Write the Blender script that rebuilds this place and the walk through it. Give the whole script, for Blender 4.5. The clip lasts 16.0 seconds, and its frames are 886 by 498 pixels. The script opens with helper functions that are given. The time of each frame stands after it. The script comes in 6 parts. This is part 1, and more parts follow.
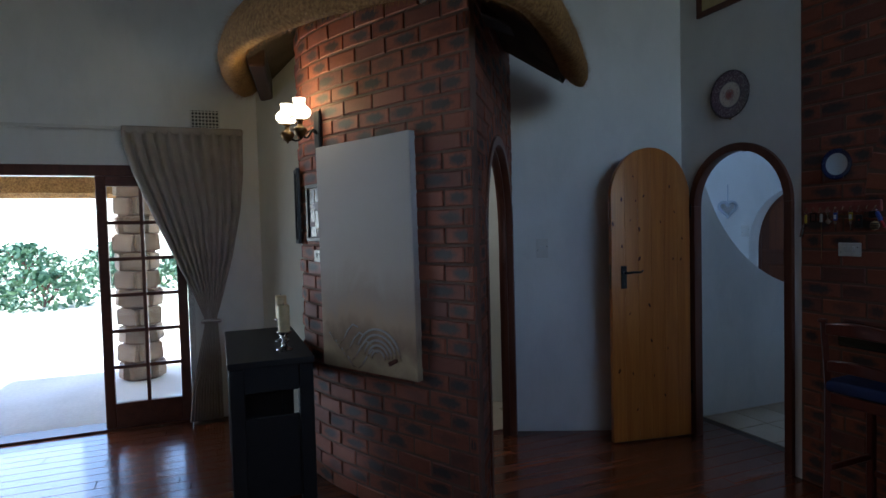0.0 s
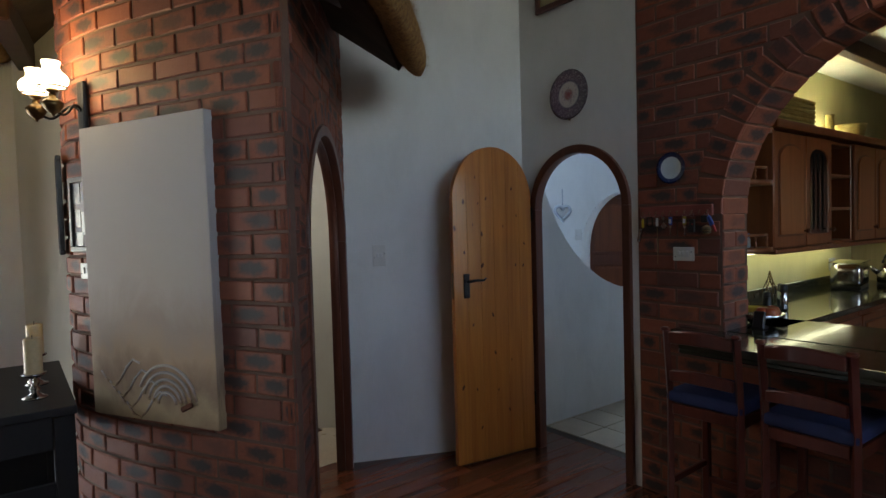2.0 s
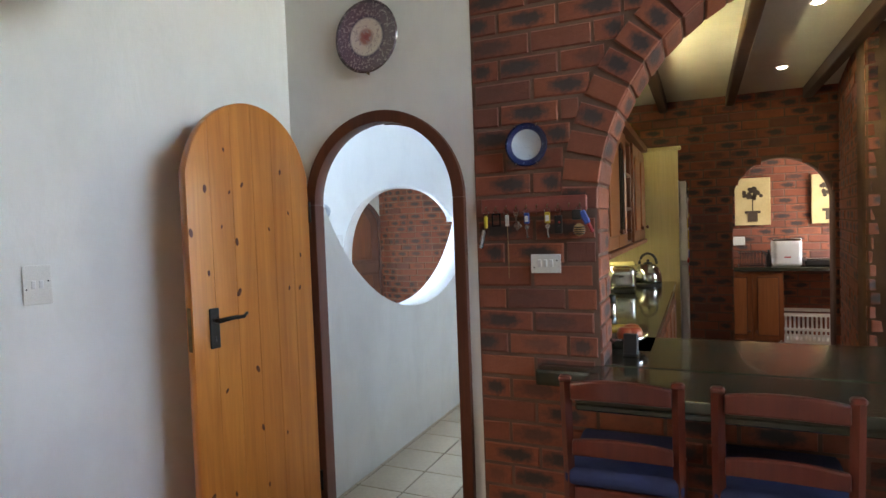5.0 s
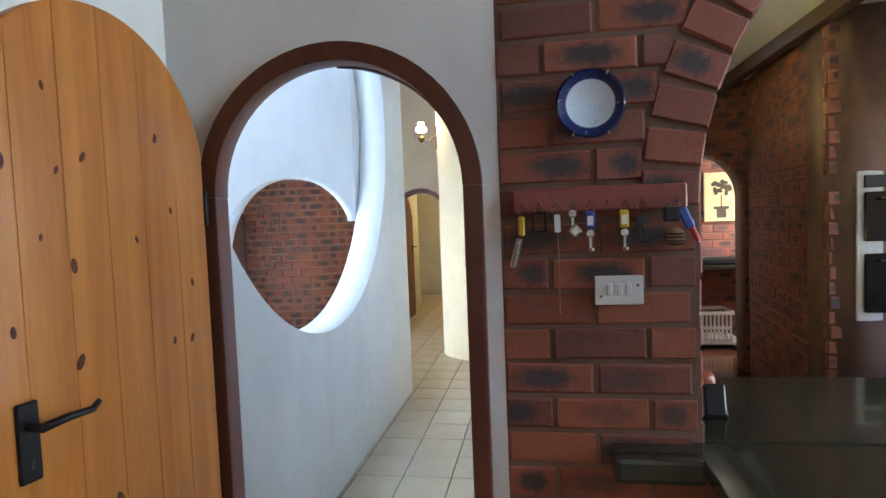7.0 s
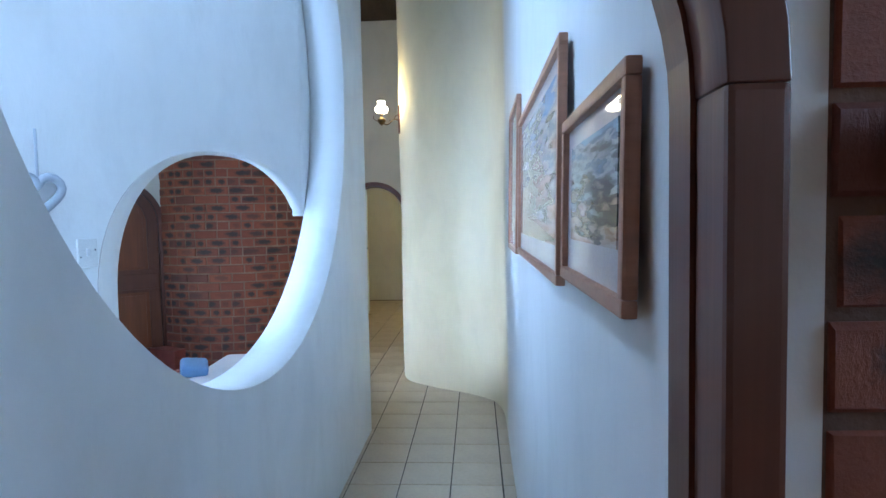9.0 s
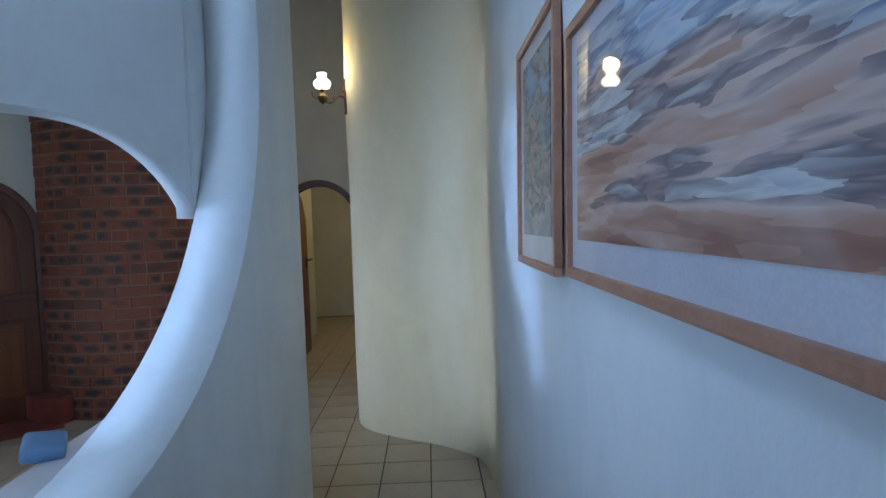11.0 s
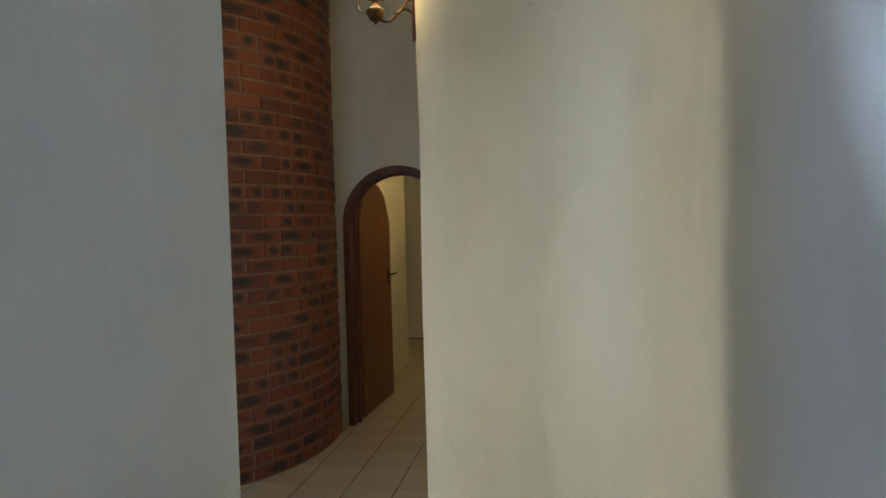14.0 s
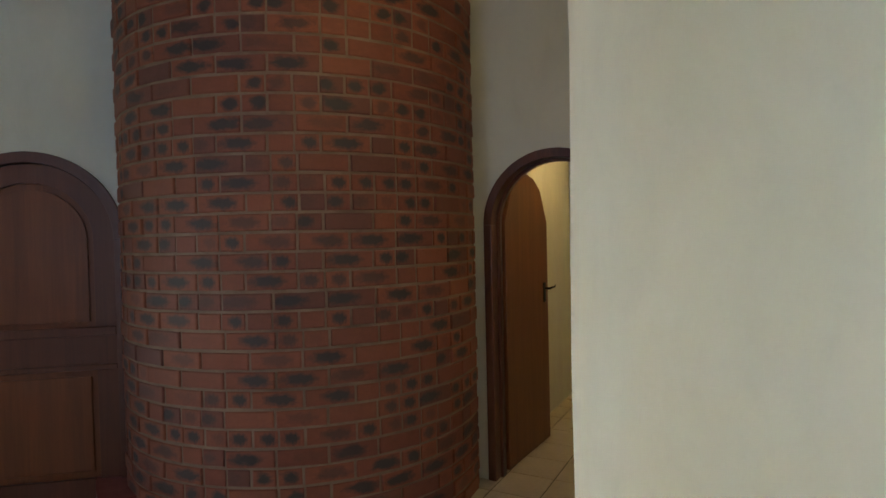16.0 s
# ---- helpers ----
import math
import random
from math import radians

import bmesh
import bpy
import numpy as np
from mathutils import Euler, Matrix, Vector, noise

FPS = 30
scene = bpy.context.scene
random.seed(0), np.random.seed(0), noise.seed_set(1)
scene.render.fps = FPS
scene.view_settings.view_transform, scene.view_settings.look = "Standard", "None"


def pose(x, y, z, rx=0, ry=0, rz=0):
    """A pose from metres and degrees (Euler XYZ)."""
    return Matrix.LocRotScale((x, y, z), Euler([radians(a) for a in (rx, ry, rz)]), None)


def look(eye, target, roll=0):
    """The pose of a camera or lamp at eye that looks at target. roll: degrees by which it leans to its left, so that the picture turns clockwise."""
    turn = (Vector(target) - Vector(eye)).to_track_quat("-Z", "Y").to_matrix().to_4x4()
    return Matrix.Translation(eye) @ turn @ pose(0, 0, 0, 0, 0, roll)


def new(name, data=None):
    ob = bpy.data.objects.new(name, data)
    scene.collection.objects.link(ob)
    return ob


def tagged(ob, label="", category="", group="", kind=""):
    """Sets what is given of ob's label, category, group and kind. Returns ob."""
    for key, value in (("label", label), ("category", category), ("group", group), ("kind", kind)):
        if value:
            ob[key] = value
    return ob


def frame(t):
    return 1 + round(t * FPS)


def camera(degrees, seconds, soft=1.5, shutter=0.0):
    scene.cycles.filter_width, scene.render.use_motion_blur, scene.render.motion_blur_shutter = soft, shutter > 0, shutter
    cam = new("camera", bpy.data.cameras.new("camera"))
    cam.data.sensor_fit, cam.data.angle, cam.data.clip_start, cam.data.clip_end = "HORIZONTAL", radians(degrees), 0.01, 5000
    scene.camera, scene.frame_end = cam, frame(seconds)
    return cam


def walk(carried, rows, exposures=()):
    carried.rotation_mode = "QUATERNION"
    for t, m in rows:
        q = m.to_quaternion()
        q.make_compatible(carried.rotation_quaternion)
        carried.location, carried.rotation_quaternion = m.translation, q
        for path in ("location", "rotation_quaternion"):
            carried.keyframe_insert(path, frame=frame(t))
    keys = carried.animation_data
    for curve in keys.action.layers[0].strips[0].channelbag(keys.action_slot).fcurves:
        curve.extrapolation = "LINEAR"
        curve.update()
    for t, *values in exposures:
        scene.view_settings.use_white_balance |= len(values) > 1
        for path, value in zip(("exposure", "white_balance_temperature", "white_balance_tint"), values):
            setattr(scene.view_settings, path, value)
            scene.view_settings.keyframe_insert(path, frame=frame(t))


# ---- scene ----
cam = camera(75.3, 16.0)
PATH = [
    (0, (3.261, -5.928, 1.476), (1.4, -5.199, 1.401), -1.5),
    (0.5, (3.22, -5.879, 1.483), (1.403, -5.046, 1.402), -1.4),
    (1, (3.116, -5.801, 1.482), (1.353, -4.861, 1.407), -1.5),
    (1.5, (3.033, -5.719, 1.486), (1.335, -4.666, 1.408), -1.5),
    (2, (2.885, -5.652, 1.481), (1.287, -4.451, 1.404), -1.6),
    (2.5, (2.689, -5.583, 1.485), (1.238, -4.208, 1.408), -1.7),
    (3, (2.512, -5.489, 1.467), (1.181, -3.998, 1.392), -1.7),
    (3.5, (2.356, -5.376, 1.489), (1.123, -3.803, 1.407), -1.9),
    (4, (2.202, -5.272, 1.482), (1.095, -3.608, 1.399), -1.9),
    (4.5, (2.0, -5.158, 1.482), (1.055, -3.398, 1.4), -2.0),
    (5, (1.812, -5.013, 1.462), (0.994, -3.19, 1.382), -2.1),
    (7.5, (0.966, -4.109, 1.501), (0.72, -2.127, 1.388), -2.0),
    (8, (0.858, -3.86, 1.491), (0.660, -1.872, 1.377), -1.6),
    (8.5, (0.769, -3.616, 1.486), (0.613, -1.625, 1.371), -1.2),
    (9, (0.731, -3.379, 1.477), (0.615, -1.385, 1.367), -1.1),
    (11.5, (0.579, -2.002, 1.452), (0.654, -0.005, 1.361), -1.8),
    (12, (0.566, -1.69, 1.448), (0.652, 0.307, 1.364), -1.4),
    (12.5, (0.609, -1.382, 1.452), (0.633, 0.616, 1.373), -1.9),
    (13.5, (0.587, -0.756, 1.472), (0.351, 1.228, 1.391), -1.4),
    (14, (0.593, -0.497, 1.463), (0.223, 1.467, 1.388), -1.5),
    (14.5, (0.595, -0.268, 1.461), (0.089, 1.665, 1.392), -1.4),
    (15, (0.554, -0.014, 1.459), (-0.052, 1.891, 1.393), -1.0),
    (15.5, (0.493, 0.183, 1.439), (-0.191, 2.062, 1.386), -1.6),
    (16, (0.443, 0.451, 1.439), (-0.49, 2.219, 1.399), -1.3),
]
EXPOSURES = [(0, 2.18, 5400, 10), (1, 2.3, 5700, 11), (2, 2.95, 6500, 12), (3, 3.68, 7100, 13), (4.5, 4.65, 7400, 13), (5.2, 4.78, 7200, 13), (7.5, 4.75, 6300, 12), (9, 4.2, 5500, 9), (11.5, 2.95, 5800, 10), (12.5, 2.85, 6100, 11), (13.5, 3.0, 6900, 11), (14.5, 3.12, 7500, 12), (16, 3.38, 7000, 12)]
walk(cam, [(t, look(eye, target, roll)) for t, eye, target, roll in PATH], EXPOSURES)
# ---- end of walk ----

# ---- world, sun, large lights ----
LAMP_W = (0.62, 0.9, 0.8)  # corridor, brick room and far passage bulbs

world = bpy.data.worlds.new("world")
scene.world = world
world.use_nodes = True
_wn = world.node_tree
_sky = _wn.nodes.new("ShaderNodeTexSky")
_sky.sky_type = "NISHITA"
_sky.sun_disc = False
_sky.sun_elevation = radians(58)
_sky.sun_rotation = radians(204)
_wn.links.new(_sky.outputs[0], _wn.nodes["Background"].inputs[0])
_wn.nodes["Background"].inputs[1].default_value = 0.15
sun = new("sun", bpy.data.lights.new("sun", "SUN"))
sun.data.energy = 5.0
sun.data.angle = radians(0.5)
sun.data.color = (1.0, 0.95, 0.87)
sun.matrix_world = look((-4, -16, 16), (0, -7, 0))


def area_lamp(name, eye, target, w, h, watts, colour):
    ob = new(name, bpy.data.lights.new(name, "AREA"))
    ob.data.shape = "RECTANGLE"
    ob.data.size, ob.data.size_y = w, h
    ob.data.energy, ob.data.color = watts, colour
    ob.matrix_world = look(eye, target)
    return ob


DAY = (0.93, 0.97, 0.94)
# Living room fill lamp; its window is assumed and out of view.
area_lamp("daylight_east_window", (5.35, -4.4, 2.95), (0, -4.9, 2.75), 2.1, 1.2, 1.55, DAY)
area_lamp("daylight_french_door", (-1.75, -7.9, 1.0), (2, -7.6, 1.0), 1.9, 1.8, 4.4, (0.82, 0.9, 1.0))
# Fill lamp added in an invented opening to light the right-hand corridor wall.
area_lamp("daylight_passage_window", (-1.33, -2.95, 1.62), (0.3, -2.1, 1.45), 1.0, 1.0, 3.7, (0.44, 0.63, 1.0))
# Lamp added under the closed ceiling to brighten the arched wall; no skylight there.
area_lamp("daylight_skylight", (-0.75, -1.55, 3.76), (-0.72, -1.5, 0), 0.8, 1.3, 4.5, (0.50, 0.69, 1.0))
# Extra blue fill below the ceiling for both corridor faces; no opening above it.
area_lamp("daylight_corridor_skylight", (0.45, -1.5, 3.78), (0.42, -1.5, 0), 0.6, 1.3, 0.4, (0.42, 0.66, 1.0))
# Unseen fill lamp aimed at the winding wall's bulge to brighten it.
hall_light = area_lamp("daylight_hall_window", (-4.55, -0.2, 1.45), (0.35, 1.5, 0.75), 0.5, 0.9, 0.85, (0.90, 0.95, 1.0))
hall_light.data.spread = radians(52)
# Added beam through the arch to make the blue patch beside the paintings.
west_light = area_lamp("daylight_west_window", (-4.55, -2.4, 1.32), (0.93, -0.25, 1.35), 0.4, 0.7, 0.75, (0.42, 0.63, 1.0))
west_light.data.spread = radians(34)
# Kitchen fill with no known window; added to lift the room.
area_lamp("daylight_kitchen_window", (4.55, -1.9, 1.7), (2.0, -1.6, 1.2), 1.2, 1.0, 0.3, (0.95, 0.97, 1.0))
# Added inside the closed round room so its inner wall reads bright.
area_lamp("daylight_round_room", (-0.75, -4.75, 2.2), (0.1, -4.2, 1.0), 0.5, 0.5, 1.4, (1.0, 0.95, 0.85))
# Scullery fill lamp added at an unseen side opening.
area_lamp("daylight_scullery_window", (3.95, 1.9, 1.7), (2.4, 2.4, 1.0), 0.8, 0.9, 1.7, (1.0, 0.97, 0.93))


def point_lamp(name, place, watts, colour, radius=0.03):
    ob = new(name, bpy.data.lights.new(name, "POINT"))
    ob.location = place
    ob.data.energy, ob.data.color, ob.data.shadow_soft_size = watts, colour, radius
    return ob


# ---- materials ----
def nodes_of(name):
    m = bpy.data.materials.new(name)
    m.use_nodes = True
    nt = m.node_tree
    return m, nt, nt.nodes["Principled BSDF"]


def node(nt, kind, **inputs):
    n = nt.nodes.new(kind)
    for k, v in inputs.items():
        n.inputs[k.replace("_", " ")].default_value = v
    return n


def mixed(nt, fac, a, b, mode="MIX"):
    n = nt.nodes.new("ShaderNodeMix")
    n.data_type, n.blend_type = "RGBA", mode
    for sock, v in ((n.inputs[0], fac), (n.inputs[6], a), (n.inputs[7], b)):
        if hasattr(v, "is_linked"):
            nt.links.new(v, sock)
        elif isinstance(v, (int, float)):
            sock.default_value = v
        else:
            sock.default_value = (*v, 1)
    return n.outputs[2]


def ramp(nt, src, *stops):
    n = nt.nodes.new("ShaderNodeValToRGB")
    els = n.color_ramp.elements
    while len(els) < len(stops):
        els.new(0.5)
    for e, (p, c) in zip(els, stops):
        e.position = p
        e.color = (*c, 1) if not isinstance(c, (int, float)) else (c, c, c, 1)
    nt.links.new(src, n.inputs[0])
    return n.outputs[0]


def noise_tex(nt, scale, detail=4, rough=0.55, coord="Object", stretch=None, distort=0.0):
    tc = nt.nodes.new("ShaderNodeTexCoord")
    n = nt.nodes.new("ShaderNodeTexNoise")
    n.inputs["Scale"].default_value = scale
    n.inputs["Detail"].default_value = detail
    n.inputs["Roughness"].default_value = rough
    n.inputs["Distortion"].default_value = distort
    src = tc.outputs[coord]
    if stretch:
        mp = nt.nodes.new("ShaderNodeMapping")
        mp.inputs["Scale"].default_value = stretch
        nt.links.new(src, mp.inputs[0])
        src = mp.outputs[0]
    nt.links.new(src, n.inputs["Vector"])
    return n.outputs["Fac"]


def bump(nt, bsdf, height, strength, dist):
    b = nt.nodes.new("ShaderNodeBump")
    b.inputs["Strength"].default_value = strength
    b.inputs["Distance"].default_value = dist
    nt.links.new(height, b.inputs["Height"])
    nt.links.new(b.outputs[0], bsdf.inputs["Normal"])
    return b


def surface(name, colour, colour2=None, rough=0.5, metal=0.0, scale=3.0, fine=60.0, relief=0.15, depth=0.004, stretch=None, coat=0.0, rvar=0.1):
    """A plain surface whose colour and gloss vary at two scales, with fine relief."""
    m, nt, b = nodes_of(name)
    c2 = colour2 or tuple(v * 0.8 for v in colour)
    big = noise_tex(nt, scale, 5, stretch=stretch)
    small = noise_tex(nt, fine, 3, stretch=stretch)
    col = mixed(nt, ramp(nt, big, (0.35, 0.0), (0.7, 1.0)), colour, c2)
    col = mixed(nt, 0.18, col, ramp(nt, small, (0.3, 0.35), (0.7, 1.0)), "MULTIPLY")
    nt.links.new(col, b.inputs["Base Color"])
    r = nt.nodes.new("ShaderNodeMapRange")
    r.inputs[3].default_value, r.inputs[4].default_value = max(0.02, rough - rvar), min(1, rough + rvar)
    nt.links.new(big, r.inputs[0])
    nt.links.new(r.outputs[0], b.inputs["Roughness"])
    b.inputs["Metallic"].default_value = metal
    b.inputs["Coat Weight"].default_value = coat
    if relief:
        bump(nt, b, small, relief, depth)
    return m


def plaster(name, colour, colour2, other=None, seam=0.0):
    """Lime plaster; past the seam along y light is painted in, blending from other."""
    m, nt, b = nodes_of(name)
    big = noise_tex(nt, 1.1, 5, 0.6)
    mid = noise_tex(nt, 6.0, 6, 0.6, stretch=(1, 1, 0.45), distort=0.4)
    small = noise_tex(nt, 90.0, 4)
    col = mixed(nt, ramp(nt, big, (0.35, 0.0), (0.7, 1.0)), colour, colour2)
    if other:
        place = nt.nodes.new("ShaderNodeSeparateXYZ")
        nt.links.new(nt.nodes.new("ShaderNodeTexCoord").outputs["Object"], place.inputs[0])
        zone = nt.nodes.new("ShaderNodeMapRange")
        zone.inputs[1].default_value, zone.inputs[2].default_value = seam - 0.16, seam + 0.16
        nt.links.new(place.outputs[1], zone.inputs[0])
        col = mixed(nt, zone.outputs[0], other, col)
    col = mixed(nt, 0.10, col, ramp(nt, mid, (0.32, 0.4), (0.55, 1.0)), "MULTIPLY")
    nt.links.new(col, b.inputs["Base Color"])
    b.inputs["Roughness"].default_value = 0.62
    add = nt.nodes.new("ShaderNodeMath")
    add.operation = "MULTIPLY_ADD"
    add.inputs[1].default_value = 0.06
    nt.links.new(small, add.inputs[0])
    nt.links.new(mid, add.inputs[2])
    bump(nt, b, add.outputs[0], 0.35, 0.012)
    return m


def brick_material(name, reds, dark, gloss=0.62):
    m, nt, b = nodes_of(name)
    oi = nt.nodes.new("ShaderNodeObjectInfo")
    geo = nt.nodes.new("ShaderNodeNewGeometry")
    s = nt.nodes.new("ShaderNodeMath")
    s.operation = "ADD"
    nt.links.new(oi.outputs["Random"], s.inputs[0])
    nt.links.new(geo.outputs["Random Per Island"], s.inputs[1])
    fr = nt.nodes.new("ShaderNodeMath")
    fr.operation = "FRACT"
    nt.links.new(s.outputs[0], fr.inputs[0])
    rnd = fr.outputs[0]
    base = ramp(nt, rnd, (0.0, reds[0]), (0.35, reds[1]), (0.7, reds[2]), (1.0, reds[3]))
    tc = nt.nodes.new("ShaderNodeTexCoord")
    # dark firing flash, an uneven oval in the middle of some bricks
    uv = nt.nodes.new("ShaderNodeVectorMath")
    uv.operation = "MULTIPLY_ADD"
    uv.inputs[1].default_value, uv.inputs[2].default_value = (1.30, 1.22, 0), (-0.65, -0.61, 0)
    shift = nt.nodes.new("ShaderNodeMapRange")
    shift.inputs[3].default_value, shift.inputs[4].default_value = -0.95, -0.35
    nt.links.new(rnd, shift.inputs[0])
    cmb = nt.nodes.new("ShaderNodeCombineXYZ")
    cmb.inputs[1].default_value = -0.61
    nt.links.new(shift.outputs[0], cmb.inputs[0])
    nt.links.new(cmb.outputs[0], uv.inputs[2])
    nt.links.new(tc.outputs["UV"], uv.inputs[0])
    ln = nt.nodes.new("ShaderNodeVectorMath")
    ln.operation = "LENGTH"
    nt.links.new(uv.outputs[0], ln.inputs[0])
    grain = noise_tex(nt, 17, 6, 0.7, stretch=(1, 1, 1.6), distort=0.3)
    wob = nt.nodes.new("ShaderNodeMath")
    wob.operation = "MULTIPLY_ADD"
    wob.inputs[1].default_value = 0.85
    nt.links.new(grain, wob.inputs[0])
    nt.links.new(ln.outputs["Value"], wob.inputs[2])
    oval = ramp(nt, wob.outputs[0], (0.70, 1.0), (1.25, 0.0))
    many = nt.nodes.new("ShaderNodeMath")
    many.operation = "MULTIPLY"
    many.inputs[1].default_value = 7.31
    nt.links.new(rnd, many.inputs[0])
    f2 = nt.nodes.new("ShaderNodeMath")
    f2.operation = "FRACT"
    nt.links.new(many.outputs[0], f2.inputs[0])
    on = ramp(nt, f2.outputs[0], (0.15, 0.0), (0.5, 0.95))
    mask = nt.nodes.new("ShaderNodeMath")
    mask.operation = "MULTIPLY"
    nt.links.new(oval, mask.inputs[0])
    nt.links.new(on, mask.inputs[1])
    col = mixed(nt, mask.outputs[0], base, dark)
    col = mixed(nt, 0.45, col, ramp(nt, grain, (0.25, 0.45), (0.7, 1.0)), "MULTIPLY")
    nt.links.new(col, b.inputs["Base Color"])
    b.inputs["Roughness"].default_value = gloss
    fine = noise_tex(nt, 130, 5, 0.7)
    add = nt.nodes.new("ShaderNodeMath")
    add.operation = "MULTIPLY_ADD"
    add.inputs[1].default_value = 0.5
    nt.links.new(fine, add.inputs[0])
    nt.links.new(grain, add.inputs[2])
    bump(nt, b, add.outputs[0], 0.5, 0.006)
    return m


def wood(name, light, dark, rough=0.4, scale=1.0, axis=2, knots=False, coat=0.0, random_tone=0.0):
    m, nt, b = nodes_of(name)
    st = [14 * scale, 14 * scale, 14 * scale]
    st[axis] = 0.9 * scale
    a = noise_tex(nt, 1.0, 6, 0.6, stretch=tuple(st), distort=0.8)
    st2 = [90 * scale] * 3
    st2[axis] = 2.5 * scale
    f = noise_tex(nt, 1.0, 3, 0.6, stretch=tuple(st2))
    col = mixed(nt, ramp(nt, a, (0.3, 0.0), (0.68, 1.0)), light, dark)
    col = mixed(nt, 0.3, col, ramp(nt, f, (0.3, 0.5), (0.7, 1.0)), "MULTIPLY")
    if random_tone:
        oi = nt.nodes.new("ShaderNodeObjectInfo")
        col = mixed(nt, 0.75, col, ramp(nt, oi.outputs["Random"], (0.0, 1 - random_tone), (1.0, 1.0)), "MULTIPLY")
    nt.links.new(col, b.inputs["Base Color"])
    b.inputs["Roughness"].default_value = rough
    b.inputs["Coat Weight"].default_value = coat
    b.inputs["Coat Roughness"].default_value = 0.12
    bump(nt, b, f, 0.12, 0.002)
    return m


def glow(name, colour, strength):
    m, nt, b = nodes_of(name)
    b.inputs["Base Color"].default_value = (*colour, 1)
    b.inputs["Emission Color"].default_value = (*colour, 1)
    b.inputs["Emission Strength"].default_value = strength
    return m


def glass(name, tint=(1, 1, 1), rough=0.0):
    m, nt, b = nodes_of(name)
    b.inputs["Base Color"].default_value = (*tint, 1)
    b.inputs["Transmission Weight"].default_value = 1
    b.inputs["Roughness"].default_value = rough
    b.inputs["IOR"].default_value = 1.45
    return m


M = {}
M["plaster"] = plaster("white_lime_plaster", (0.80, 0.80, 0.77), (0.72, 0.72, 0.68))
# Yellow lamp cast put into the colour, fading to plain white below y 0.5.
M["warm_light_plaster"] = plaster("warm_light_tinted_plaster", (0.80, 0.75, 0.58), (0.76, 0.70, 0.50), (0.78, 0.78, 0.75), 0.5)
M["cream"] = plaster("cream_plaster", (0.72, 0.71, 0.62), (0.65, 0.64, 0.55))
M["yellow"] = plaster("yellow_kitchen_plaster", (0.78, 0.72, 0.36), (0.70, 0.64, 0.30))
M["mortar"] = surface("dirty_brown_mortar", (0.20, 0.115, 0.080), (0.14, 0.080, 0.058), rough=0.9, scale=5, fine=120, relief=0.4)
_reds = ((0.25, 0.070, 0.036), (0.33, 0.098, 0.046), (0.27, 0.080, 0.042), (0.18, 0.060, 0.040))
M["mortar_pale"] = surface("pale_tan_mortar", (0.33, 0.22, 0.15), (0.20, 0.125, 0.085), rough=0.9, scale=6, fine=120, relief=0.4)
M["brick"] = brick_material("red_clinker_brick", _reds, (0.045, 0.035, 0.036))
M["floor_wood"] = wood("red_polished_floorboards", (0.21, 0.064, 0.026), (0.12, 0.035, 0.016), rough=0.2, axis=1, coat=0.3, random_tone=0.35)
M["tile"] = surface("beige_ceramic_tile", (0.56, 0.47, 0.34), (0.50, 0.41, 0.29), rough=0.3, scale=4, fine=40, relief=0.04, rvar=0.08)
M["grout"] = surface("dark_grout", (0.10, 0.08, 0.06), (0.06, 0.05, 0.04), rough=0.95, fine=150)
M["pine"] = wood("knotty_orange_pine", (0.62, 0.235, 0.042), (0.44, 0.135, 0.021), rough=0.33, axis=1, coat=0.15)
M["knot"] = surface("pine_knot", (0.13, 0.036, 0.014), (0.07, 0.02, 0.010), rough=0.75, scale=60, fine=200)
M["frame_wood"] = wood("dark_red_stained_wood", (0.155, 0.050, 0.025), (0.09, 0.028, 0.016), rough=0.38, axis=2, coat=0.1)
M["mahogany"] = wood("mahogany_chair_wood", (0.15, 0.032, 0.018), (0.085, 0.018, 0.012), rough=0.3, axis=2, coat=0.2)
M["cab_wood"] = wood("honey_oak_cabinet_wood", (0.27, 0.088, 0.029), (0.18, 0.052, 0.017), rough=0.35, axis=2, coat=0.15)
M["hall_panel"] = wood("orange_brown_door_panel", (0.24, 0.072, 0.018), (0.17, 0.048, 0.012), rough=0.45, axis=2)
M["hall_stile"] = wood("dark_orange_brown_door_stile", (0.16, 0.046, 0.016), (0.11, 0.030, 0.011), rough=0.45, axis=2)
M["cab_panel"] = wood("warm_oak_panel", (0.33, 0.115, 0.037), (0.24, 0.075, 0.023), rough=0.35, axis=2, coat=0.15)
M["pale_wood"] = wood("pale_melamine_wood", (0.60, 0.50, 0.25), (0.52, 0.42, 0.19), rough=0.4, axis=2)
M["dark_table"] = wood("black_brown_table_wood", (0.014, 0.011, 0.011), (0.008, 0.007, 0.007), rough=0.6, axis=0)
M["light_frame"] = wood("reddish_picture_frame_wood", (0.50, 0.26, 0.16), (0.40, 0.19, 0.11), rough=0.4, axis=2)
M["beam"] = wood("dark_ceiling_beam", (0.075, 0.030, 0.018), (0.040, 0.018, 0.012), rough=0.5, axis=1)
M["granite"] = surface("dark_green_granite", (0.030, 0.034, 0.024), (0.055, 0.052, 0.032), rough=0.12, scale=9, fine=160, relief=0.02, rvar=0.05, coat=0.3)
M["iron"] = surface("black_iron", (0.018, 0.017, 0.017), rough=0.45, metal=0.6, fine=200)
M["brass"] = surface("aged_brass", (0.20, 0.125, 0.045), (0.10, 0.06, 0.025), rough=0.35, metal=0.9, scale=20, fine=200)
M["steel"] = surface("polished_steel", (0.62, 0.62, 0.60), rough=0.14, metal=1.0, fine=200, relief=0.02, rvar=0.05)
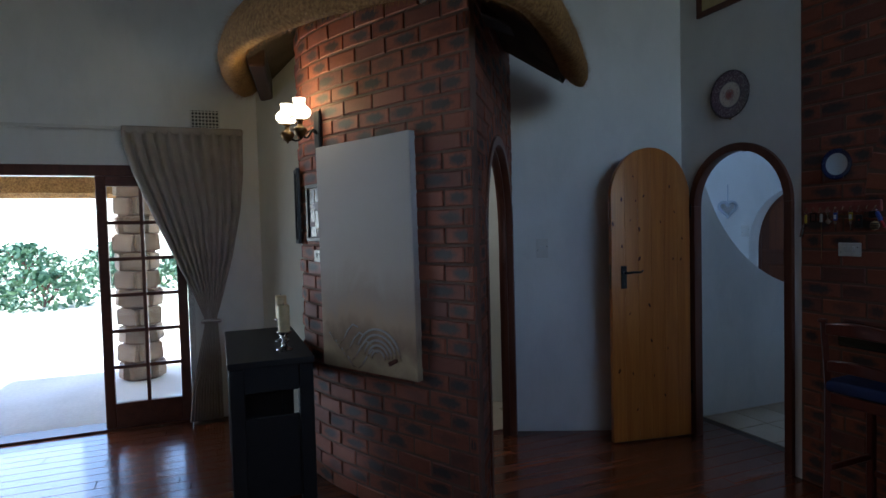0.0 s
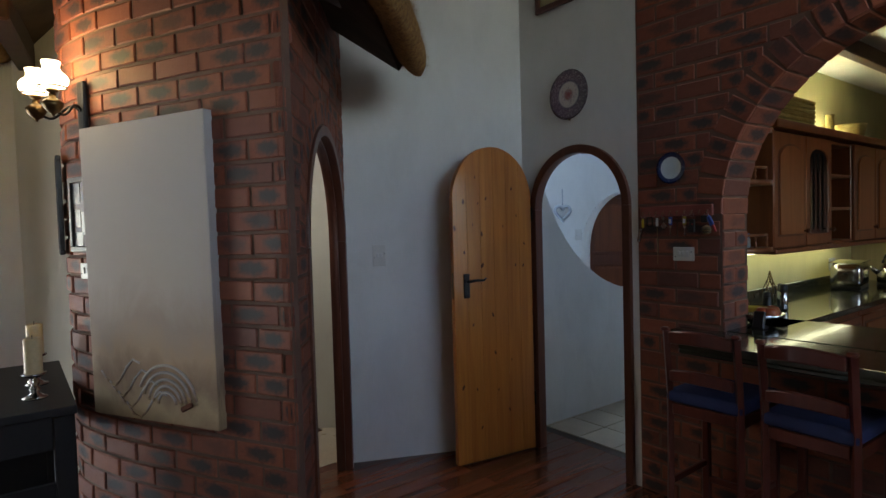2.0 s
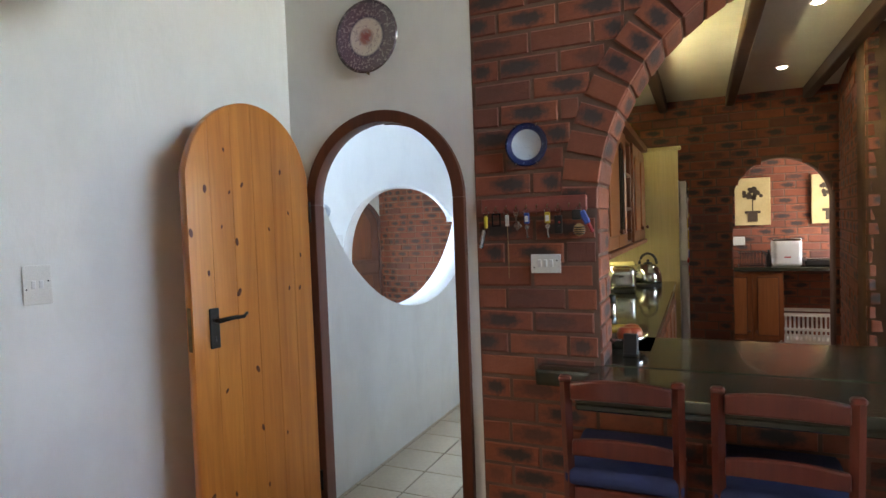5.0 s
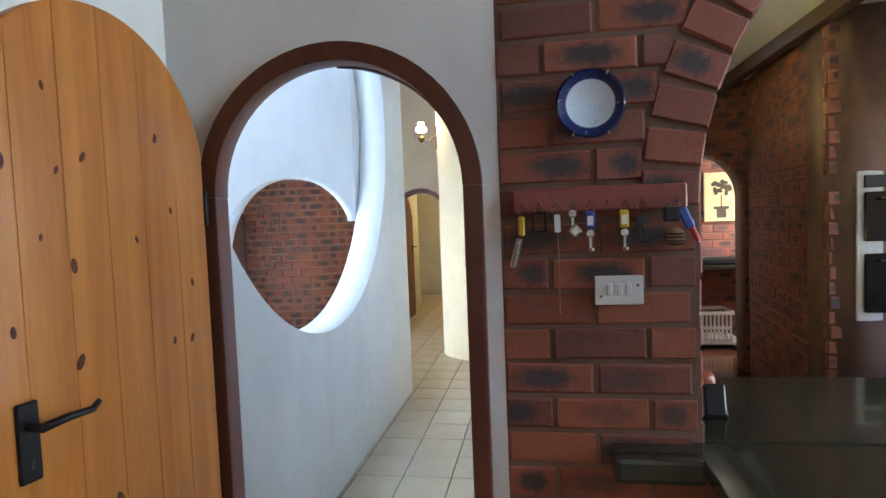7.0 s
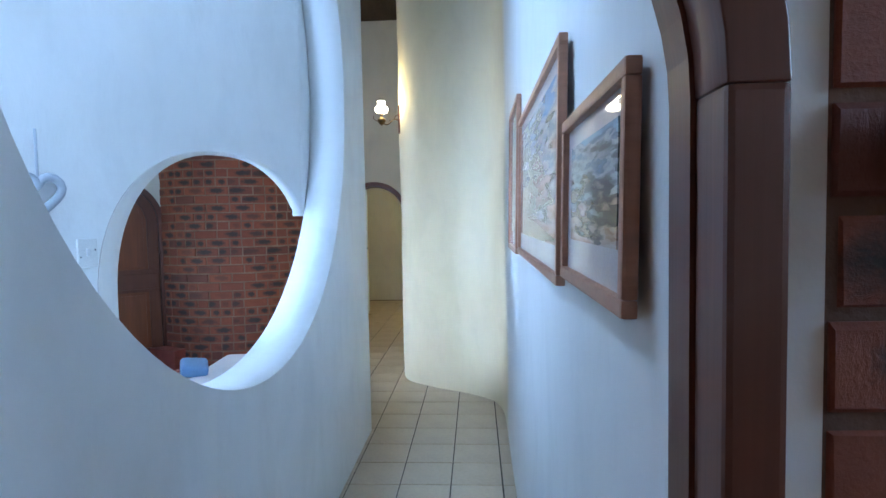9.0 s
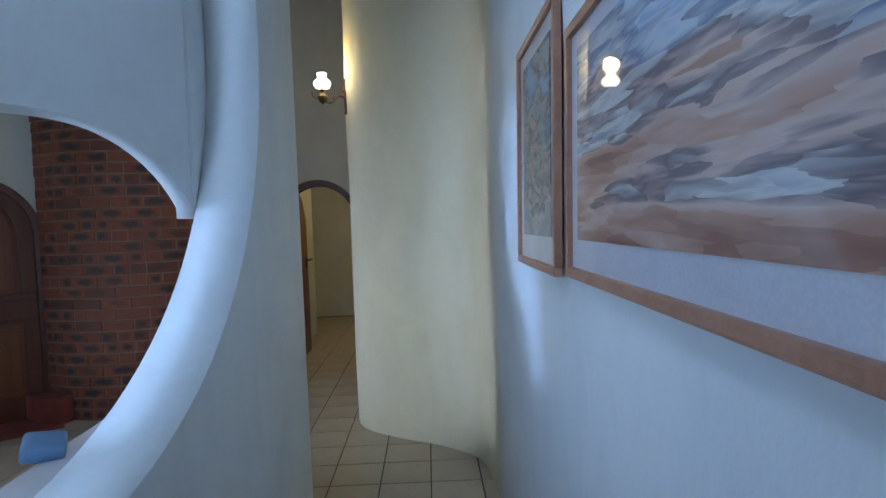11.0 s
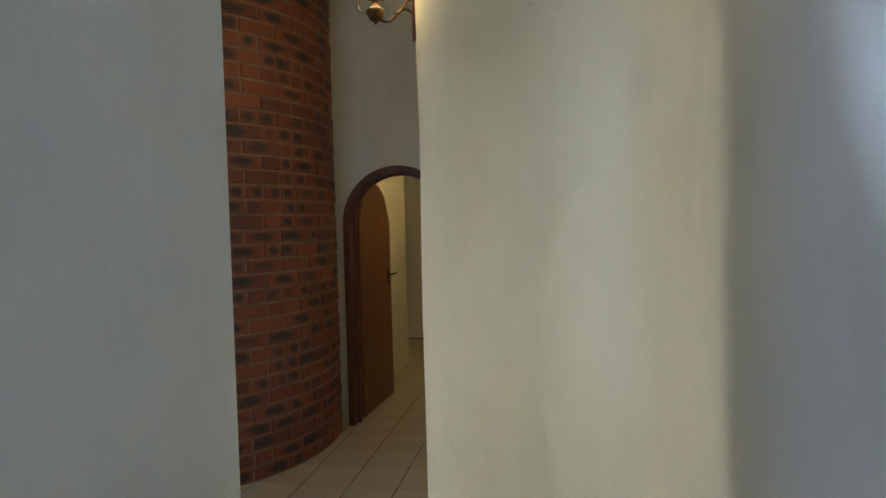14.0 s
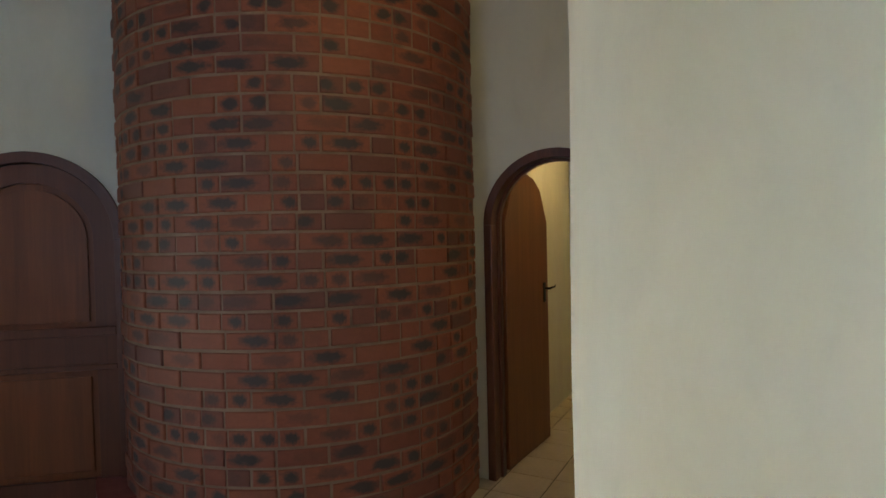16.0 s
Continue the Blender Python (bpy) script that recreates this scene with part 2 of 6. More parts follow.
M["white_plastic"] = surface("white_plastic", (0.74, 0.73, 0.68), (0.68, 0.67, 0.62), rough=0.4, fine=200, relief=0.02)
M["white_enamel"] = surface("white_enamel", (0.78, 0.78, 0.76), rough=0.3, fine=200, relief=0.02)
M["black"] = surface("black_plastic", (0.015, 0.015, 0.016), rough=0.4, fine=200, relief=0.05)
M["blue_cloth"] = surface("navy_blue_seat_cloth", (0.028, 0.040, 0.12), (0.020, 0.030, 0.09), rough=0.9, scale=20, fine=300, relief=0.4)
M["canvas"] = None
M["curtain"] = surface("pale_beige_curtain_cloth", (0.44, 0.38, 0.33), (0.36, 0.31, 0.27), rough=0.95, scale=6, fine=400, relief=0.3)
M["thatch"] = None
M["ceiling_board"] = surface("cream_ceiling_board", (0.74, 0.72, 0.64), (0.68, 0.66, 0.58), rough=0.7, fine=80, relief=0.05)
M["paper"] = surface("white_mount_paper", (0.80, 0.78, 0.78), (0.77, 0.75, 0.75), rough=0.8, scale=1.5, fine=900, relief=0.0)
M["candle"] = surface("ivory_candle_wax", (0.75, 0.60, 0.33), (0.66, 0.5, 0.26), rough=0.45, fine=60, relief=0.1)
M["red_board"] = surface("red_painted_board", (0.30, 0.070, 0.048), (0.22, 0.05, 0.036), rough=0.4, scale=12)
M["yellow_tag"] = surface("yellow_plastic", (0.72, 0.52, 0.03), rough=0.4, fine=200)
M["blue_tag"] = surface("blue_plastic", (0.04, 0.09, 0.42), rough=0.4, fine=200)
M["red_tag"] = surface("red_plastic", (0.55, 0.03, 0.03), rough=0.4, fine=200)
M["tan_fur"] = surface("tan_plush", (0.42, 0.28, 0.13), (0.3, 0.19, 0.08), rough=0.95, scale=60, fine=300, relief=0.6)
M["cushion_blue"] = surface("pale_blue_cloth", (0.20, 0.34, 0.55), rough=0.9, fine=300)
M["jar_glass"] = surface("grey_glass_jar", (0.35, 0.36, 0.36), rough=0.1, fine=200, relief=0.0, coat=0.5)
M["yellow_wire"] = surface("pale_yellow_wire", (0.60, 0.55, 0.25), rough=0.4, fine=200)
M["glass"] = glass("clear_glass")
M["lamp_glass"] = glow("lit_opal_glass", (1.0, 0.84, 0.55), 1.3)
M["lamp_core"] = glow("lit_lamp_chimney", (1.0, 0.92, 0.75), 22.0)
M["downlight"] = glow("lit_downlight", (1.0, 0.93, 0.8), 4.0)
M["tube"] = glow("under_cabinet_tube", (0.98, 1.0, 0.62), 0.55)
M["uplight"] = glow("cabinet_top_tube", (0.93, 1.0, 0.72), 5.0)

# ---- building tools ----
def bm_object(name, bm, material, parent=None, label="", smooth=False):
    me = bpy.data.meshes.new(name)
    bm.normal_update()
    bm.to_mesh(me)
    bm.free()
    if smooth:
        for p in me.polygons:
            p.use_smooth = True
    if material:
        me.materials.append(material)
    ob = new(name, me)
    if parent:
        ob.parent = parent
    if label:
        ob["label"] = label
    return ob


def part(name, bm, material, parent, label="", smooth=False):
    return bm_object(name, bm, material, parent, label, smooth)


def thing(name, label, category, m=None, group="", kind=""):
    ob = new(name)
    ob.empty_display_size = 0.1
    if m is not None:
        ob.matrix_world = m
    return tagged(ob, label, category, group, kind)


def bx(size, at=(0, 0, 0), bevel=0.0, rot=None, bm=None, seg=1):
    """A bevelled box, added to bm."""
    out = bm or bmesh.new()
    t = bmesh.new()
    bmesh.ops.create_cube(t, size=1)
    bmesh.ops.scale(t, vec=size, verts=t.verts)
    if bevel:
        bmesh.ops.bevel(t, geom=t.edges[:], offset=bevel, segments=seg, affect="EDGES", profile=0.7)
    mm = Matrix.Translation(at)
    if rot is not None:
        mm = mm @ Euler([radians(a) for a in rot]).to_matrix().to_4x4()
    bmesh.ops.transform(t, matrix=mm, verts=t.verts)
    me = bpy.data.meshes.new("t")
    t.to_mesh(me)
    t.free()
    out.from_mesh(me)
    bpy.data.meshes.remove(me)
    return out


def turned(profile, n=24, at=(0, 0, 0), rot=None, bm=None):
    """A turned shape: (radius, height) pairs about the z axis."""
    out = bm or bmesh.new()
    mm = Matrix.Translation(at)
    if rot is not None:
        mm = mm @ Euler([radians(a) for a in rot]).to_matrix().to_4x4()
    rings = []
    for r, z in profile:
        rings.append([out.verts.new(mm @ Vector((r * math.cos(2 * math.pi * k / n), r * math.sin(2 * math.pi * k / n), z))) for k in range(n)])
    for a, b in zip(rings, rings[1:]):
        for k in range(n):
            out.faces.new((a[k], a[(k + 1) % n], b[(k + 1) % n], b[k]))
    for ring, flip in ((rings[0], True), (rings[-1], False)):
        if flip:
            ring = ring[::-1]
        out.faces.new(ring)
    return out


def tube(points, r, n=8, bm=None, closed=False):
    """A round bar along points; r is one radius or one for each point."""
    out = bm or bmesh.new()
    pts = [Vector(p) for p in points]
    rings = []
    for i, p in enumerate(pts):
        a = pts[i - 1] if i or closed else pts[i]
        b = pts[(i + 1) % len(pts)] if i < len(pts) - 1 or closed else pts[i]
        d = (b - a).normalized()
        up = Vector((0, 0, 1)) if abs(d.z) < 0.95 else Vector((1, 0, 0))
        s = d.cross(up).normalized()
        u = s.cross(d)
        rr = r[i] if isinstance(r, (list, tuple)) else r
        rings.append([out.verts.new(p + rr * (math.cos(2 * math.pi * k / n) * s + math.sin(2 * math.pi * k / n) * u)) for k in range(n)])
    pairs = list(zip(rings, rings[1:])) + ([(rings[-1], rings[0])] if closed else [])
    for a, b in pairs:
        for k in range(n):
            out.faces.new((a[k], a[(k + 1) % n], b[(k + 1) % n], b[k]))
    if not closed:
        out.faces.new(rings[0][::-1])
        out.faces.new(rings[-1])
    return out


def slab_mesh(name, loops, thick):
    """A flat slab in local x and y with holes, thick along z from 0 down."""
    cu = bpy.data.curves.new(name, "CURVE")
    cu.dimensions, cu.fill_mode, cu.extrude = "2D", "BOTH", thick / 2
    for loop in loops:
        sp = cu.splines.new("POLY")
        sp.points.add(len(loop) - 1)
        for q, (x, y) in zip(sp.points, loop):
            q.co = (x, y, 0, 1)
        sp.use_cyclic_u = True
    ob = new(name + "_outline", cu)
    me = bpy.data.meshes.new_from_object(ob)
    bpy.data.objects.remove(ob)
    bpy.data.curves.remove(cu)
    bm = bmesh.new()
    bm.from_mesh(me)
    bpy.data.meshes.remove(me)
    bmesh.ops.translate(bm, vec=(0, 0, -thick / 2), verts=bm.verts)
    bmesh.ops.remove_doubles(bm, verts=bm.verts, dist=1e-5)
    return bm


def upright(origin, along):
    """The frame of an upright slab: local x runs along, local y is up, local z is the face's outward normal."""
    d = Vector((along[0], along[1], 0)).normalized()
    up = Vector((0, 0, 1))
    n = d.cross(up)
    m = Matrix((d, up, n)).transposed().to_4x4()
    m.translation = Vector(origin)
    return m


def wall(name, origin, along, loops, thick, material, label):
    bm = slab_mesh(name, loops, thick)
    bmesh.ops.transform(bm, matrix=upright(origin, along), verts=bm.verts)
    bmesh.ops.recalc_face_normals(bm, faces=bm.faces)
    return tagged(bm_object(name, bm, material), label, "wall", kind="structure")


def rect(x0, z0, x1, z1):
    return [(x0, z0), (x1, z0), (x1, z1), (x0, z1)]


def arch_loop(x0, x1, z0, spring, n=24, rise=None):
    r = (x1 - x0) / 2
    c = (x0 + x1) / 2
    rise = rise or r
    return [(x0, z0), (x1, z0)] + [(c + r * math.cos(math.pi * k / n), spring + rise * math.sin(math.pi * k / n)) for k in range(n + 1)]


def arch_band(x0, x1, z0, spring, width, n=28):
    """An arched frame: legs and a half ring, as one loop."""
    out = [(x1, z0)] + [((x0 + x1) / 2 + (x1 - x0) / 2 * math.cos(math.pi * k / n), spring + (x1 - x0) / 2 * math.sin(math.pi * k / n)) for k in range(n + 1)] + [(x0, z0)]
    a, b = x0 + width, x1 - width
    inn = [(a, z0)] + [((a + b) / 2 - (b - a) / 2 * math.cos(math.pi * k / n), spring + (b - a) / 2 * math.sin(math.pi * k / n)) for k in range(n + 1)] + [(b, z0)]
    return out + inn


def placed_slab(bm, m):
    bmesh.ops.transform(bm, matrix=m, verts=bm.verts)
    bmesh.ops.recalc_face_normals(bm, faces=bm.faces)
    return bm


def smooth_line(points, step=0.06):
    """A smooth plan line through points (Catmull-Rom), in even steps."""
    p = [Vector((*q, 0)) for q in points]
    p = [2 * p[0] - p[1]] + p + [2 * p[-1] - p[-2]]
    fine = []
    for i in range(1, len(p) - 2):
        for k in range(24):
            t = k / 24
            a, b, c, d = p[i - 1], p[i], p[i + 1], p[i + 2]
            fine.append(0.5 * (2 * b + (c - a) * t + (2 * a - 5 * b + 4 * c - d) * t * t + (3 * b - a - 3 * c + d) * t ** 3))
    fine.append(p[-2])
    out, acc = [fine[0]], 0.0
    for a, b in zip(fine, fine[1:]):
        acc += (b - a).length
        if acc >= step:
            out.append(b)
            acc = 0.0
    if (out[-1] - fine[-1]).length > 0.01:
        out.append(fine[-1])
    return out


def curved_wall(name, line, z0, z1, thick, material, label, wobble=0.0, rows=8):
    """A wall along a plan line; its face is on the right-hand side of the line, thickness to the left."""
    bm = bmesh.new()
    n = len(line)
    grid = []
    for j in range(rows + 1):
        z = z0 + (z1 - z0) * j / rows
        front, back = [], []
        for i, p in enumerate(line):
            d = (line[min(i + 1, n - 1)] - line[max(i - 1, 0)]).normalized()
            left = Vector((-d.y, d.x, 0))
            off = wobble * noise.noise(Vector((p.x * 1.7, p.y * 1.7, z * 1.3)))
            front.append(bm.verts.new((p.x + left.x * off, p.y + left.y * off, z)))
            back.append(bm.verts.new((p.x + left.x * thick, p.y + left.y * thick, z)))
        grid.append((front, back))
    for (f0, b0), (f1, b1) in zip(grid, grid[1:]):
        for i in range(n - 1):
            bm.faces.new((f0[i], f0[i + 1], f1[i + 1], f1[i]))
            bm.faces.new((b0[i + 1], b0[i], b1[i], b1[i + 1]))
        for k in (0, n - 1):
            bm.faces.new((f0[k], f1[k], b1[k], b0[k]))
    for f, b in (grid[0], grid[-1]):
        for i in range(n - 1):
            bm.faces.new((f[i], b[i], b[i + 1], f[i + 1]))
    bmesh.ops.recalc_face_normals(bm, faces=bm.faces)
    ob = bm_object(name, bm, material)
    for q in ob.data.polygons:
        q.use_smooth = abs(q.normal.z) < 0.5
    ob.data.set_sharp_from_angle(angle=radians(50))
    return tagged(ob, label, "wall", kind="structure")


# one brick, 215 x 75 mm on its face, a few worn variants
BL, BH, BD = 0.217, 0.074, 0.034


def brick_verts(length, height, rng, proud=0.0035):
    j = lambda s: (rng.random() - 0.5) * s
    hl, hh, c = length / 2, height / 2, 0.004
    v = []
    for y, k in ((BD - proud, 0.0), (-proud + c, 0.0), (-proud, c)):
        for sx, sz in ((-1, -1), (1, -1), (1, 1), (-1, 1)):
            v.append((sx * (hl - k) + (j(0.005) if k or y < 0 else 0), y + (j(0.003) if k else 0), sz * (hh - k) + (j(0.005) if k or y < 0 else 0)))
    return v


BFACES = [(8, 9, 10, 11), (4, 5, 9, 8), (5, 6, 10, 9), (6, 7, 11, 10), (7, 4, 8, 11), (0, 1, 5, 4), (1, 2, 6, 5), (2, 3, 7, 6), (3, 0, 4, 7)]


def brick_mesh(verts, faces, name="brick", material=None, uvs=None):
    me = bpy.data.meshes.new(name)
    me.from_pydata(verts, [], faces)
    if uvs is not None:
        lay = me.uv_layers.new(name="UVMap")
        idx = np.empty(len(me.loops), dtype=np.int32)
        me.loops.foreach_get("vertex_index", idx)
        lay.data.foreach_set("uv", np.asarray(uvs, dtype=np.float32)[idx].ravel())
    me.materials.append(material)
    return me


def brick_uv(verts, length, height):
    return [(x / length + 0.5, z / height + 0.5) for x, y, z in verts]


_rng = random.Random(7)
BRICKS = []
for _k in range(6):
    _v = brick_verts(BL, BH, _rng)
    BRICKS.append(brick_mesh(_v, BFACES, "brick", M["brick"], brick_uv(_v, BL, BH)))
COURSE, PITCH = 0.0870, 0.2290


def brick_rows(u0, u1, z0, z1, gaps, rng, halves=0.0):
    """Stretcher bond: (centre, height, length) of each brick between u0 and u1, without the gaps(z)."""
    row = 0
    z = z0
    while z + BH <= z1 + 1e-4:
        zc = z + COURSE / 2
        free = [(u0, u1)]
        for a, b in gaps(zc):
            free = [q for s, e in free for q in ((s, min(e, a)), (max(s, b), e)) if q[1] - q[0] > 0.02]
        for s, e in free:
            u = u0 - (PITCH / 2 if row % 2 else 0) + (rng.random() - 0.5) * 0.02
            while u < e:
                a, b = max(u + 0.006, s + 0.003), min(u + PITCH - 0.006, e - 0.003)
                if b - a > 0.035:
                    if b - a > 0.18 and rng.random() < halves:
                        yield a + (b - a) * 0.24, zc + (rng.random() - 0.5) * 0.003, (b - a) * 0.48
                        yield b - (b - a) * 0.24, zc + (rng.random() - 0.5) * 0.003, (b - a) * 0.48
                    else:
                        yield (a + b) / 2, zc + (rng.random() - 0.5) * 0.003, b - a
                u += PITCH
        z += COURSE
        row += 1


def lay_bricks(parent, line, u0, u1, z0, z1, gaps=lambda z: (), near=None, seed=1, halves=0.0):
    """Bricks along a plan line; the face is on the line's right-hand side. near(place): pieces of their own, the rest joined."""
    rng = random.Random(seed)
    pts = [Vector((p[0], p[1], 0)) for p in line]
    acc = [0.0]
    for a, b in zip(pts, pts[1:]):
        acc.append(acc[-1] + (b - a).length)
    vs, fs, uvs, count = [], [], [], 0
    for u, z, length in brick_rows(u0, min(u1, acc[-1]), z0, z1, gaps, rng, halves):
        i = max(0, min(len(acc) - 2, int(np.searchsorted(acc, u) - 1)))
        a, b = pts[i], pts[i + 1]
        p = a + (b - a) * ((u - acc[i]) / (acc[i + 1] - acc[i]))
        e0 = max(0, min(len(acc) - 2, int(np.searchsorted(acc, u - 0.06) - 1)))
        e1 = max(0, min(len(acc) - 2, int(np.searchsorted(acc, u + 0.06) - 1)))
        d = (pts[e0 + 1] - pts[e0]).normalized() + (pts[e1 + 1] - pts[e1]).normalized()
        d.normalize()
        n = Vector((-d.y, d.x, 0))
        m = Matrix((d, n, Vector((0, 0, 1)))).transposed().to_4x4()
        m.translation = Vector((p.x, p.y, z)) - n * (rng.random() * 0.004)
        m = m @ pose(0, 0, 0, (rng.random() - 0.5) * 2, (rng.random() - 0.5) * 1.2, (rng.random() - 0.5) * 1.5)
        if near and count < 300 and near(m.translation):
            ob = new("brick", rng.choice(BRICKS))
            ob.parent = parent
            ob.matrix_world = m @ Matrix.Diagonal((length / BL, 1, 1, 1))
            count += 1
        else:
            v = brick_verts(length, BH, rng)
            k = len(vs)
            vs += [tuple(m @ Vector(q)) for q in v]
            fs += [tuple(k + q for q in f) for f in BFACES]
            uvs += brick_uv(v, length, BH)
    if vs:
        ob = new("brickwork", brick_mesh(vs, fs, "brickwork", M["brick"], uvs))
        ob.parent = parent
        tagged(ob, "dark red clinker bricks with blackened patches", kind="stuff")
    return count

# ---- large structure ----
H = 3.83
D = Vector((0.406, 0.914, 0))          # the oblique wing's direction
J = Vector((-0.35, -3.98, 0))          # end of the oblique wall, at the round brick room
C = Vector((0.92, -4.86, 0))           # outer corner of the round brick room


def soften(ob, offset, seg=2, limit=60):
    md = ob.modifiers.new("rounded_edges", "BEVEL")
    md.width, md.segments, md.limit_method, md.angle_limit = offset, seg, "ANGLE", radians(limit)
    return ob


def door_outline(x0, x1, h, a, b, spring, n=28):
    r, c = (b - a) / 2, (a + b) / 2
    return [(x0, 0), (a, 0)] + [(c - r * math.cos(math.pi * k / n), spring + r * math.sin(math.pi * k / n)) for k in range(n + 1)] + [(b, 0), (x1, 0), (x1, h), (x0, h)]


# wall between living room and passage: plaster with an arched doorway, then brick with the kitchen arch
wall("wall_door", (0, -2.9, 0), (1, 0), [door_outline(0.11, 1.012, H, 0.242, 0.946, 1.56)], 0.045, M["plaster"],
            "white plastered wall with an arched doorway")
KITCHEN_ARCH = (2.30, 1.50, 0.825)
wall_kitchen = wall("wall_kitchen", (0, -2.9, 0), (1, 0), [rect(1.012, 0, 5.4, H), arch_loop(1.475, 3.125, 0.90, 1.50, 40)], 0.25, M["mortar"],
                    "brick wall with a wide arch above a bar counter")
wall("wall_oblique", J, D, [rect(-0.05, 0, 1.20, H)], 0.2, M["plaster"], "white plastered wall behind the open pine door")

# corridor
wall_round_opening = wall("wall_round_opening", (-0.02, -2.80, 0), (0, 1), [
    rect(0, 0, 3.325, H), [(1.47 + 1.28 * math.cos(2 * math.pi * k / 96), 2.19 + 1.28 * math.sin(2 * math.pi * k / 96)) for k in range(96)]],
    0.2, M["plaster"], "white plastered corridor wall with a large round opening")
S0 = 5.0
_o = Vector((-0.22, -0.23, 0)) - S0 * D


def arch_curve(c, hw, spring, rise, n=40, power=2.3):
    """A full, slightly squared arch from the left foot over the crown to the right foot."""
    us = [-math.cos(math.pi * k / n) for k in range(n + 1)]
    return [(c + hw * u, spring + rise * (1 - min(1, abs(u)) ** power) ** (1 / power)) for u in us]


_front = [(S0 - 1.175, 0.0)] + arch_curve(S0 - 0.555, 0.62, 1.17, 0.63)
_rear = [(S0 - 1.05, 0.0)] + arch_curve(S0 - 0.485, 0.565, 1.17, 0.625)
_zend = 1.17 + 0.63 * (1 - (0.555 / 0.62) ** 2.3) ** (1 / 2.3)
_out = [q for q in _front if q[0] < S0 - 0.005] + [(S0, _zend)]
# The rectangular opening is invented, out of view, for the passage fill lamp.
wall("wall_arched", _o, D, [[(0, 0)] + _out + [(S0, H), (0, H)], rect(1.55, 1.05, 2.75, 2.2)],
            0.07, M["plaster"], "white plastered wall with an arched opening to the hall")
wall("wall_arched_return", (-0.223, -0.245, 0), (0, 1), [rect(0, 1.50, 0.6, H)], 0.06, M["plaster"], "white plaster return of the arched wall")
_bm = bmesh.new()
_m = upright(_o, D)
_f = [_bm.verts.new(_m @ Vector((min(u, S0), z, 0.002))) for u, z in _front]
_b = [_bm.verts.new(_m @ Vector((min(u, S0), z, -0.072))) for u, z in _rear]
for k in range(len(_f) - 1):
    if _front[k + 1][0] < S0 + 0.02 and _rear[k + 1][0] < S0 + 0.02:
        _bm.faces.new((_f[k], _f[k + 1], _b[k + 1], _b[k]))
_back = [_bm.verts.new(v.co + _m.to_3x3() @ Vector((0, 0, -0.02))) for v in _b]
for k in range(len(_b) - 1):
    if _rear[k + 1][0] < S0:
        _bm.faces.new((_b[k], _b[k + 1], _back[k + 1], _back[k]))
tagged(bm_object("trim_arch_splay", _bm, M["plaster"], smooth=True), "splayed plaster edge of the arched opening", "trim", kind="structure")

S_LINE = smooth_line([(0.0, 3.60), (-0.015, 2.8), (-0.01, 2.5), (0.0, 2.25), (0.025, 2.05), (0.05, 1.9), (0.09, 1.78), (0.165, 1.68), (0.285, 1.585), (0.43, 1.485),
                      (0.57, 1.41), (0.70, 1.315), (0.83, 1.19), (0.895, 1.05), (0.925, 0.88), (0.93, 0.65), (0.93, 0.2), (0.93, -0.6), (0.93, -1.6), (0.93, -2.855)], 0.05)
# The bulge's warm light is part of this wall's plaster colour.
curved_wall("wall_winding", S_LINE, 0, H, 0.11, M["warm_light_plaster"], "winding plastered corridor wall, warm light painted in on the bulge, white along the paintings", wobble=0.012, rows=14)
wall("wall_far_door", (-1.05, 3.55, 0), (1, 0), [door_outline(0, 1.15, H, 0.165, 0.935, 1.50)], 0.16, M["cream"], "cream plastered wall with an arched doorway")
CYL = (-1.93, 3.20, 1.02)
_cl = [(CYL[0] + CYL[2] * math.cos(radians(a)), CYL[1] + CYL[2] * math.sin(radians(a))) for a in range(205, 376, 5)]
wall_brick_round = curved_wall("wall_brick_round", [Vector((*p, 0)) for p in _cl], 0, H, 0.2, M["mortar_pale"], "round brick wall in the hall", rows=1)
_dd = Vector((0.78, 0.626, 0))
_do = Vector((-2.42, 2.41, 0)) - 2.0 * _dd
wall("wall_hall_door", _do, _dd, [door_outline(0, 2.1, H, 1.04, 1.90, 1.47)], 0.16, M["cream"], "cream plastered hall wall with an arched door")
# far passage
wall("wall_far_left", (-0.97, 3.70, 0), (0, 1), [rect(0, 0, 1.9, H)], 0.15, M["cream"], "pale plastered wall of the far passage")
wall("wall_far_recess", (-2.4, 6.9, 0), (1, 0), [rect(0, 0, 3.2, 2.7)], 0.15, M["plaster"], "white end wall of the far passage")
wall("wall_far_right", (0.14, 6.9, 0), (0, -1), [rect(0, 0, 3.2, H)], 0.12, M["cream"], "cream wall of the far passage")
# hall closing walls, out of view, added to shut out stray sky light
wall("wall_hall_south", (-4.75, -4.97, 0), (1, 0), [rect(0, 0, 3.72, H)], 0.15, M["cream"], "unseen cream closing wall added to keep sky light out of the wing")
wall("wall_hall_north", (-4.75, 7.08, 0), (1, 0), [rect(0, 0, 5.2, H)], 0.15, M["cream"], "unseen cream closing wall added to keep sky light out of the hall")
# Both narrow openings are made up for the hall and west fill lamps.
wall("wall_hall_west", (-4.6, -4.95, 0), (0, 1), [rect(0, 0, 12.2, H), rect(2.35, 1.0, 2.75, 1.7), rect(4.5, 1.0, 5.0, 1.9)], 0.15, M["cream"], "unseen cream plastered hall wall with two narrow openings added for fill lamps")

# round brick room: curved face, corner, flat side with an arched doorway
T_PTS = [(-1.06, -4.45), (-1.04, -4.75), (-0.98, -5.0), (-0.85, -5.22), (-0.65, -5.37), (-0.42, -5.43), (-0.2, -5.405), (0.1, -5.295), (0.5, -5.09), (0.92, -4.86)]
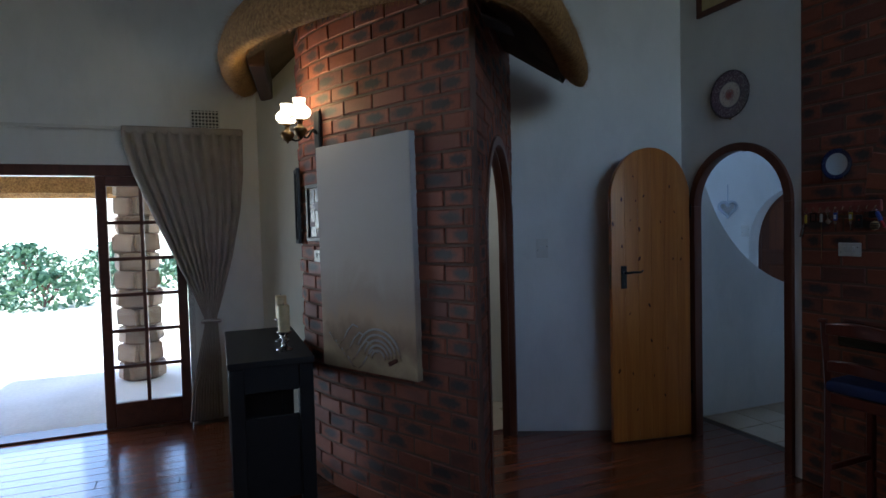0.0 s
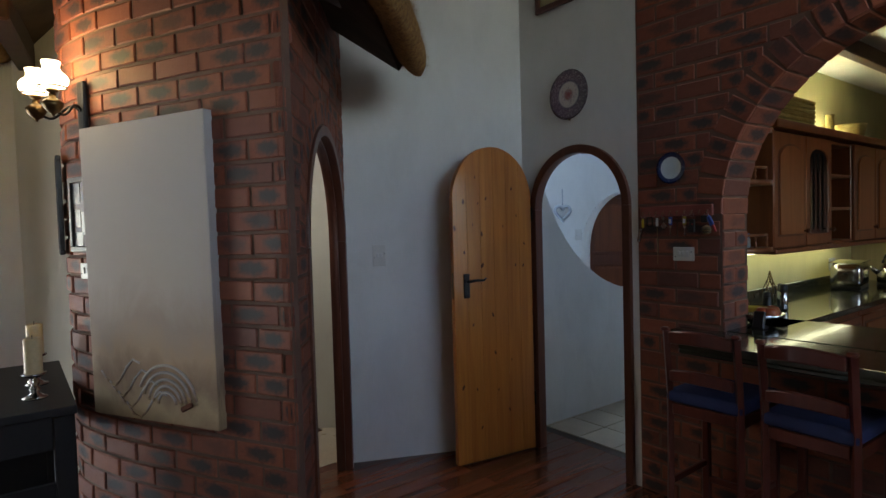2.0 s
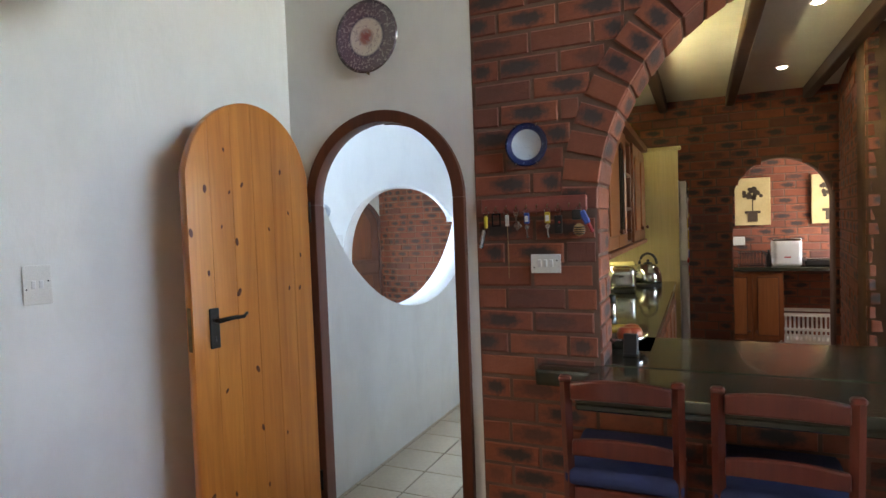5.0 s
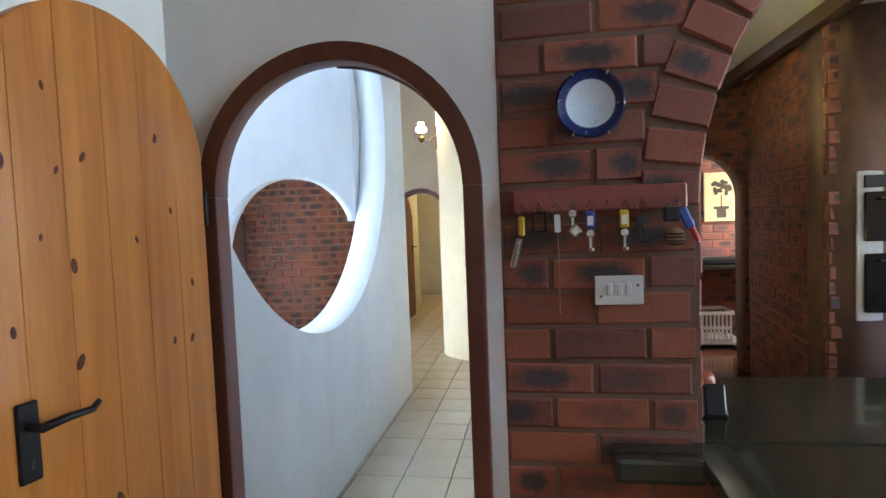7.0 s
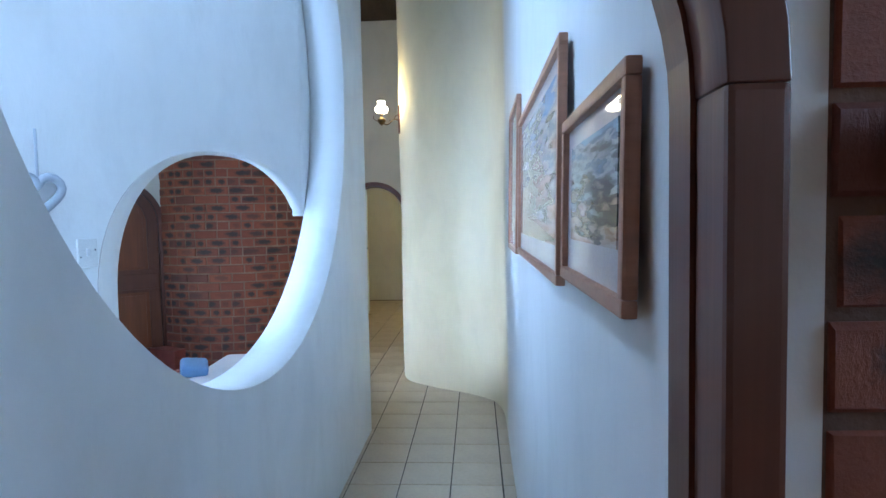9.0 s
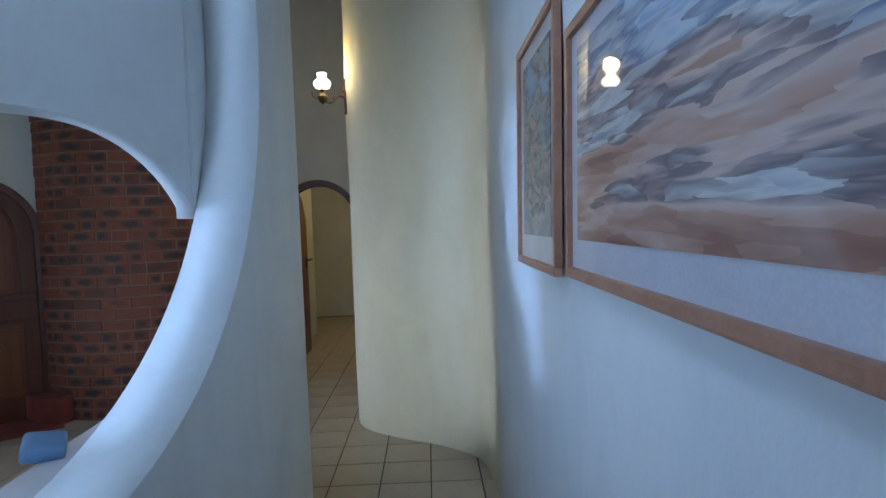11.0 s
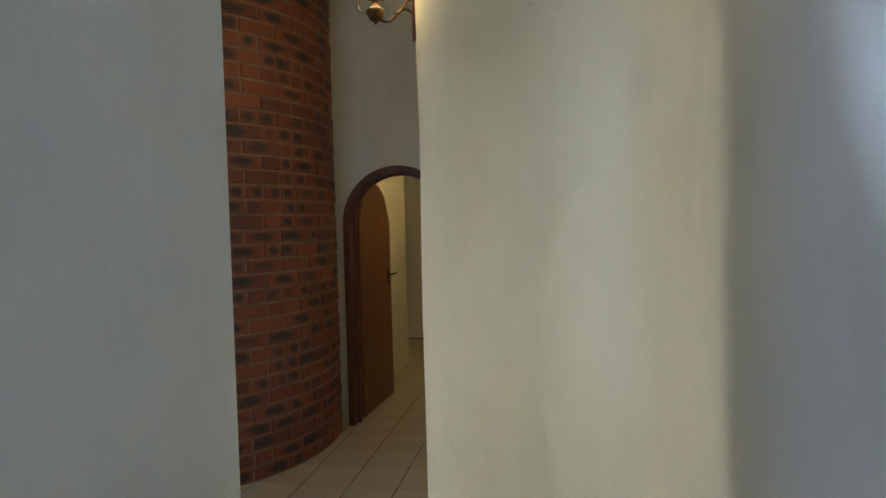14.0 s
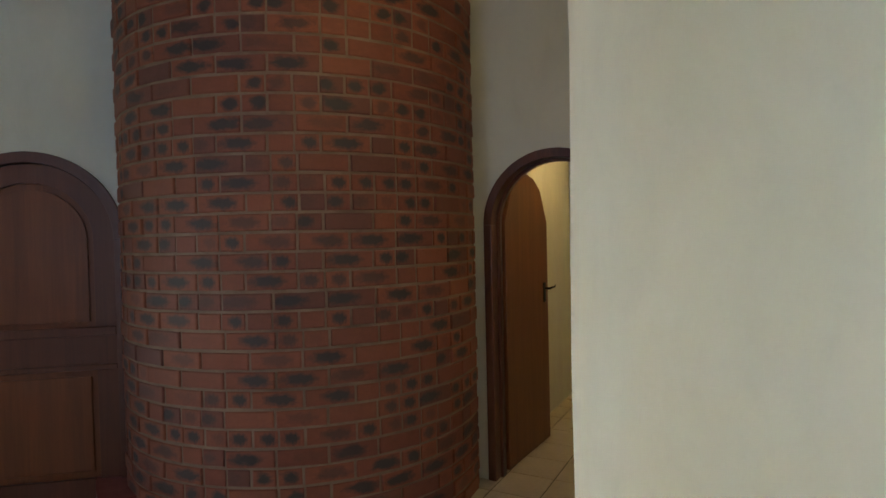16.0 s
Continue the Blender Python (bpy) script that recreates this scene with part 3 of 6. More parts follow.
T_LINE = smooth_line(T_PTS, 0.05)
TH = 2.75
wall_turret = curved_wall("wall_turret", T_LINE, 0, TH, 0.04, M["mortar"], "curved brick wall of a small round room", rows=1)
_cj = (J - C)
_cjl = _cj.length
wall_turret_side = wall("wall_turret_side", C, _cj, [door_outline(0.30, _cjl + 0.04, TH, 0.325, 1.475, 1.41)], 0.09, M["mortar"], "brick side wall with an arched doorway")
wall("wall_turret_edge", C, _cj, [rect(0.025, 0, 0.30, TH)], 0.03, M["mortar"], "brick corner of the round room")
# plastered inside of the round room, seen through its doorway
wall("wall_turret_inside", Vector((-1.35, -4.2, 0)), (0.60, 0.80), [rect(0, 0, 1.6, TH)], 0.1, M["cream"], "cream plastered inner wall")

# French door wall, corner wall and the walls behind
wall("wall_french", (-1.65, -10.0, 0), (0, 1), [[(0, 0), (1.0, 0), (1.0, 2.0), (3.84, 2.0), (3.84, 0), (4.42, 0), (4.42, H), (0, H)]], 0.25, M["plaster"],
            "white plastered wall with a French door")
wall("wall_corner", (-1.65, -5.60, 0), (0.86, 0.5), [rect(0, 0, 1.1, H)], 0.2, M["cream"], "pale plastered wall beside the brick room")
wall("wall_south", (5.4, -10.0, 0), (-1, 0), [rect(0, 0, 7.1, H)], 0.2, M["plaster"], "white plastered wall")
# Opening assumed for the east fill lamp; none of it is in view.
wall("wall_east", (5.4, -2.9, 0), (0, -1), [rect(0, 0, 7.1, H), rect(0.4, 2.3, 2.6, 3.6)], 0.2, M["plaster"], "white plastered wall out of view with an assumed window opening")

# kitchen and scullery
wall("wall_kitchen_left", (1.05, -2.648, 0), (0, 1), [rect(0, 0, 3.79, 2.6)], 0.008, M["yellow"], "pale yellow plastered kitchen wall")
wall_kitchen_back = wall("wall_kitchen_back", (1.05, 1.15, 0), (1, 0), [door_outline(0, 3.55, 2.62, 1.05, 1.87, 1.58)], 0.24, M["mortar"], "dark brick kitchen wall with an arched opening")
wall_kitchen_right = wall("wall_kitchen_right", (2.96, 1.145, 0), (-0.20, -1.835), [rect(0, 0, 1.846, 2.62)], 0.3, M["mortar"], "brick side wall of the kitchen")
wall_oven = wall("wall_oven", (2.76, -0.69, 0), (1, 0), [rect(0, 0, 1.85, 2.62)], 0.25, M["mortar"], "brick wall round the built-in oven")
# Closing wall out of view, its opening made up for the kitchen lamp.
wall("wall_kitchen_east", (4.6, 1.15, 0), (0, -1), [rect(0, 0, 4.0, 2.62), rect(2.4, 1.1, 3.7, 2.2)], 0.15, M["yellow"], "unseen kitchen wall with an opening added for the fill lamp")
wall_scullery = wall("wall_scullery", (1.2, 2.5, 0), (1, 0), [rect(0, 0, 2.9, 2.62)], 0.2, M["mortar"], "brick scullery wall")
wall("wall_scullery_left", (1.6, 1.39, 0), (0, 1), [rect(0, 0, 1.11, 2.62)], 0.1, M["plaster"], "white scullery wall")
# This side opening is made up to hold the scullery lamp.
wall("wall_scullery_right", (4.0, 2.5, 0), (0, -1), [rect(0, 0, 1.11, 2.62), rect(0.15, 1.1, 1.0, 2.2)], 0.1, M["plaster"], "white scullery wall with an opening added for the fill lamp")


def sheet(name, x0, y0, x1, y1, z, thick, material, label, category, holes=()):
    bm = slab_mesh(name, [rect(x0, y0, x1, y1), *[rect(*h) for h in holes]], thick)
    bmesh.ops.translate(bm, vec=(0, 0, z), verts=bm.verts)
    bmesh.ops.recalc_face_normals(bm, faces=bm.faces)
    return tagged(bm_object(name, bm, material), label, category, kind="structure")


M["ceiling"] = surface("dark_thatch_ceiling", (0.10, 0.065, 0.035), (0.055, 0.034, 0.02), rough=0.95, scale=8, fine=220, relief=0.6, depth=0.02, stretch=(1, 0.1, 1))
sheet("ceiling", -5, -10.2, 5.6, 7.2, H + 0.1, 0.1, M["ceiling"], "dark thatch ceiling", "ceiling")
sheet("ceiling_kitchen", 1.05, -2.65, 4.6, 2.5, 2.66, 0.06, M["ceiling_board"], "cream boarded kitchen ceiling", "ceiling")
sheet("ceiling_far_passage", -2.4, 3.71, 0.14, 6.9, 2.66, 0.06, M["ceiling_board"], "white passage ceiling", "ceiling")
floor_living = sheet("floor_living", -1.65, -10, 5.4, -2.64, -0.012, 0.1, M["frame_wood"], "red polished wooden floor", "floor")
sheet("floor_wing", -4.6, -5.0, -0.45, -2.64, -0.005, 0.005, M["tile"], "beige tiled passage floor", "floor")
floor_tiles = sheet("floor_tiles", -4.6, -2.64, 1.05, 7.0, -0.006, 0.005, M["grout"], "beige ceramic tile floor with dark joints", "floor", )
sheet("floor_kitchen", 1.05, -2.64, 4.6, 2.5, -0.004, 0.1, M["floor_wood"], "red kitchen floor", "floor")

# ---- picture and cloth materials ----
def canvas_material():
    m, nt, b = nodes_of("painted_canvas")
    tc = nt.nodes.new("ShaderNodeTexCoord")
    sep = nt.nodes.new("ShaderNodeSeparateXYZ")
    nt.links.new(tc.outputs["Generated"], sep.inputs[0])
    cloud = noise_tex(nt, 3.0, 6, 0.6, coord="Generated", distort=1.2)
    add = nt.nodes.new("ShaderNodeMath")
    add.operation = "MULTIPLY_ADD"
    add.inputs[1].default_value = 0.28
    nt.links.new(cloud, add.inputs[0])
    nt.links.new(sep.outputs[1], add.inputs[2])
    col = ramp(nt, add.outputs[0], (0.10, (0.34, 0.24, 0.14)), (0.20, (0.50, 0.38, 0.22)), (0.28, (0.30, 0.20, 0.13)), (0.36, (0.46, 0.33, 0.22)), (0.46, (0.40, 0.32, 0.26)), (0.60, (0.50, 0.45, 0.40)), (0.85, (0.52, 0.49, 0.46)))
    nt.links.new(col, b.inputs["Base Color"])
    b.inputs["Roughness"].default_value = 0.75
    bump(nt, b, noise_tex(nt, 60, 5, 0.65, coord="Generated"), 0.3, 0.004)
    return m


def art_material(name, stops, seed, scale=5.0):
    """Watercolour dabs: a soft landscape of tones broken into slanting strokes."""
    m, nt, b = nodes_of(name)
    tc = nt.nodes.new("ShaderNodeTexCoord")
    mp = nt.nodes.new("ShaderNodeMapping")
    mp.inputs["Location"].default_value = (seed, seed * 0.7, 0)
    mp.inputs["Rotation"].default_value = (0, 0, 0.6)
    mp.inputs["Scale"].default_value = (0.55, 1.5, 0)
    nt.links.new(tc.outputs["Generated"], mp.inputs[0])
    wob = nt.nodes.new("ShaderNodeTexNoise")
    wob.inputs["Scale"].default_value, wob.inputs["Detail"].default_value = 9, 4
    nt.links.new(mp.outputs[0], wob.inputs["Vector"])
    vec = mixed(nt, 0.09, mp.outputs[0], wob.outputs["Color"], "ADD")
    v = nt.nodes.new("ShaderNodeTexVoronoi")
    v.inputs["Scale"].default_value = 17
    nt.links.new(vec, v.inputs["Vector"])
    tones = []
    for src in (v.outputs["Position"], vec):
        n = nt.nodes.new("ShaderNodeTexNoise")
        n.inputs["Scale"].default_value, n.inputs["Detail"].default_value = scale, 3
        nt.links.new(src, n.inputs["Vector"])
        tones.append(n.outputs["Fac"])
    tone = mixed(nt, 0.45, tones[0], tones[1])
    sep = nt.nodes.new("ShaderNodeSeparateXYZ")
    nt.links.new(tc.outputs["Generated"], sep.inputs[0])
    add = nt.nodes.new("ShaderNodeMath")
    add.operation = "MULTIPLY_ADD"
    add.inputs[1].default_value = 0.42
    nt.links.new(sep.outputs[1], add.inputs[0])
    nt.links.new(tone, add.inputs[2])
    col = ramp(nt, add.outputs[0], *stops)
    nt.links.new(col, b.inputs["Base Color"])
    b.inputs["Roughness"].default_value = 0.6
    b.inputs["Coat Weight"].default_value = 1.0
    b.inputs["Coat Roughness"].default_value = 0.03
    return m


def plate_material(name, stops, spots, dark):
    """Rings of colour by the radius in object space, with a printed scatter."""
    m, nt, b = nodes_of(name)
    tc = nt.nodes.new("ShaderNodeTexCoord")
    sep = nt.nodes.new("ShaderNodeSeparateXYZ")
    nt.links.new(tc.outputs["Object"], sep.inputs[0])
    cmb = nt.nodes.new("ShaderNodeCombineXYZ")
    nt.links.new(sep.outputs[0], cmb.inputs[0])
    nt.links.new(sep.outputs[1], cmb.inputs[1])
    ln = nt.nodes.new("ShaderNodeVectorMath")
    ln.operation = "LENGTH"
    nt.links.new(cmb.outputs[0], ln.inputs[0])
    sc = nt.nodes.new("ShaderNodeMath")
    sc.operation = "MULTIPLY"
    sc.inputs[1].default_value = spots[0]
    nt.links.new(ln.outputs["Value"], sc.inputs[0])
    base = ramp(nt, sc.outputs[0], *stops)
    n = noise_tex(nt, spots[1], 4, 0.6, distort=1.5)
    col = mixed(nt, ramp(nt, n, (spots[2], 0.0), (spots[2] + 0.04, 0.85)), base, dark)
    nt.links.new(col, b.inputs["Base Color"])
    b.inputs["Roughness"].default_value = 0.15
    b.inputs["Coat Weight"].default_value = 0.4
    return m


def thatch_material():
    m, nt, b = nodes_of("golden_brown_thatch")
    f = noise_tex(nt, 1.0, 4, 0.7, stretch=(55, 55, 55))
    g = noise_tex(nt, 6.0, 5, 0.6)
    col = mixed(nt, ramp(nt, f, (0.3, 0.0), (0.65, 1.0)), (0.22, 0.10, 0.03), (0.62, 0.34, 0.10))
    col = mixed(nt, 0.5, col, ramp(nt, g, (0.3, 0.4), (0.7, 1.0)), "MULTIPLY")
    nt.links.new(col, b.inputs["Base Color"])
    b.inputs["Roughness"].default_value = 0.95
    bump(nt, b, f, 1.0, 0.02)
    return m


M["canvas"] = canvas_material()
M["thatch"] = thatch_material()
M["plate_rose"] = plate_material("mauve_printed_china", ((0.0, (0.26, 0.07, 0.08)), (0.18, (0.34, 0.16, 0.14)), (0.26, (0.60, 0.50, 0.46)), (0.48, (0.60, 0.52, 0.48)), (0.54, (0.08, 0.06, 0.10)), (0.62, (0.14, 0.09, 0.12)), (0.92, (0.12, 0.08, 0.11)), (1.0, (0.07, 0.05, 0.05))), (6.7, 60, 0.55), (0.36, 0.28, 0.30))
M["plate_blue"] = plate_material("blue_white_china", ((0.0, (0.62, 0.72, 0.78)), (0.68, (0.62, 0.72, 0.78)), (0.72, (0.02, 0.035, 0.13)), (1.0, (0.015, 0.025, 0.10))), (12.5, 130, 0.62), (0.16, 0.25, 0.42))
M["leaf_brown"] = wood("plain_reddish_brown_wood", (0.22, 0.080, 0.028), (0.16, 0.054, 0.020), rough=0.4, axis=1)
M["heart_grey"] = surface("pale_grey_painted_wire", (0.46, 0.49, 0.52), rough=0.5, fine=200)
M["rose"] = surface("printed_roses", (0.50, 0.12, 0.11), (0.18, 0.10, 0.10), rough=0.2, scale=60, fine=200)
M["silver"] = surface("worn_silver", (0.5, 0.5, 0.5), (0.35, 0.34, 0.33), rough=0.2, metal=1.0, fine=200)


# ---- arched doors and frames ----
def door_frame(name, m, x0, x1, spring, width, front, thick, label, deep=0.0):
    """Two legs and a half-round head, each a part."""
    top = thing(name, label, "door frame", kind="structure")
    n = 28
    r, c = (x1 - x0) / 2, (x0 + x1) / 2
    for a, b in ((x0, x0 + width), (x1 - width, x1)):
        bm = bx((b - a, spring, thick), ((a + b) / 2, spring / 2, front - thick / 2), 0.006, seg=2)
        bmesh.ops.transform(bm, matrix=m, verts=bm.verts)
        part("jamb", bm, M["frame_wood"], top)
    if deep:
        # deep lining on the hinge-free side, thinning out towards the crown
        for w2, d0, d1 in ((0.004, 0.0, deep - thick),):
            rr = r - width - w2
            bm = bmesh.new()
            rings = []
            for k in range(-1, n // 2 + 1):
                ang = math.pi * max(k, 0) / n
                z = 0.0 if k < 0 else spring
                g = math.cos(ang) ** 0.7 if k < n // 2 else 0.02
                ca, sa = math.cos(ang), (math.sin(ang) if k > 0 else 0.0)
                rings.append([bm.verts.new((c + q * ca, z + q * sa, front - thick - e * g)) for q, e in ((rr, d0), (rr, d1), (r, d1), (r, d0))])
            for p, q in zip(rings, rings[1:]):
                for i in range(4):
                    bm.faces.new((p[i], p[(i + 1) % 4], q[(i + 1) % 4], q[i]))
            bm.faces.new(rings[0])
            bm.faces.new(rings[-1])
            bmesh.ops.transform(bm, matrix=m, verts=bm.verts)
            bmesh.ops.recalc_face_normals(bm, faces=bm.faces)
            part("lining", bm, M["frame_wood"], top)
    loop = [(c + r * math.cos(math.pi * k / n), spring + r * math.sin(math.pi * k / n)) for k in range(n + 1)]
    loop += [(c - (r - width) * math.cos(math.pi * k / n), spring + (r - width) * math.sin(math.pi * k / n)) for k in range(n + 1)]
    bm = slab_mesh("head", [loop], thick)
    bmesh.ops.translate(bm, vec=(0, 0, front), verts=bm.verts)
    placed_slab(bm, m)
    head = part("arched_head", bm, M["frame_wood"], top)
    soften(head, 0.006)
    if deep:
        return top
    # inner stop bead
    loop = arch_band(x0 + width - 0.002, x1 - width + 0.002, 0.0, spring, 0.016)
    bm = slab_mesh("stop", [loop], 0.05)
    bmesh.ops.translate(bm, vec=(0, 0, front - thick * 0.45), verts=bm.verts)
    placed_slab(bm, m)
    part("door_stop", bm, M["frame_wood"], top)
    return top


door_frame("door_frame_passage", upright((0, -2.9, 0), (1, 0)), 0.217, 0.971, 1.575, 0.048, 0.026, 0.065, "dark red wooden arched door frame in the white wall", 0.12)
door_frame("door_frame_turret", upright(C, _cj), 0.305, 1.495, 1.41, 0.05, 0.012, 0.10, "dark red wooden arched frame in the brick side wall")
door_frame("door_frame_far", upright((-1.05, 3.55, 0), (1, 0)), 0.135, 0.965, 1.505, 0.05, 0.015, 0.17, "dark wooden arched frame of the far doorway")
door_frame("door_frame_hall", upright(_do, _dd), 1.01, 1.93, 1.47, 0.055, 0.015, 0.16, "dark wooden arched frame of the hall door")


def leaf_height(x, w, spring, rise):
    q = 1 - ((x - w / 2) / (w / 2)) ** 2
    return spring + rise * math.sqrt(max(q, 0.0))


def plank_door(name, m, w, spring, rise, thick, boards, material, label, group=""):
    """A boarded arched leaf with grooves between its boards. Local x from the lock side to the hinges, y up, z out of the face."""
    top = thing(name, label, "door", m, group)
    for k in range(boards):
        a, b = w * k / boards + 0.0003, w * (k + 1) / boards - 0.0003
        steps = [a + (b - a) * i / 6 for i in range(7)]
        loop = [(a, 0.012), (b, 0.012)] + [(x, leaf_height(min(max(x, 0.004), w - 0.004), w, spring, rise)) for x in reversed(steps)]
        bm = slab_mesh("board", [loop], thick)
        ob = part("board", bm, material, top)
        soften(ob, 0.0012, 1)
    return top


def lever_handle(parent, x, y, z, flip=1, size=1.0, material=None):
    mt = material or M["iron"]
    pl = part("handle_plate", bx((0.042 * size, 0.15 * size, 0.008), (x, y - 0.03 * size, z + 0.004), 0.003), mt, parent, "black iron handle plate")
    bm = tube([(x, y, z), (x, y, z + 0.045)], 0.009 * size)
    tube([(x, y, z + 0.042), (x + flip * 0.05 * size, y + 0.004, z + 0.044), (x + flip * 0.1 * size, y + 0.002, z + 0.044), (x + flip * 0.118 * size, y + 0.014, z + 0.042)],
         [0.009 * size, 0.008 * size, 0.007 * size, 0.006 * size], bm=bm)
    part("lever", bm, mt, pl, "black iron lever", smooth=True)
    part("keyhole", bx((0.008, 0.02, 0.002), (x, y - 0.07 * size, z + 0.009), 0.001), M["black"], pl)


# the open pine door beside the white wall
_hinge, _tip = Vector((0.243, -2.945, 0)), Vector((0.152, -3.52, 0))
pine_door = plank_door("pine_door", upright(_tip, _hinge - _tip), (_hinge - _tip).length, 1.635, 0.335, 0.04, 6, M["pine"],
                       "open arched door of knotty orange pine boards with black iron handle")
lever_handle(pine_door, 0.085, 1.145, 0.0)
part("lock_face", bx((0.003, 0.16, 0.022), (0.0, 1.12, -0.02), 0.001), M["brass"], pine_door, "brass lock plate")
_kn = random.Random(12)
_W = (_hinge - _tip).length
for _u, _z, _s in ((0.13, 1.63, 1.2), (0.02, 1.47, 1.3), (0.28, 1.78, 0.7), (0.31, 1.62, 0.7), (0.41, 1.65, 0.9), (0.74, 1.71, 0.9), (0.24, 1.49, 0.6), (0.62, 1.475, 0.7),
                   (0.80, 1.54, 0.7), (0.35, 1.43, 1.2), (0.13, 1.32, 0.9), (0.90, 1.36, 0.8), (0.35, 1.235, 1.3), (0.78, 1.225, 0.8), (0.88, 1.22, 0.9), (0.47, 0.92, 1.2),
                   (0.22, 0.87, 0.8), (0.49, 0.68, 1.1), (0.08, 0.49, 1.3), (0.25, 0.465, 0.9), (0.52, 0.44, 0.8), (0.7, 0.62, 0.7), (0.66, 0.3, 1.0), (0.3, 0.22, 0.9)):
    _s *= 1.15
    _bm = turned([(0.0095 * _s, -0.001), (0.0072 * _s, 0.0008), (0.003 * _s, 0.0011)], 12)
    bmesh.ops.scale(_bm, vec=(0.68, 1.4, 1), verts=_bm.verts)
    bmesh.ops.rotate(_bm, matrix=Matrix.Rotation(_kn.uniform(-0.5, 0.5), 3, "Z"), verts=_bm.verts)
    bmesh.ops.translate(_bm, vec=(_u * _W, _z, 0.0), verts=_bm.verts)
    part("knot", _bm, M["knot"], pine_door)
for _z in (0.3, 1.5):
    part("hinge", turned([(0.007, 0), (0.007, 0.09)], 10, (_W + 0.004, _z + 0.09, 0.002), (90, 0, 0)), M["iron"], pine_door, "black hinge")

# far door, standing open into the far passage
_h, _t = Vector((-0.845, 3.70, 0)), Vector((-0.80, 4.38, 0))
far_door = plank_door("brown_door", upright(_h, _t - _h), (_t - _h).length, 1.47, 0.37, 0.04, 1, M["leaf_brown"], "open arched door of plain dark brown wood in the far doorway")
lever_handle(far_door, (_t - _h).length - 0.07, 1.07, 0.0, 1, 0.9)

# panelled hall door, closed
_hm = upright(_do, _dd)
hall_door = thing("hall_door", "closed arched panelled door of reddish brown wood", "door")
_bm = slab_mesh("leaf", [arch_loop(1.07, 1.87, 0.012, 1.47, 28)], 0.045)
bmesh.ops.translate(_bm, vec=(0, 0, -0.035), verts=_bm.verts)
part("leaf", placed_slab(_bm, _hm), M["hall_panel"], hall_door)
_bm = slab_mesh("stiles", [arch_loop(1.07, 1.87, 0.012, 1.47, 28), rect(1.17, 0.2, 1.77, 0.78), arch_loop(1.17, 1.77, 1.0, 1.47, 24)], 0.022)
bmesh.ops.translate(_bm, vec=(0, 0, -0.008), verts=_bm.verts)
_ob = part("stiles", placed_slab(_bm, _hm), M["hall_stile"], hall_door)
soften(_ob, 0.006, 3)
for _lp in (rect(1.205, 0.235, 1.735, 0.745), arch_loop(1.205, 1.735, 1.035, 1.47, 24)):
    _bm = slab_mesh("field", [_lp], 0.012)
    bmesh.ops.translate(_bm, vec=(0, 0, -0.022), verts=_bm.verts)
    soften(part("raised_panel", placed_slab(_bm, _hm), M["hall_panel"], hall_door, "lighter raised panel"), 0.010, 3)
_bm = bx((0.80, 0.05, 0.012), (1.47, 0.985, -0.006), 0.005)
bx((0.80, 0.03, 0.012), (1.47, 0.795, -0.006), 0.004, bm=_bm)
part("rail_moulding", placed_slab(_bm, _hm), M["hall_stile"], hall_door)

# ---- wall lamps ----
SHADE = [(0.030, 0.0), (0.047, 0.004), (0.058, 0.02), (0.060, 0.036), (0.052, 0.052), (0.036, 0.064), (0.029, 0.078), (0.032, 0.096), (0.034, 0.104)]


def oil_lamp_parts(top, x, y, z):
    part("shade", turned(SHADE, 28, (x, y, z)), M["lamp_glass"], top, "lit white opal glass shade", smooth=True)
    bm = tube([(x + 0.05 * math.cos(a), y + 0.05 * math.sin(a), z + 0.002) for a in [2 * math.pi * k / 24 for k in range(24)]], 0.0035, 6, closed=True)
    part("gallery_ring", bm, M["brass"], top, "brass ring", smooth=True)
    part("font", turned([(0.004, -0.115), (0.008, -0.105), (0.022, -0.098), (0.037, -0.075), (0.040, -0.062), (0.030, -0.05), (0.014, -0.042), (0.013, -0.02), (0.022, -0.015), (0.022, -0.006)], 20, (x, y, z)),
         M["brass"], top, "aged brass oil font", smooth=True)


def scroll(a, b, rise, r, bm=None):
    a, b = Vector(a), Vector(b)
    pts = []
    for k in range(13):
        t = k / 12
        p = a.lerp(b, t)
        p.z += rise * math.sin(math.pi * t * 2) * (1 - 0.4 * t)
        pts.append(p)
    return tube(pts, r, 6, bm)


corridor_lamp = thing("wall_lamp", "lit single oil-style wall lamp with white glass shade", "lamp", pose(0.047, 1.885, 2.375, 0, 0, 106), "wall lamps")
part("back_plate", bx((0.05, 0.018, 0.25), (0, 0.0, 0), 0.006, seg=2), M["frame_wood"], corridor_lamp, "dark wooden back plate")
_bm = scroll((0, 0, -0.02), (0, 0.155, -0.03), 0.03, 0.006)
scroll((0, 0, 0.03), (0, 0.09, -0.01), 0.02, 0.004, _bm)
tube([(0, 0.2, -0.02), (0, 0.23, 0.0), (0, 0.235, 0.03)], 0.003, 6, _bm)
part("arm", _bm, M["brass"], corridor_lamp, "curved brass arm", smooth=True)
oil_lamp_parts(corridor_lamp, 0, 0.16, 0.055)

double_lamp = thing("wall_lamp", "lit double oil-style wall lamp with two white glass shades on brick", "lamp", pose(-0.04, -5.378, 2.01, 0, 0, 197), "wall lamps")
part("back_plate", bx((0.06, 0.02, 0.28), (0, 0.0, 0), 0.008, seg=2), M["iron"], double_lamp, "black iron back plate")
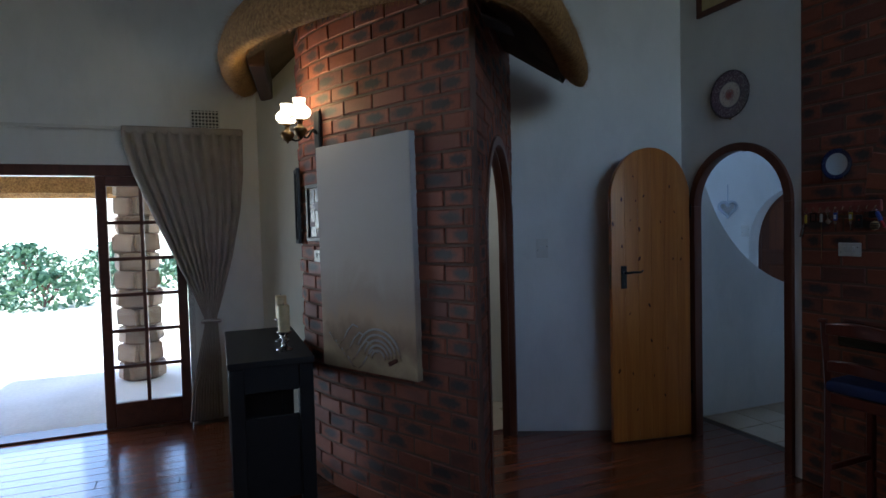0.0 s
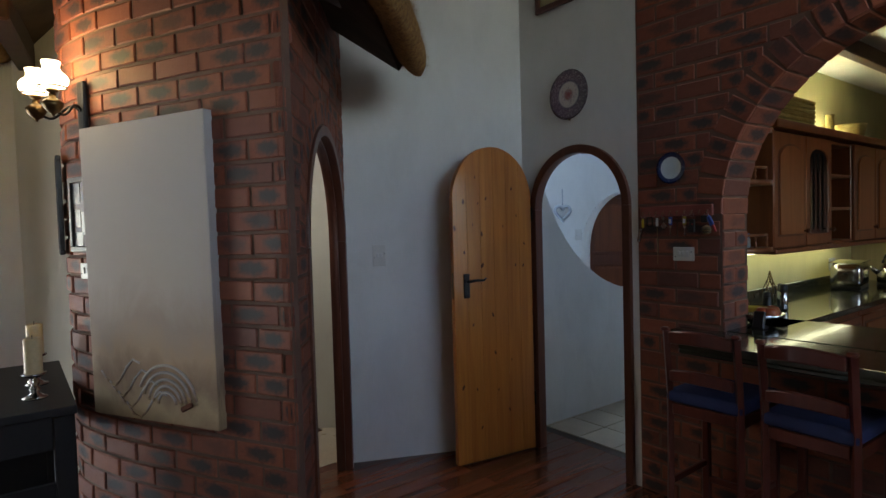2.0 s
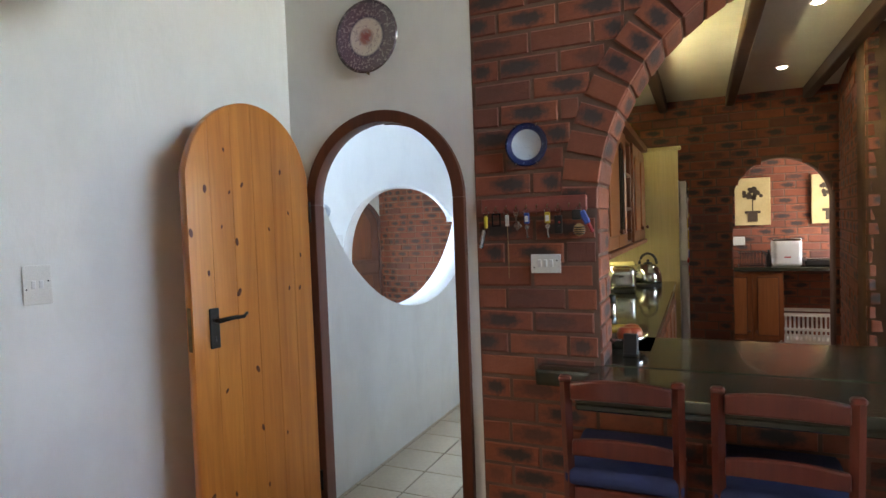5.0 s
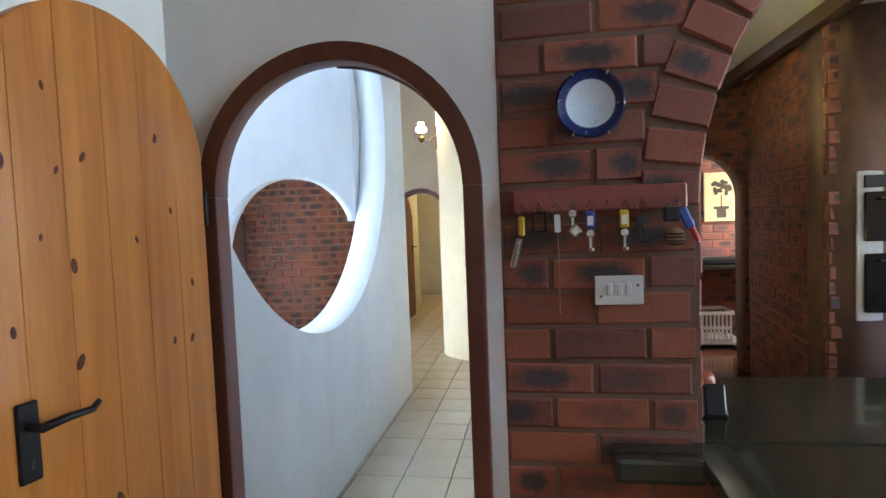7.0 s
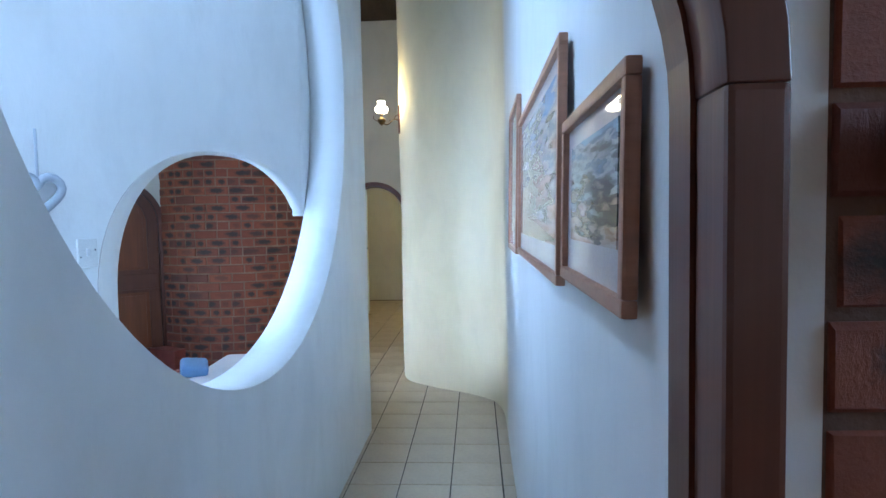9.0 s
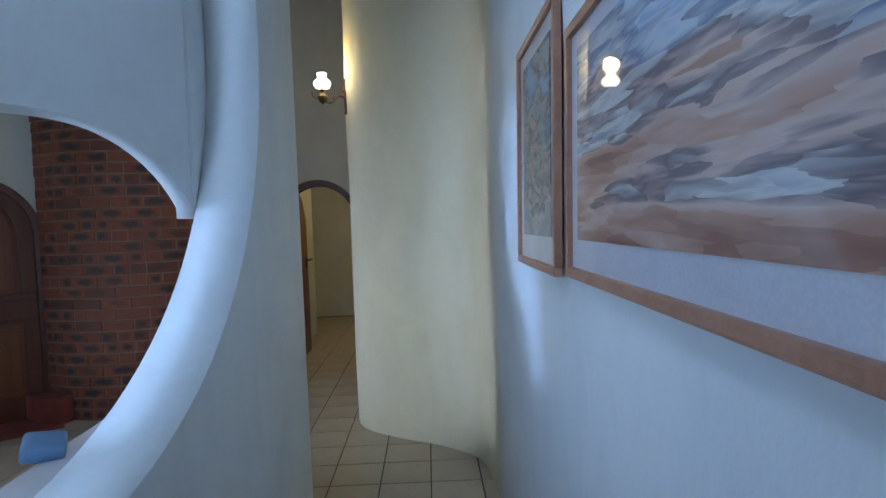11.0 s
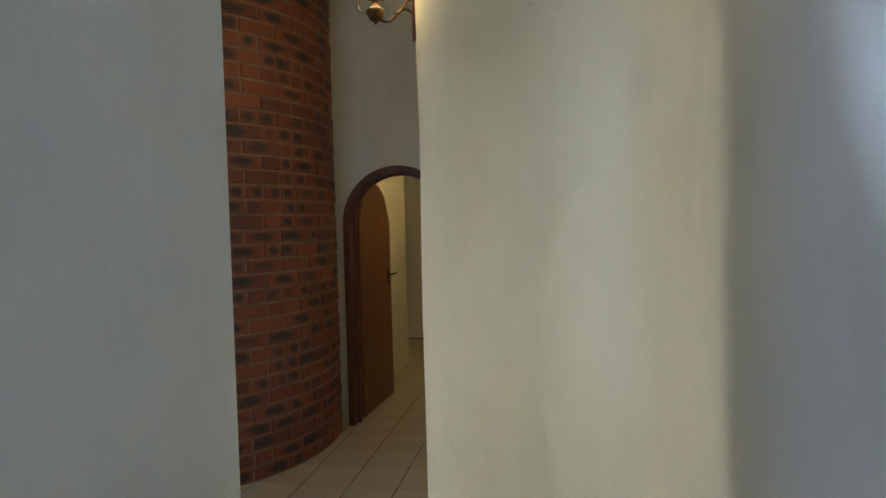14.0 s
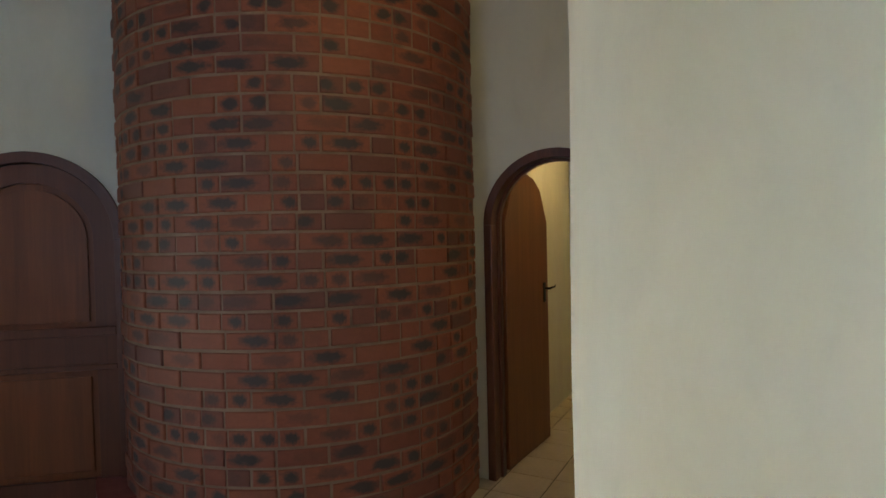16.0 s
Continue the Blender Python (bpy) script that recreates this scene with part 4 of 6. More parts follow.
for _x in (-0.085, 0.085):
    _bm = scroll((0, 0, 0.0), (_x, 0.14, 0.0), 0.035, 0.006)
    part("arm", _bm, M["iron"], double_lamp, "curved black iron arm", smooth=True)
    oil_lamp_parts(double_lamp, _x, 0.145, 0.075)
WARM = (1.0, 0.74, 0.28)
point_lamp("corridor_lamp_bulb", (-0.107, 1.84, 2.58), LAMP_W[0], WARM, 0.05)
point_lamp("brick_lamp_bulb", (-0.08, -5.545, 2.24), LAMP_W[1], WARM, 0.06)
point_lamp("far_passage_bulb", (-0.35, 4.7, 2.35), LAMP_W[2], (1.0, 0.72, 0.30), 0.06)
_fl = thing("ceiling_lamp", "small lit glass ceiling lamp in the far passage", "lamp", pose(-0.35, 4.7, 2.52))
part("shade", turned([(0.02, 0.0), (0.09, 0.02), (0.1, 0.06), (0.04, 0.08)], 20), M["lamp_glass"], _fl, smooth=True)

# ---- plates, switches, keys on the doorway wall ----
_pl = thing("decorative_plate", "large mauve china plate printed with roses hung on wall", "plate", upright((0.565, -2.922, 2.255), (1, 0)), "hung plates")
part("dish", turned([(0.147, 0.010), (0.149, 0.013), (0.097, 0.0), (0.088, -0.006), (0.002, -0.007)], 48), M["plate_rose"], _pl, smooth=True)
for _k in range(9):
    _a = 2.4 * _k
    part("printed_rose", turned([(0.013, 0.0), (0.010, 0.001), (0.0002, 0.0014)], 9, (0.017 * math.sqrt(_k) * math.cos(_a), 0.017 * math.sqrt(_k) * math.sin(_a) - 0.01, -0.0055)), M["rose"], _pl)
part("plate_hook", bx((0.006, 0.01, 0.02), (0.0, -0.149, 0.006), 0.002), M["brass"], _pl, "brass plate hook")
M["china_leaf"] = surface("grey_blue_china_print", (0.13, 0.20, 0.33), (0.22, 0.30, 0.44), rough=0.15, scale=60, fine=200, relief=0.0)
_pl = thing("decorative_plate", "small blue and white china bowl plate on brick", "plate", upright((1.232, -2.924, 1.750), (1, 0)), "hung plates")
part("dish", turned([(0.078, 0.014), (0.080, 0.017), (0.058, 0.004), (0.052, -0.002), (0.002, -0.003)], 40), M["plate_blue"], _pl, smooth=True)
_lf = random.Random(21)
for _k in range(26):
    _q, _a = 0.046 * math.sqrt((_k + 0.5) / 26), 2.4 * _k
    _bm = turned([(0.0068, 0.0), (0.0060, 0.0008), (0.0002, 0.0010)], 10)
    bmesh.ops.scale(_bm, vec=(0.36, 1.0, 1), verts=_bm.verts)
    bmesh.ops.transform(_bm, matrix=pose(_q * math.cos(_a), _q * math.sin(_a), -0.0022, 0, 0, _lf.uniform(0, 180)), verts=_bm.verts)
    part("printed_leaf", _bm, M["china_leaf"], _pl)
for _a in (60, 120, 240, 300):
    part("plate_hook", bx((0.004, 0.012, 0.012), (0.08 * math.cos(radians(_a)), 0.08 * math.sin(radians(_a)), 0.013), 0.001, (0, 0, _a + 90)), M["silver"], _pl, "wire hook")


def switch_plate(m, w, h, rockers, label):
    top = thing("light_switch", label, "switch", m, "light switches")
    part("plate", bx((w, h, 0.009), (0, 0, 0.0045), 0.004, seg=2), M["white_plastic"], top)
    for k in range(rockers):
        x = (k - (rockers - 1) / 2) * 0.022
        part("rocker", bx((0.013, 0.028, 0.007), (x, 0.002, 0.010), 0.002, (8, 0, 0)), M["white_enamel"], top)
    for x in (-w * 0.38, w * 0.38):
        part("screw", turned([(0.003, 0), (0.003, 0.0015)], 8, (x, 0.012 if x > 0 else -0.014, 0.009)), M["black"], top)
    return top


switch_plate(upright((1.289, -2.918, 1.309), (1, 0)), 0.112, 0.070, 3, "white triple light switch on the brick wall")
_sw = J + D * 0.206
switch_plate(upright((_sw.x + 0.914 * 0.002, _sw.y - 0.406 * 0.002, 1.311), D), 0.083, 0.135, 2, "white double light switch on the white wall")

key_rack = thing("key_rack", "narrow red painted key rack with hooks on the brick wall", "key rack", upright((1.245, -2.918, 1.528), (1, 0)))
part("board", bx((0.40, 0.058, 0.014), (0, 0, 0.007), 0.004), M["red_board"], key_rack)
for _k in range(10):
    _x = -0.178 + 0.0395 * _k
    part("hook", tube([(_x, 0.0, 0.014), (_x, -0.004, 0.026), (_x, -0.012, 0.028), (_x, -0.014, 0.022)], 0.002, 6), M["brass"], key_rack, "brass hook")


def hanging(name, label, x, drop, maker):
    ob = thing(name, label, "keys", upright((1.245 + x, -2.936, 1.515), (1, 0)), "hanging keys")
    part("ring", tube([(0.010 * math.cos(a), -0.010 + 0.010 * math.sin(a), 0.0) for a in [2 * math.pi * k / 14 for k in range(14)]], 0.0013, 5, closed=True), M["silver"], ob, "steel ring")
    maker(ob)
    return ob


def key_blade(ob, y0, x=0.0):
    bm = turned([(0.009, -0.001), (0.009, 0.001)], 12, (x, y0, 0))
    bx((0.006, 0.036, 0.002), (x, y0 - 0.024, 0), bm=bm)
    bx((0.010, 0.006, 0.002), (x + 0.003, y0 - 0.038, 0), bm=bm)
    part("key", bm, M["silver"], ob, "steel key")


def tag_set(material, word):
    def make(ob):
        part("tag", bx((0.021, 0.042, 0.006), (0, -0.036, 0), 0.003), material, ob, word)
        part("tag_label", bx((0.013, 0.022, 0.001), (0, -0.038, 0.0035)), M["paper"], ob, "white paper label")
        key_blade(ob, -0.068)
    return make


def fob_yellow(ob):
    part("fob", bx((0.016, 0.048, 0.008), (-0.003, -0.046, 0), 0.004), M["yellow_tag"], ob, "yellow plastic fob")
    part("whistle", turned([(0.0095, 0), (0.0095, 0.07)], 12, (-0.008, -0.075, 0.006), (90, 0, -14)), M["silver"], ob, "silver metal tube")


def fob_frame(ob):
    bm = bx((0.034, 0.005, 0.004), (0, -0.016, 0))
    for a in (-0.015, 0.015):
        bx((0.005, 0.046, 0.004), (a, -0.038, 0), bm=bm)
    bx((0.034, 0.005, 0.004), (0, -0.060, 0), bm=bm)
    part("metal_frame", bm, M["iron"], ob, "dark metal rectangle")


def fob_white(ob):
    part("tag", bx((0.014, 0.042, 0.004), (0.003, -0.042, 0), 0.001), M["white_enamel"], ob, "white tag")
    part("cord", tube([(0.003, -0.06, 0), (0.005, -0.15, 0), (0.004, -0.26, 0)], 0.0012, 5), M["tan_fur"], ob, "thin string")


def fob_square(ob):
    key_blade(ob, -0.02)
    part("charm", bx((0.028, 0.028, 0.005), (0.005, -0.062, 0.002), 0.006, (0, 0, 40), seg=2), M["silver"], ob, "silver square charm")


def fob_remote(ob):
    part("remote", bx((0.028, 0.066, 0.014), (0, -0.062, 0), 0.006, seg=2), M["black"], ob, "black remote")
    for q, mt in ((-0.055, M["red_tag"]), (-0.07, M["black"])):
        part("button", turned([(0.004, 0), (0.003, 0.002)], 10, (0.004, q, 0.007)), mt, ob)


def fob_bunch(ob):
    part("pouch", bx((0.034, 0.036, 0.02), (-0.008, -0.03, 0), 0.008, seg=2), M["black"], ob, "black pouch")
    part("blue_fob", bx((0.022, 0.052, 0.010), (0.022, -0.040, 0.004), 0.004, (0, 0, 24)), M["blue_tag"], ob, "blue plastic fob")
    part("red_light", turned([(0.007, 0), (0.007, 0.035)], 10, (0.034, -0.062, 0.004), (90, 0, 24)), M["red_tag"], ob, "red torch")
    bm = turned([(0.004, -0.024), (0.017, -0.016), (0.021, 0.0), (0.016, 0.016), (0.004, 0.022)], 14, (0.0, -0.085, 0), (90, 0, 0))
    toy = part("plush_ball", bm, M["tan_fur"], ob, "tan and black striped plush ball", smooth=True)
    for q in (-0.075, -0.083, -0.091, -0.098):
        rr = 0.0215 * math.sqrt(max(0.05, 1 - ((q + 0.085) / 0.026) ** 2))
        part("stripe", tube([(rr * math.cos(a), q, rr * math.sin(a)) for a in [2 * math.pi * k / 16 for k in range(16)]], 0.0022, 5, closed=True), M["black"], toy, "black stripe")


for _nm, _lb, _x, _mk in (("key_fob", "yellow fob and silver tube on a hook", -0.178, fob_yellow), ("metal_keyring", "dark metal rectangle on a hook", -0.139, fob_frame),
                          ("key_tag", "white tag with long string on a hook", -0.099, fob_white), ("key_charm", "steel key with silver square charm", -0.060, fob_square),
                          ("key_set", "key with blue plastic name tag", -0.020, tag_set(M["blue_tag"], "blue plastic tag")),
                          ("key_set", "key with yellow plastic name tag", 0.058, tag_set(M["yellow_tag"], "yellow plastic tag")),
                          ("key_remote", "black gate remote on a hook", 0.098, fob_remote), ("key_bunch", "bunch with blue fob and striped plush ball", 0.172, fob_bunch)):
    hanging(_nm, _lb, _x, 0, _mk)

# high picture above the doorway
_hp = thing("framed_picture", "dark framed picture high on the white wall", "picture", upright((0.50, -2.905, 3.06), (1, 0)))
for _x, _y, _w, _h2 in ((0, -0.235, 0.40, 0.035), (0, 0.235, 0.40, 0.035), (-0.183, 0, 0.035, 0.44), (0.183, 0, 0.035, 0.44)):
    part("frame_bar", bx((_w, _h2, 0.025), (_x, _y, 0.0125), 0.004), M["frame_wood"], _hp)
part("print", bx((0.34, 0.44, 0.006), (0, 0, 0.006)), M["pale_wood"], _hp, "yellowish print")


# ---- corridor pictures ----
def framed(y0, y1, z0, z1, art, label, fw=0.024, mount=0.07):
    w, h = abs(y1 - y0), z1 - z0
    top = thing("framed_painting", label, "painting", upright((0.922, (y0 + y1) / 2, (z0 + z1) / 2), (0, -1)) @ pose(0, 0, 0.0, -1.2, 0, 0), "corridor paintings")
    for x, y, ww, hh in ((0, -h / 2 + fw / 2, w, fw), (0, h / 2 - fw / 2, w, fw), (-w / 2 + fw / 2, 0, fw, h - 2 * fw), (w / 2 - fw / 2, 0, fw, h - 2 * fw)):
        bm = bx((ww, hh, 0.020), (x, y, 0.014), 0.005, seg=2)
        part("frame_bar", bm, M["light_frame"], top)
    part("mount", bx((w - 2 * fw, h - 2 * fw, 0.004), (0, 0, 0.010)), M["mount"], top, "white mount behind glass")
    part("watercolour", bx((w - 2 * fw - 2 * mount, h - 2 * fw - 2 * mount, 0.002), (0, 0.01, 0.0135)), art, top, "loose landscape watercolour")
    return top


M["mount"] = surface("glazed_white_mount", (0.70, 0.66, 0.68), rough=0.5, fine=200, relief=0.0, coat=1.0)
_s1 = ((0.40, (0.24, 0.23, 0.25)), (0.50, (0.40, 0.36, 0.33)), (0.57, (0.09, 0.09, 0.11)), (0.63, (0.36, 0.27, 0.23)), (0.70, (0.07, 0.08, 0.09)), (0.77, (0.28, 0.30, 0.30)), (0.85, (0.06, 0.07, 0.08)), (0.95, (0.20, 0.34, 0.52)))
_s2 = ((0.44, (0.26, 0.12, 0.08)), (0.55, (0.46, 0.27, 0.19)), (0.63, (0.58, 0.42, 0.35)), (0.69, (0.17, 0.13, 0.14)), (0.76, (0.60, 0.56, 0.52)), (0.83, (0.19, 0.22, 0.30)), (0.90, (0.55, 0.57, 0.58)), (0.99, (0.12, 0.26, 0.50)))
_s3 = ((0.40, (0.30, 0.18, 0.12)), (0.52, (0.55, 0.48, 0.42)), (0.60, (0.06, 0.06, 0.07)), (0.70, (0.10, 0.12, 0.12)), (0.80, (0.45, 0.52, 0.56)), (0.88, (0.12, 0.18, 0.24)), (1.0, (0.30, 0.48, 0.64)))
framed(-0.455, -0.995, 1.318, 1.975, art_material("forest_watercolour", _s1, 1.3), "tall framed watercolour of trees and rocks in reddish wood", 0.022, 0.058)
framed(-1.090, -2.190, 1.330, 1.845, art_material("hillside_watercolour", _s2, 4.1), "wide framed watercolour of a red hillside in reddish wood", 0.022, 0.048)
framed(-2.235, -2.715, 1.355, 1.655, art_material("bush_watercolour", _s3, 7.7), "small framed watercolour of bush and sky in reddish wood", 0.022, 0.045)

# heart ornament and socket on the arched wall
_hp = Vector((-0.22, -0.23, 0)) - 1.37 * D
heart = thing("heart_ornament", "white wire heart hanging on a string", "ornament", upright((_hp.x + 0.914 * 0.015, _hp.y - 0.406 * 0.015, 1.585), D))
_pts = []
for _k in range(28):
    _a = 2 * math.pi * _k / 28
    _pts.append((0.0078 * 16 * math.sin(_a) ** 3 * 0.62, 0.0078 * (13 * math.cos(_a) - 5 * math.cos(2 * _a) - 2 * math.cos(3 * _a) - math.cos(4 * _a)) * 0.62, 0.0))
part("wire_heart", tube(_pts, 0.016, 8, closed=True), M["heart_grey"], heart, smooth=True)
part("string", tube([(0, 0.03, 0), (0, 0.22, 0)], 0.005, 5), M["heart_grey"], heart)
_hp = Vector((-0.22, -0.23, 0)) - 1.21 * D
switch_plate(upright((_hp.x + 0.914 * 0.002, _hp.y - 0.406 * 0.002, 1.37), D), 0.072, 0.105, 1, "white light switch on the arched wall")

# ---- living room things ----
_cl0, _cl1 = Vector((0.008, -5.398, 0)), Vector((0.648, -5.058, 0))
canvas = thing("canvas_painting", "tall unframed beige canvas with raised spiral relief on brick", "painting", upright((_cl0 + _cl1) / 2, _cl1 - _cl0) @ pose(0, 1.335, 0.0, 0, 0, 0.6))
_cw = (_cl1 - _cl0).length
_ob = part("canvas_panel", bx((_cw, 1.215, 0.042), (0, 0, -0.021), 0.006, seg=2), M["canvas"], canvas)
for _k, _rr in enumerate((0.05, 0.078, 0.105, 0.135, 0.165)):
    _bm = tube([(0.09 + _rr * math.cos(radians(_a)), -0.53 + _rr * 0.95 * math.sin(radians(_a)), 0.001) for _a in range(5, 186 - 6 * _k, 8)], 0.0062, 6)
    part("relief_arc", _bm, M["canvas"], canvas, smooth=True)
for _k in range(4):
    _bm = tube([(-0.30 + 0.05 * _k + 0.04 * _t, -0.42 - 0.04 * _k - 0.10 * math.sin(_t * 0.9) * 0.6, 0.0005) for _t in range(0, 7)], 0.005, 6)
    part("relief_sweep", _bm, M["canvas"], canvas, smooth=True)
part("relief_shell", bx((0.07, 0.022, 0.012), (0.20, -0.53, 0.003), 0.005, (0, 0, 25)), M["knot"], canvas, "dark brown inlay")


def photo_frame(p0, p1, z0, z1, label):
    a, b = Vector((*p0, 0)), Vector((*p1, 0))
    w, h = (b - a).length, z1 - z0
    top = thing("photo_frame", label, "picture", upright((a + b) / 2 + Vector((0, 0, (z0 + z1) / 2)), b - a), "photo frames")
    for x, y, ww, hh in ((0, -h / 2 + 0.012, w, 0.024), (0, h / 2 - 0.012, w, 0.024), (-w / 2 + 0.012, 0, 0.024, h - 0.048), (w / 2 - 0.012, 0, 0.024, h - 0.048)):
        part("frame_bar", bx((ww, hh, 0.022), (x, y, 0.004), 0.003), M["black"], top)
    part("mount", bx((w - 0.048, h - 0.048, 0.004), (0, 0, 0)), M["paper"], top, "white mount")
    for k, (x, y, ww, hh) in enumerate(((-0.22, 0.28, 0.36, 0.3), (0.2, 0.3, 0.34, 0.26), (-0.2, -0.05, 0.3, 0.26), (0.2, -0.12, 0.4, 0.34), (-0.18, -0.33, 0.42, 0.2))):
        part("photo", bx((ww * w, hh * h * 0.9, 0.002), (x * w, y * h, 0.003)), M["photo"], top, "grey photograph")
    return top


M["photo"] = surface("grey_photographs", (0.22, 0.26, 0.30), (0.10, 0.12, 0.15), rough=0.25, scale=25, fine=90, relief=0.0)
photo_frame((-0.185, -5.426), (0.0, -5.364), 1.415, 1.745, "black framed collage of small photographs on brick")
photo_frame((-0.47, -5.452), (-0.30, -5.458), 1.40, 1.86, "black framed picture on the curved brick wall")
switch_plate(upright((-0.095, -5.39, 1.33), (0.9, 0.32)), 0.07, 0.07, 1, "white light switch on curved brick")

# console table with candle holders
table = thing("console_table", "narrow black-brown wooden console table beside the brick wall", "table", pose(-0.355, -5.69, 0, 0, 0, 0))
part("tabletop", bx((1.06, 0.44, 0.035), (0, 0, 0.793), 0.006, seg=2), M["dark_table"], table)
for _x in (-0.48, 0.48):
    for _y in (-0.175, 0.175):
        part("leg", bx((0.075, 0.075, 0.775), (_x, _y, 0.3875), 0.006), M["dark_table"], table)
    part("end_rail", bx((0.03, 0.28, 0.14), (_x, 0, 0.705), 0.003), M["dark_table"], table)
    part("end_panel", bx((0.03, 0.28, 0.44), (_x, 0, 0.28), 0.003), M["dark_table"], table)
for _y in (-0.195, 0.195):
    part("side_rail", bx((0.89, 0.03, 0.14), (0, _y, 0.705), 0.003), M["dark_table"], table)
part("lower_shelf", bx((0.92, 0.33, 0.03), (0, 0, 0.12), 0.004), M["dark_table"], table)


def candle_stand(x, y, h, top_h, label):
    ob = thing("candle_holder", label, "candle", pose(x, y, 0.8108), "candle holders")
    part("stem", turned([(0.045, 0), (0.046, 0.006), (0.03, 0.012), (0.012, 0.025), (0.022, 0.04), (0.010, 0.055), (0.024, h - 0.03), (0.012, h - 0.02), (0.042, h - 0.006), (0.044, h)], 20), M["silver"], ob, "shiny silver holder", smooth=True)
    part("candle", turned([(0.032, h), (0.033, h + 0.005), (0.033, top_h - 0.006), (0.028, top_h), (0.006, top_h - 0.004)], 20), M["candle"], ob, "ivory pillar candle", smooth=True)
    part("wick", tube([(0, 0, top_h - 0.004), (0.002, 0, top_h + 0.012)], 0.0015, 5), M["black"], ob)
    bm = tube([(0.045, 0, 0.01), (0.075, 0, 0.03), (0.085, 0, 0.07), (0.06, 0, 0.095), (0.05, 0, 0.075)], 0.006, 6)
    part("scroll", bm, M["silver"], ob, "silver scroll handle", smooth=True)
    return ob


candle_stand(-0.06, -5.60, 0.105, 0.255, "ivory pillar candle on silver holder on dark table")
candle_stand(-0.33, -5.585, 0.14, 0.28, "tall ivory candle on silver holder on dark table")

# French door leaf
leaf = thing("french_door", "dark wooden French door leaf with twelve small panes", "door", upright((-1.70, -6.765, 0), (0, 1)), kind="")
_lw, _lh = 0.60, 1.93
for _x in (0.035, _lw - 0.035):
    part("stile", bx((0.07, _lh, 0.045), (_x, _lh / 2, 0), 0.004), M["frame_wood"], leaf)
part("bottom_rail", bx((_lw - 0.14, 0.2, 0.045), (_lw / 2, 0.1, 0), 0.004), M["frame_wood"], leaf)
part("top_rail", bx((_lw - 0.14, 0.08, 0.045), (_lw / 2, _lh - 0.04, 0), 0.004), M["frame_wood"], leaf)
part("glazing_bar", bx((0.026, 1.65, 0.035), (_lw / 2, 1.025, 0), 0.003), M["frame_wood"], leaf)
for _k in range(1, 6):
    part("glazing_bar", bx((_lw - 0.14, 0.026, 0.033), (_lw / 2, 0.2 + 1.65 * _k / 6, 0), 0.003), M["frame_wood"], leaf)
for _k in range(6):
    for _x in (0.07 + 0.115, _lw - 0.07 - 0.115):
        _ob = part("pane", bx((0.205, 0.252, 0.004), (_x, 0.2 + 1.65 * (_k + 0.5) / 6, 0)), M["glass"], leaf)
        _ob.visible_shadow = False
ff = thing("door_frame_french", "dark wooden frame of the French doors", "door frame", kind="structure")
part("lintel", bx((0.12, 2.86, 0.08), (-1.70, -7.58, 1.965), 0.005), M["frame_wood"], ff)
part("jamb", bx((0.1, 0.05, 1.925), (-1.70, -6.135, 0.9625), 0.004), M["frame_wood"], ff)
part("jamb", bx((0.1, 0.06, 1.925), (-1.70, -8.97, 0.9625), 0.004), M["frame_wood"], ff)
part("threshold", bx((0.2, 2.8, 0.02), (-1.76, -7.56, 0.006), 0.004), M["frame_wood"], ff)

# curtain tied back, hanging in folds
_rows = ((2.255, -6.56, -5.715, 1.0), (2.20, -6.56, -5.715, 1.0), (1.95, -6.50, -5.72, 1.0), (1.65, -6.385, -5.75, 1.0), (1.3, -6.24, -5.82, 1.1), (1.0, -6.11, -5.90, 1.2),
         (0.82, -6.045, -5.955, 0.8), (0.76, -6.045, -5.95, 0.8), (0.5, -6.10, -5.935, 1.1), (0.25, -6.15, -5.935, 1.2), (0.02, -6.175, -5.935, 1.2))
_bm = bmesh.new()
_g = []
_fine = []
for _a, _b in zip(_rows, _rows[1:]):
    for _k in range(4):
        _t = _k / 4
        _fine.append([_a[i] + (_b[i] - _a[i]) * _t for i in range(4)])
_fine.append(list(_rows[-1]))
for _z, _y0, _y1, _amp in _fine:
    _line = []
    for _k in range(111):
        _t = _k / 110
        _ph = _t * 2 * math.pi * 11
        _d = 0.026 * _amp * math.sin(_ph + 0.6 * math.sin(_z * 3.0)) + 0.012 * noise.noise(Vector((_t * 9, _z * 1.6, 2)))
        _line.append(_bm.verts.new((-1.575 + _d, _y0 + (_y1 - _y0) * _t, _z)))
    _g.append(_line)
for _a, _b in zip(_g, _g[1:]):
    for _k in range(110):
        _bm.faces.new((_a[_k], _a[_k + 1], _b[_k + 1], _b[_k]))
curtain = thing("curtain", "pale beige floor-length curtain tied back beside the French door", "curtain")
_ob = part("cloth", _bm, M["curtain"], curtain, smooth=True)
_md = _ob.modifiers.new("cloth_thickness", "SOLIDIFY")
_md.thickness = 0.004
part("heading_tape", bx((0.03, 0.85, 0.06), (-1.575, -6.137, 2.262), 0.01), M["curtain"], curtain)
part("tie_band", tube([(-1.575 + 0.05 * math.cos(a), -6.0 + 0.065 * math.sin(a), 0.79 + 0.012 * math.cos(a)) for a in [2 * math.pi * k / 20 for k in range(20)]], 0.013, 8, closed=True), M["curtain"], curtain, smooth=True)
rail = thing("curtain_rail", "thin white curtain rail above the French door", "curtain rail")
part("rail", bx((0.02, 3.4, 0.025), (-1.60, -7.4, 2.275), 0.004), M["white_plastic"], rail)
for _y in (-5.85, -7.0, -8.5):
    part("bracket", bx((0.05, 0.02, 0.02), (-1.63, _y, 2.285), 0.003), M["white_plastic"], rail)
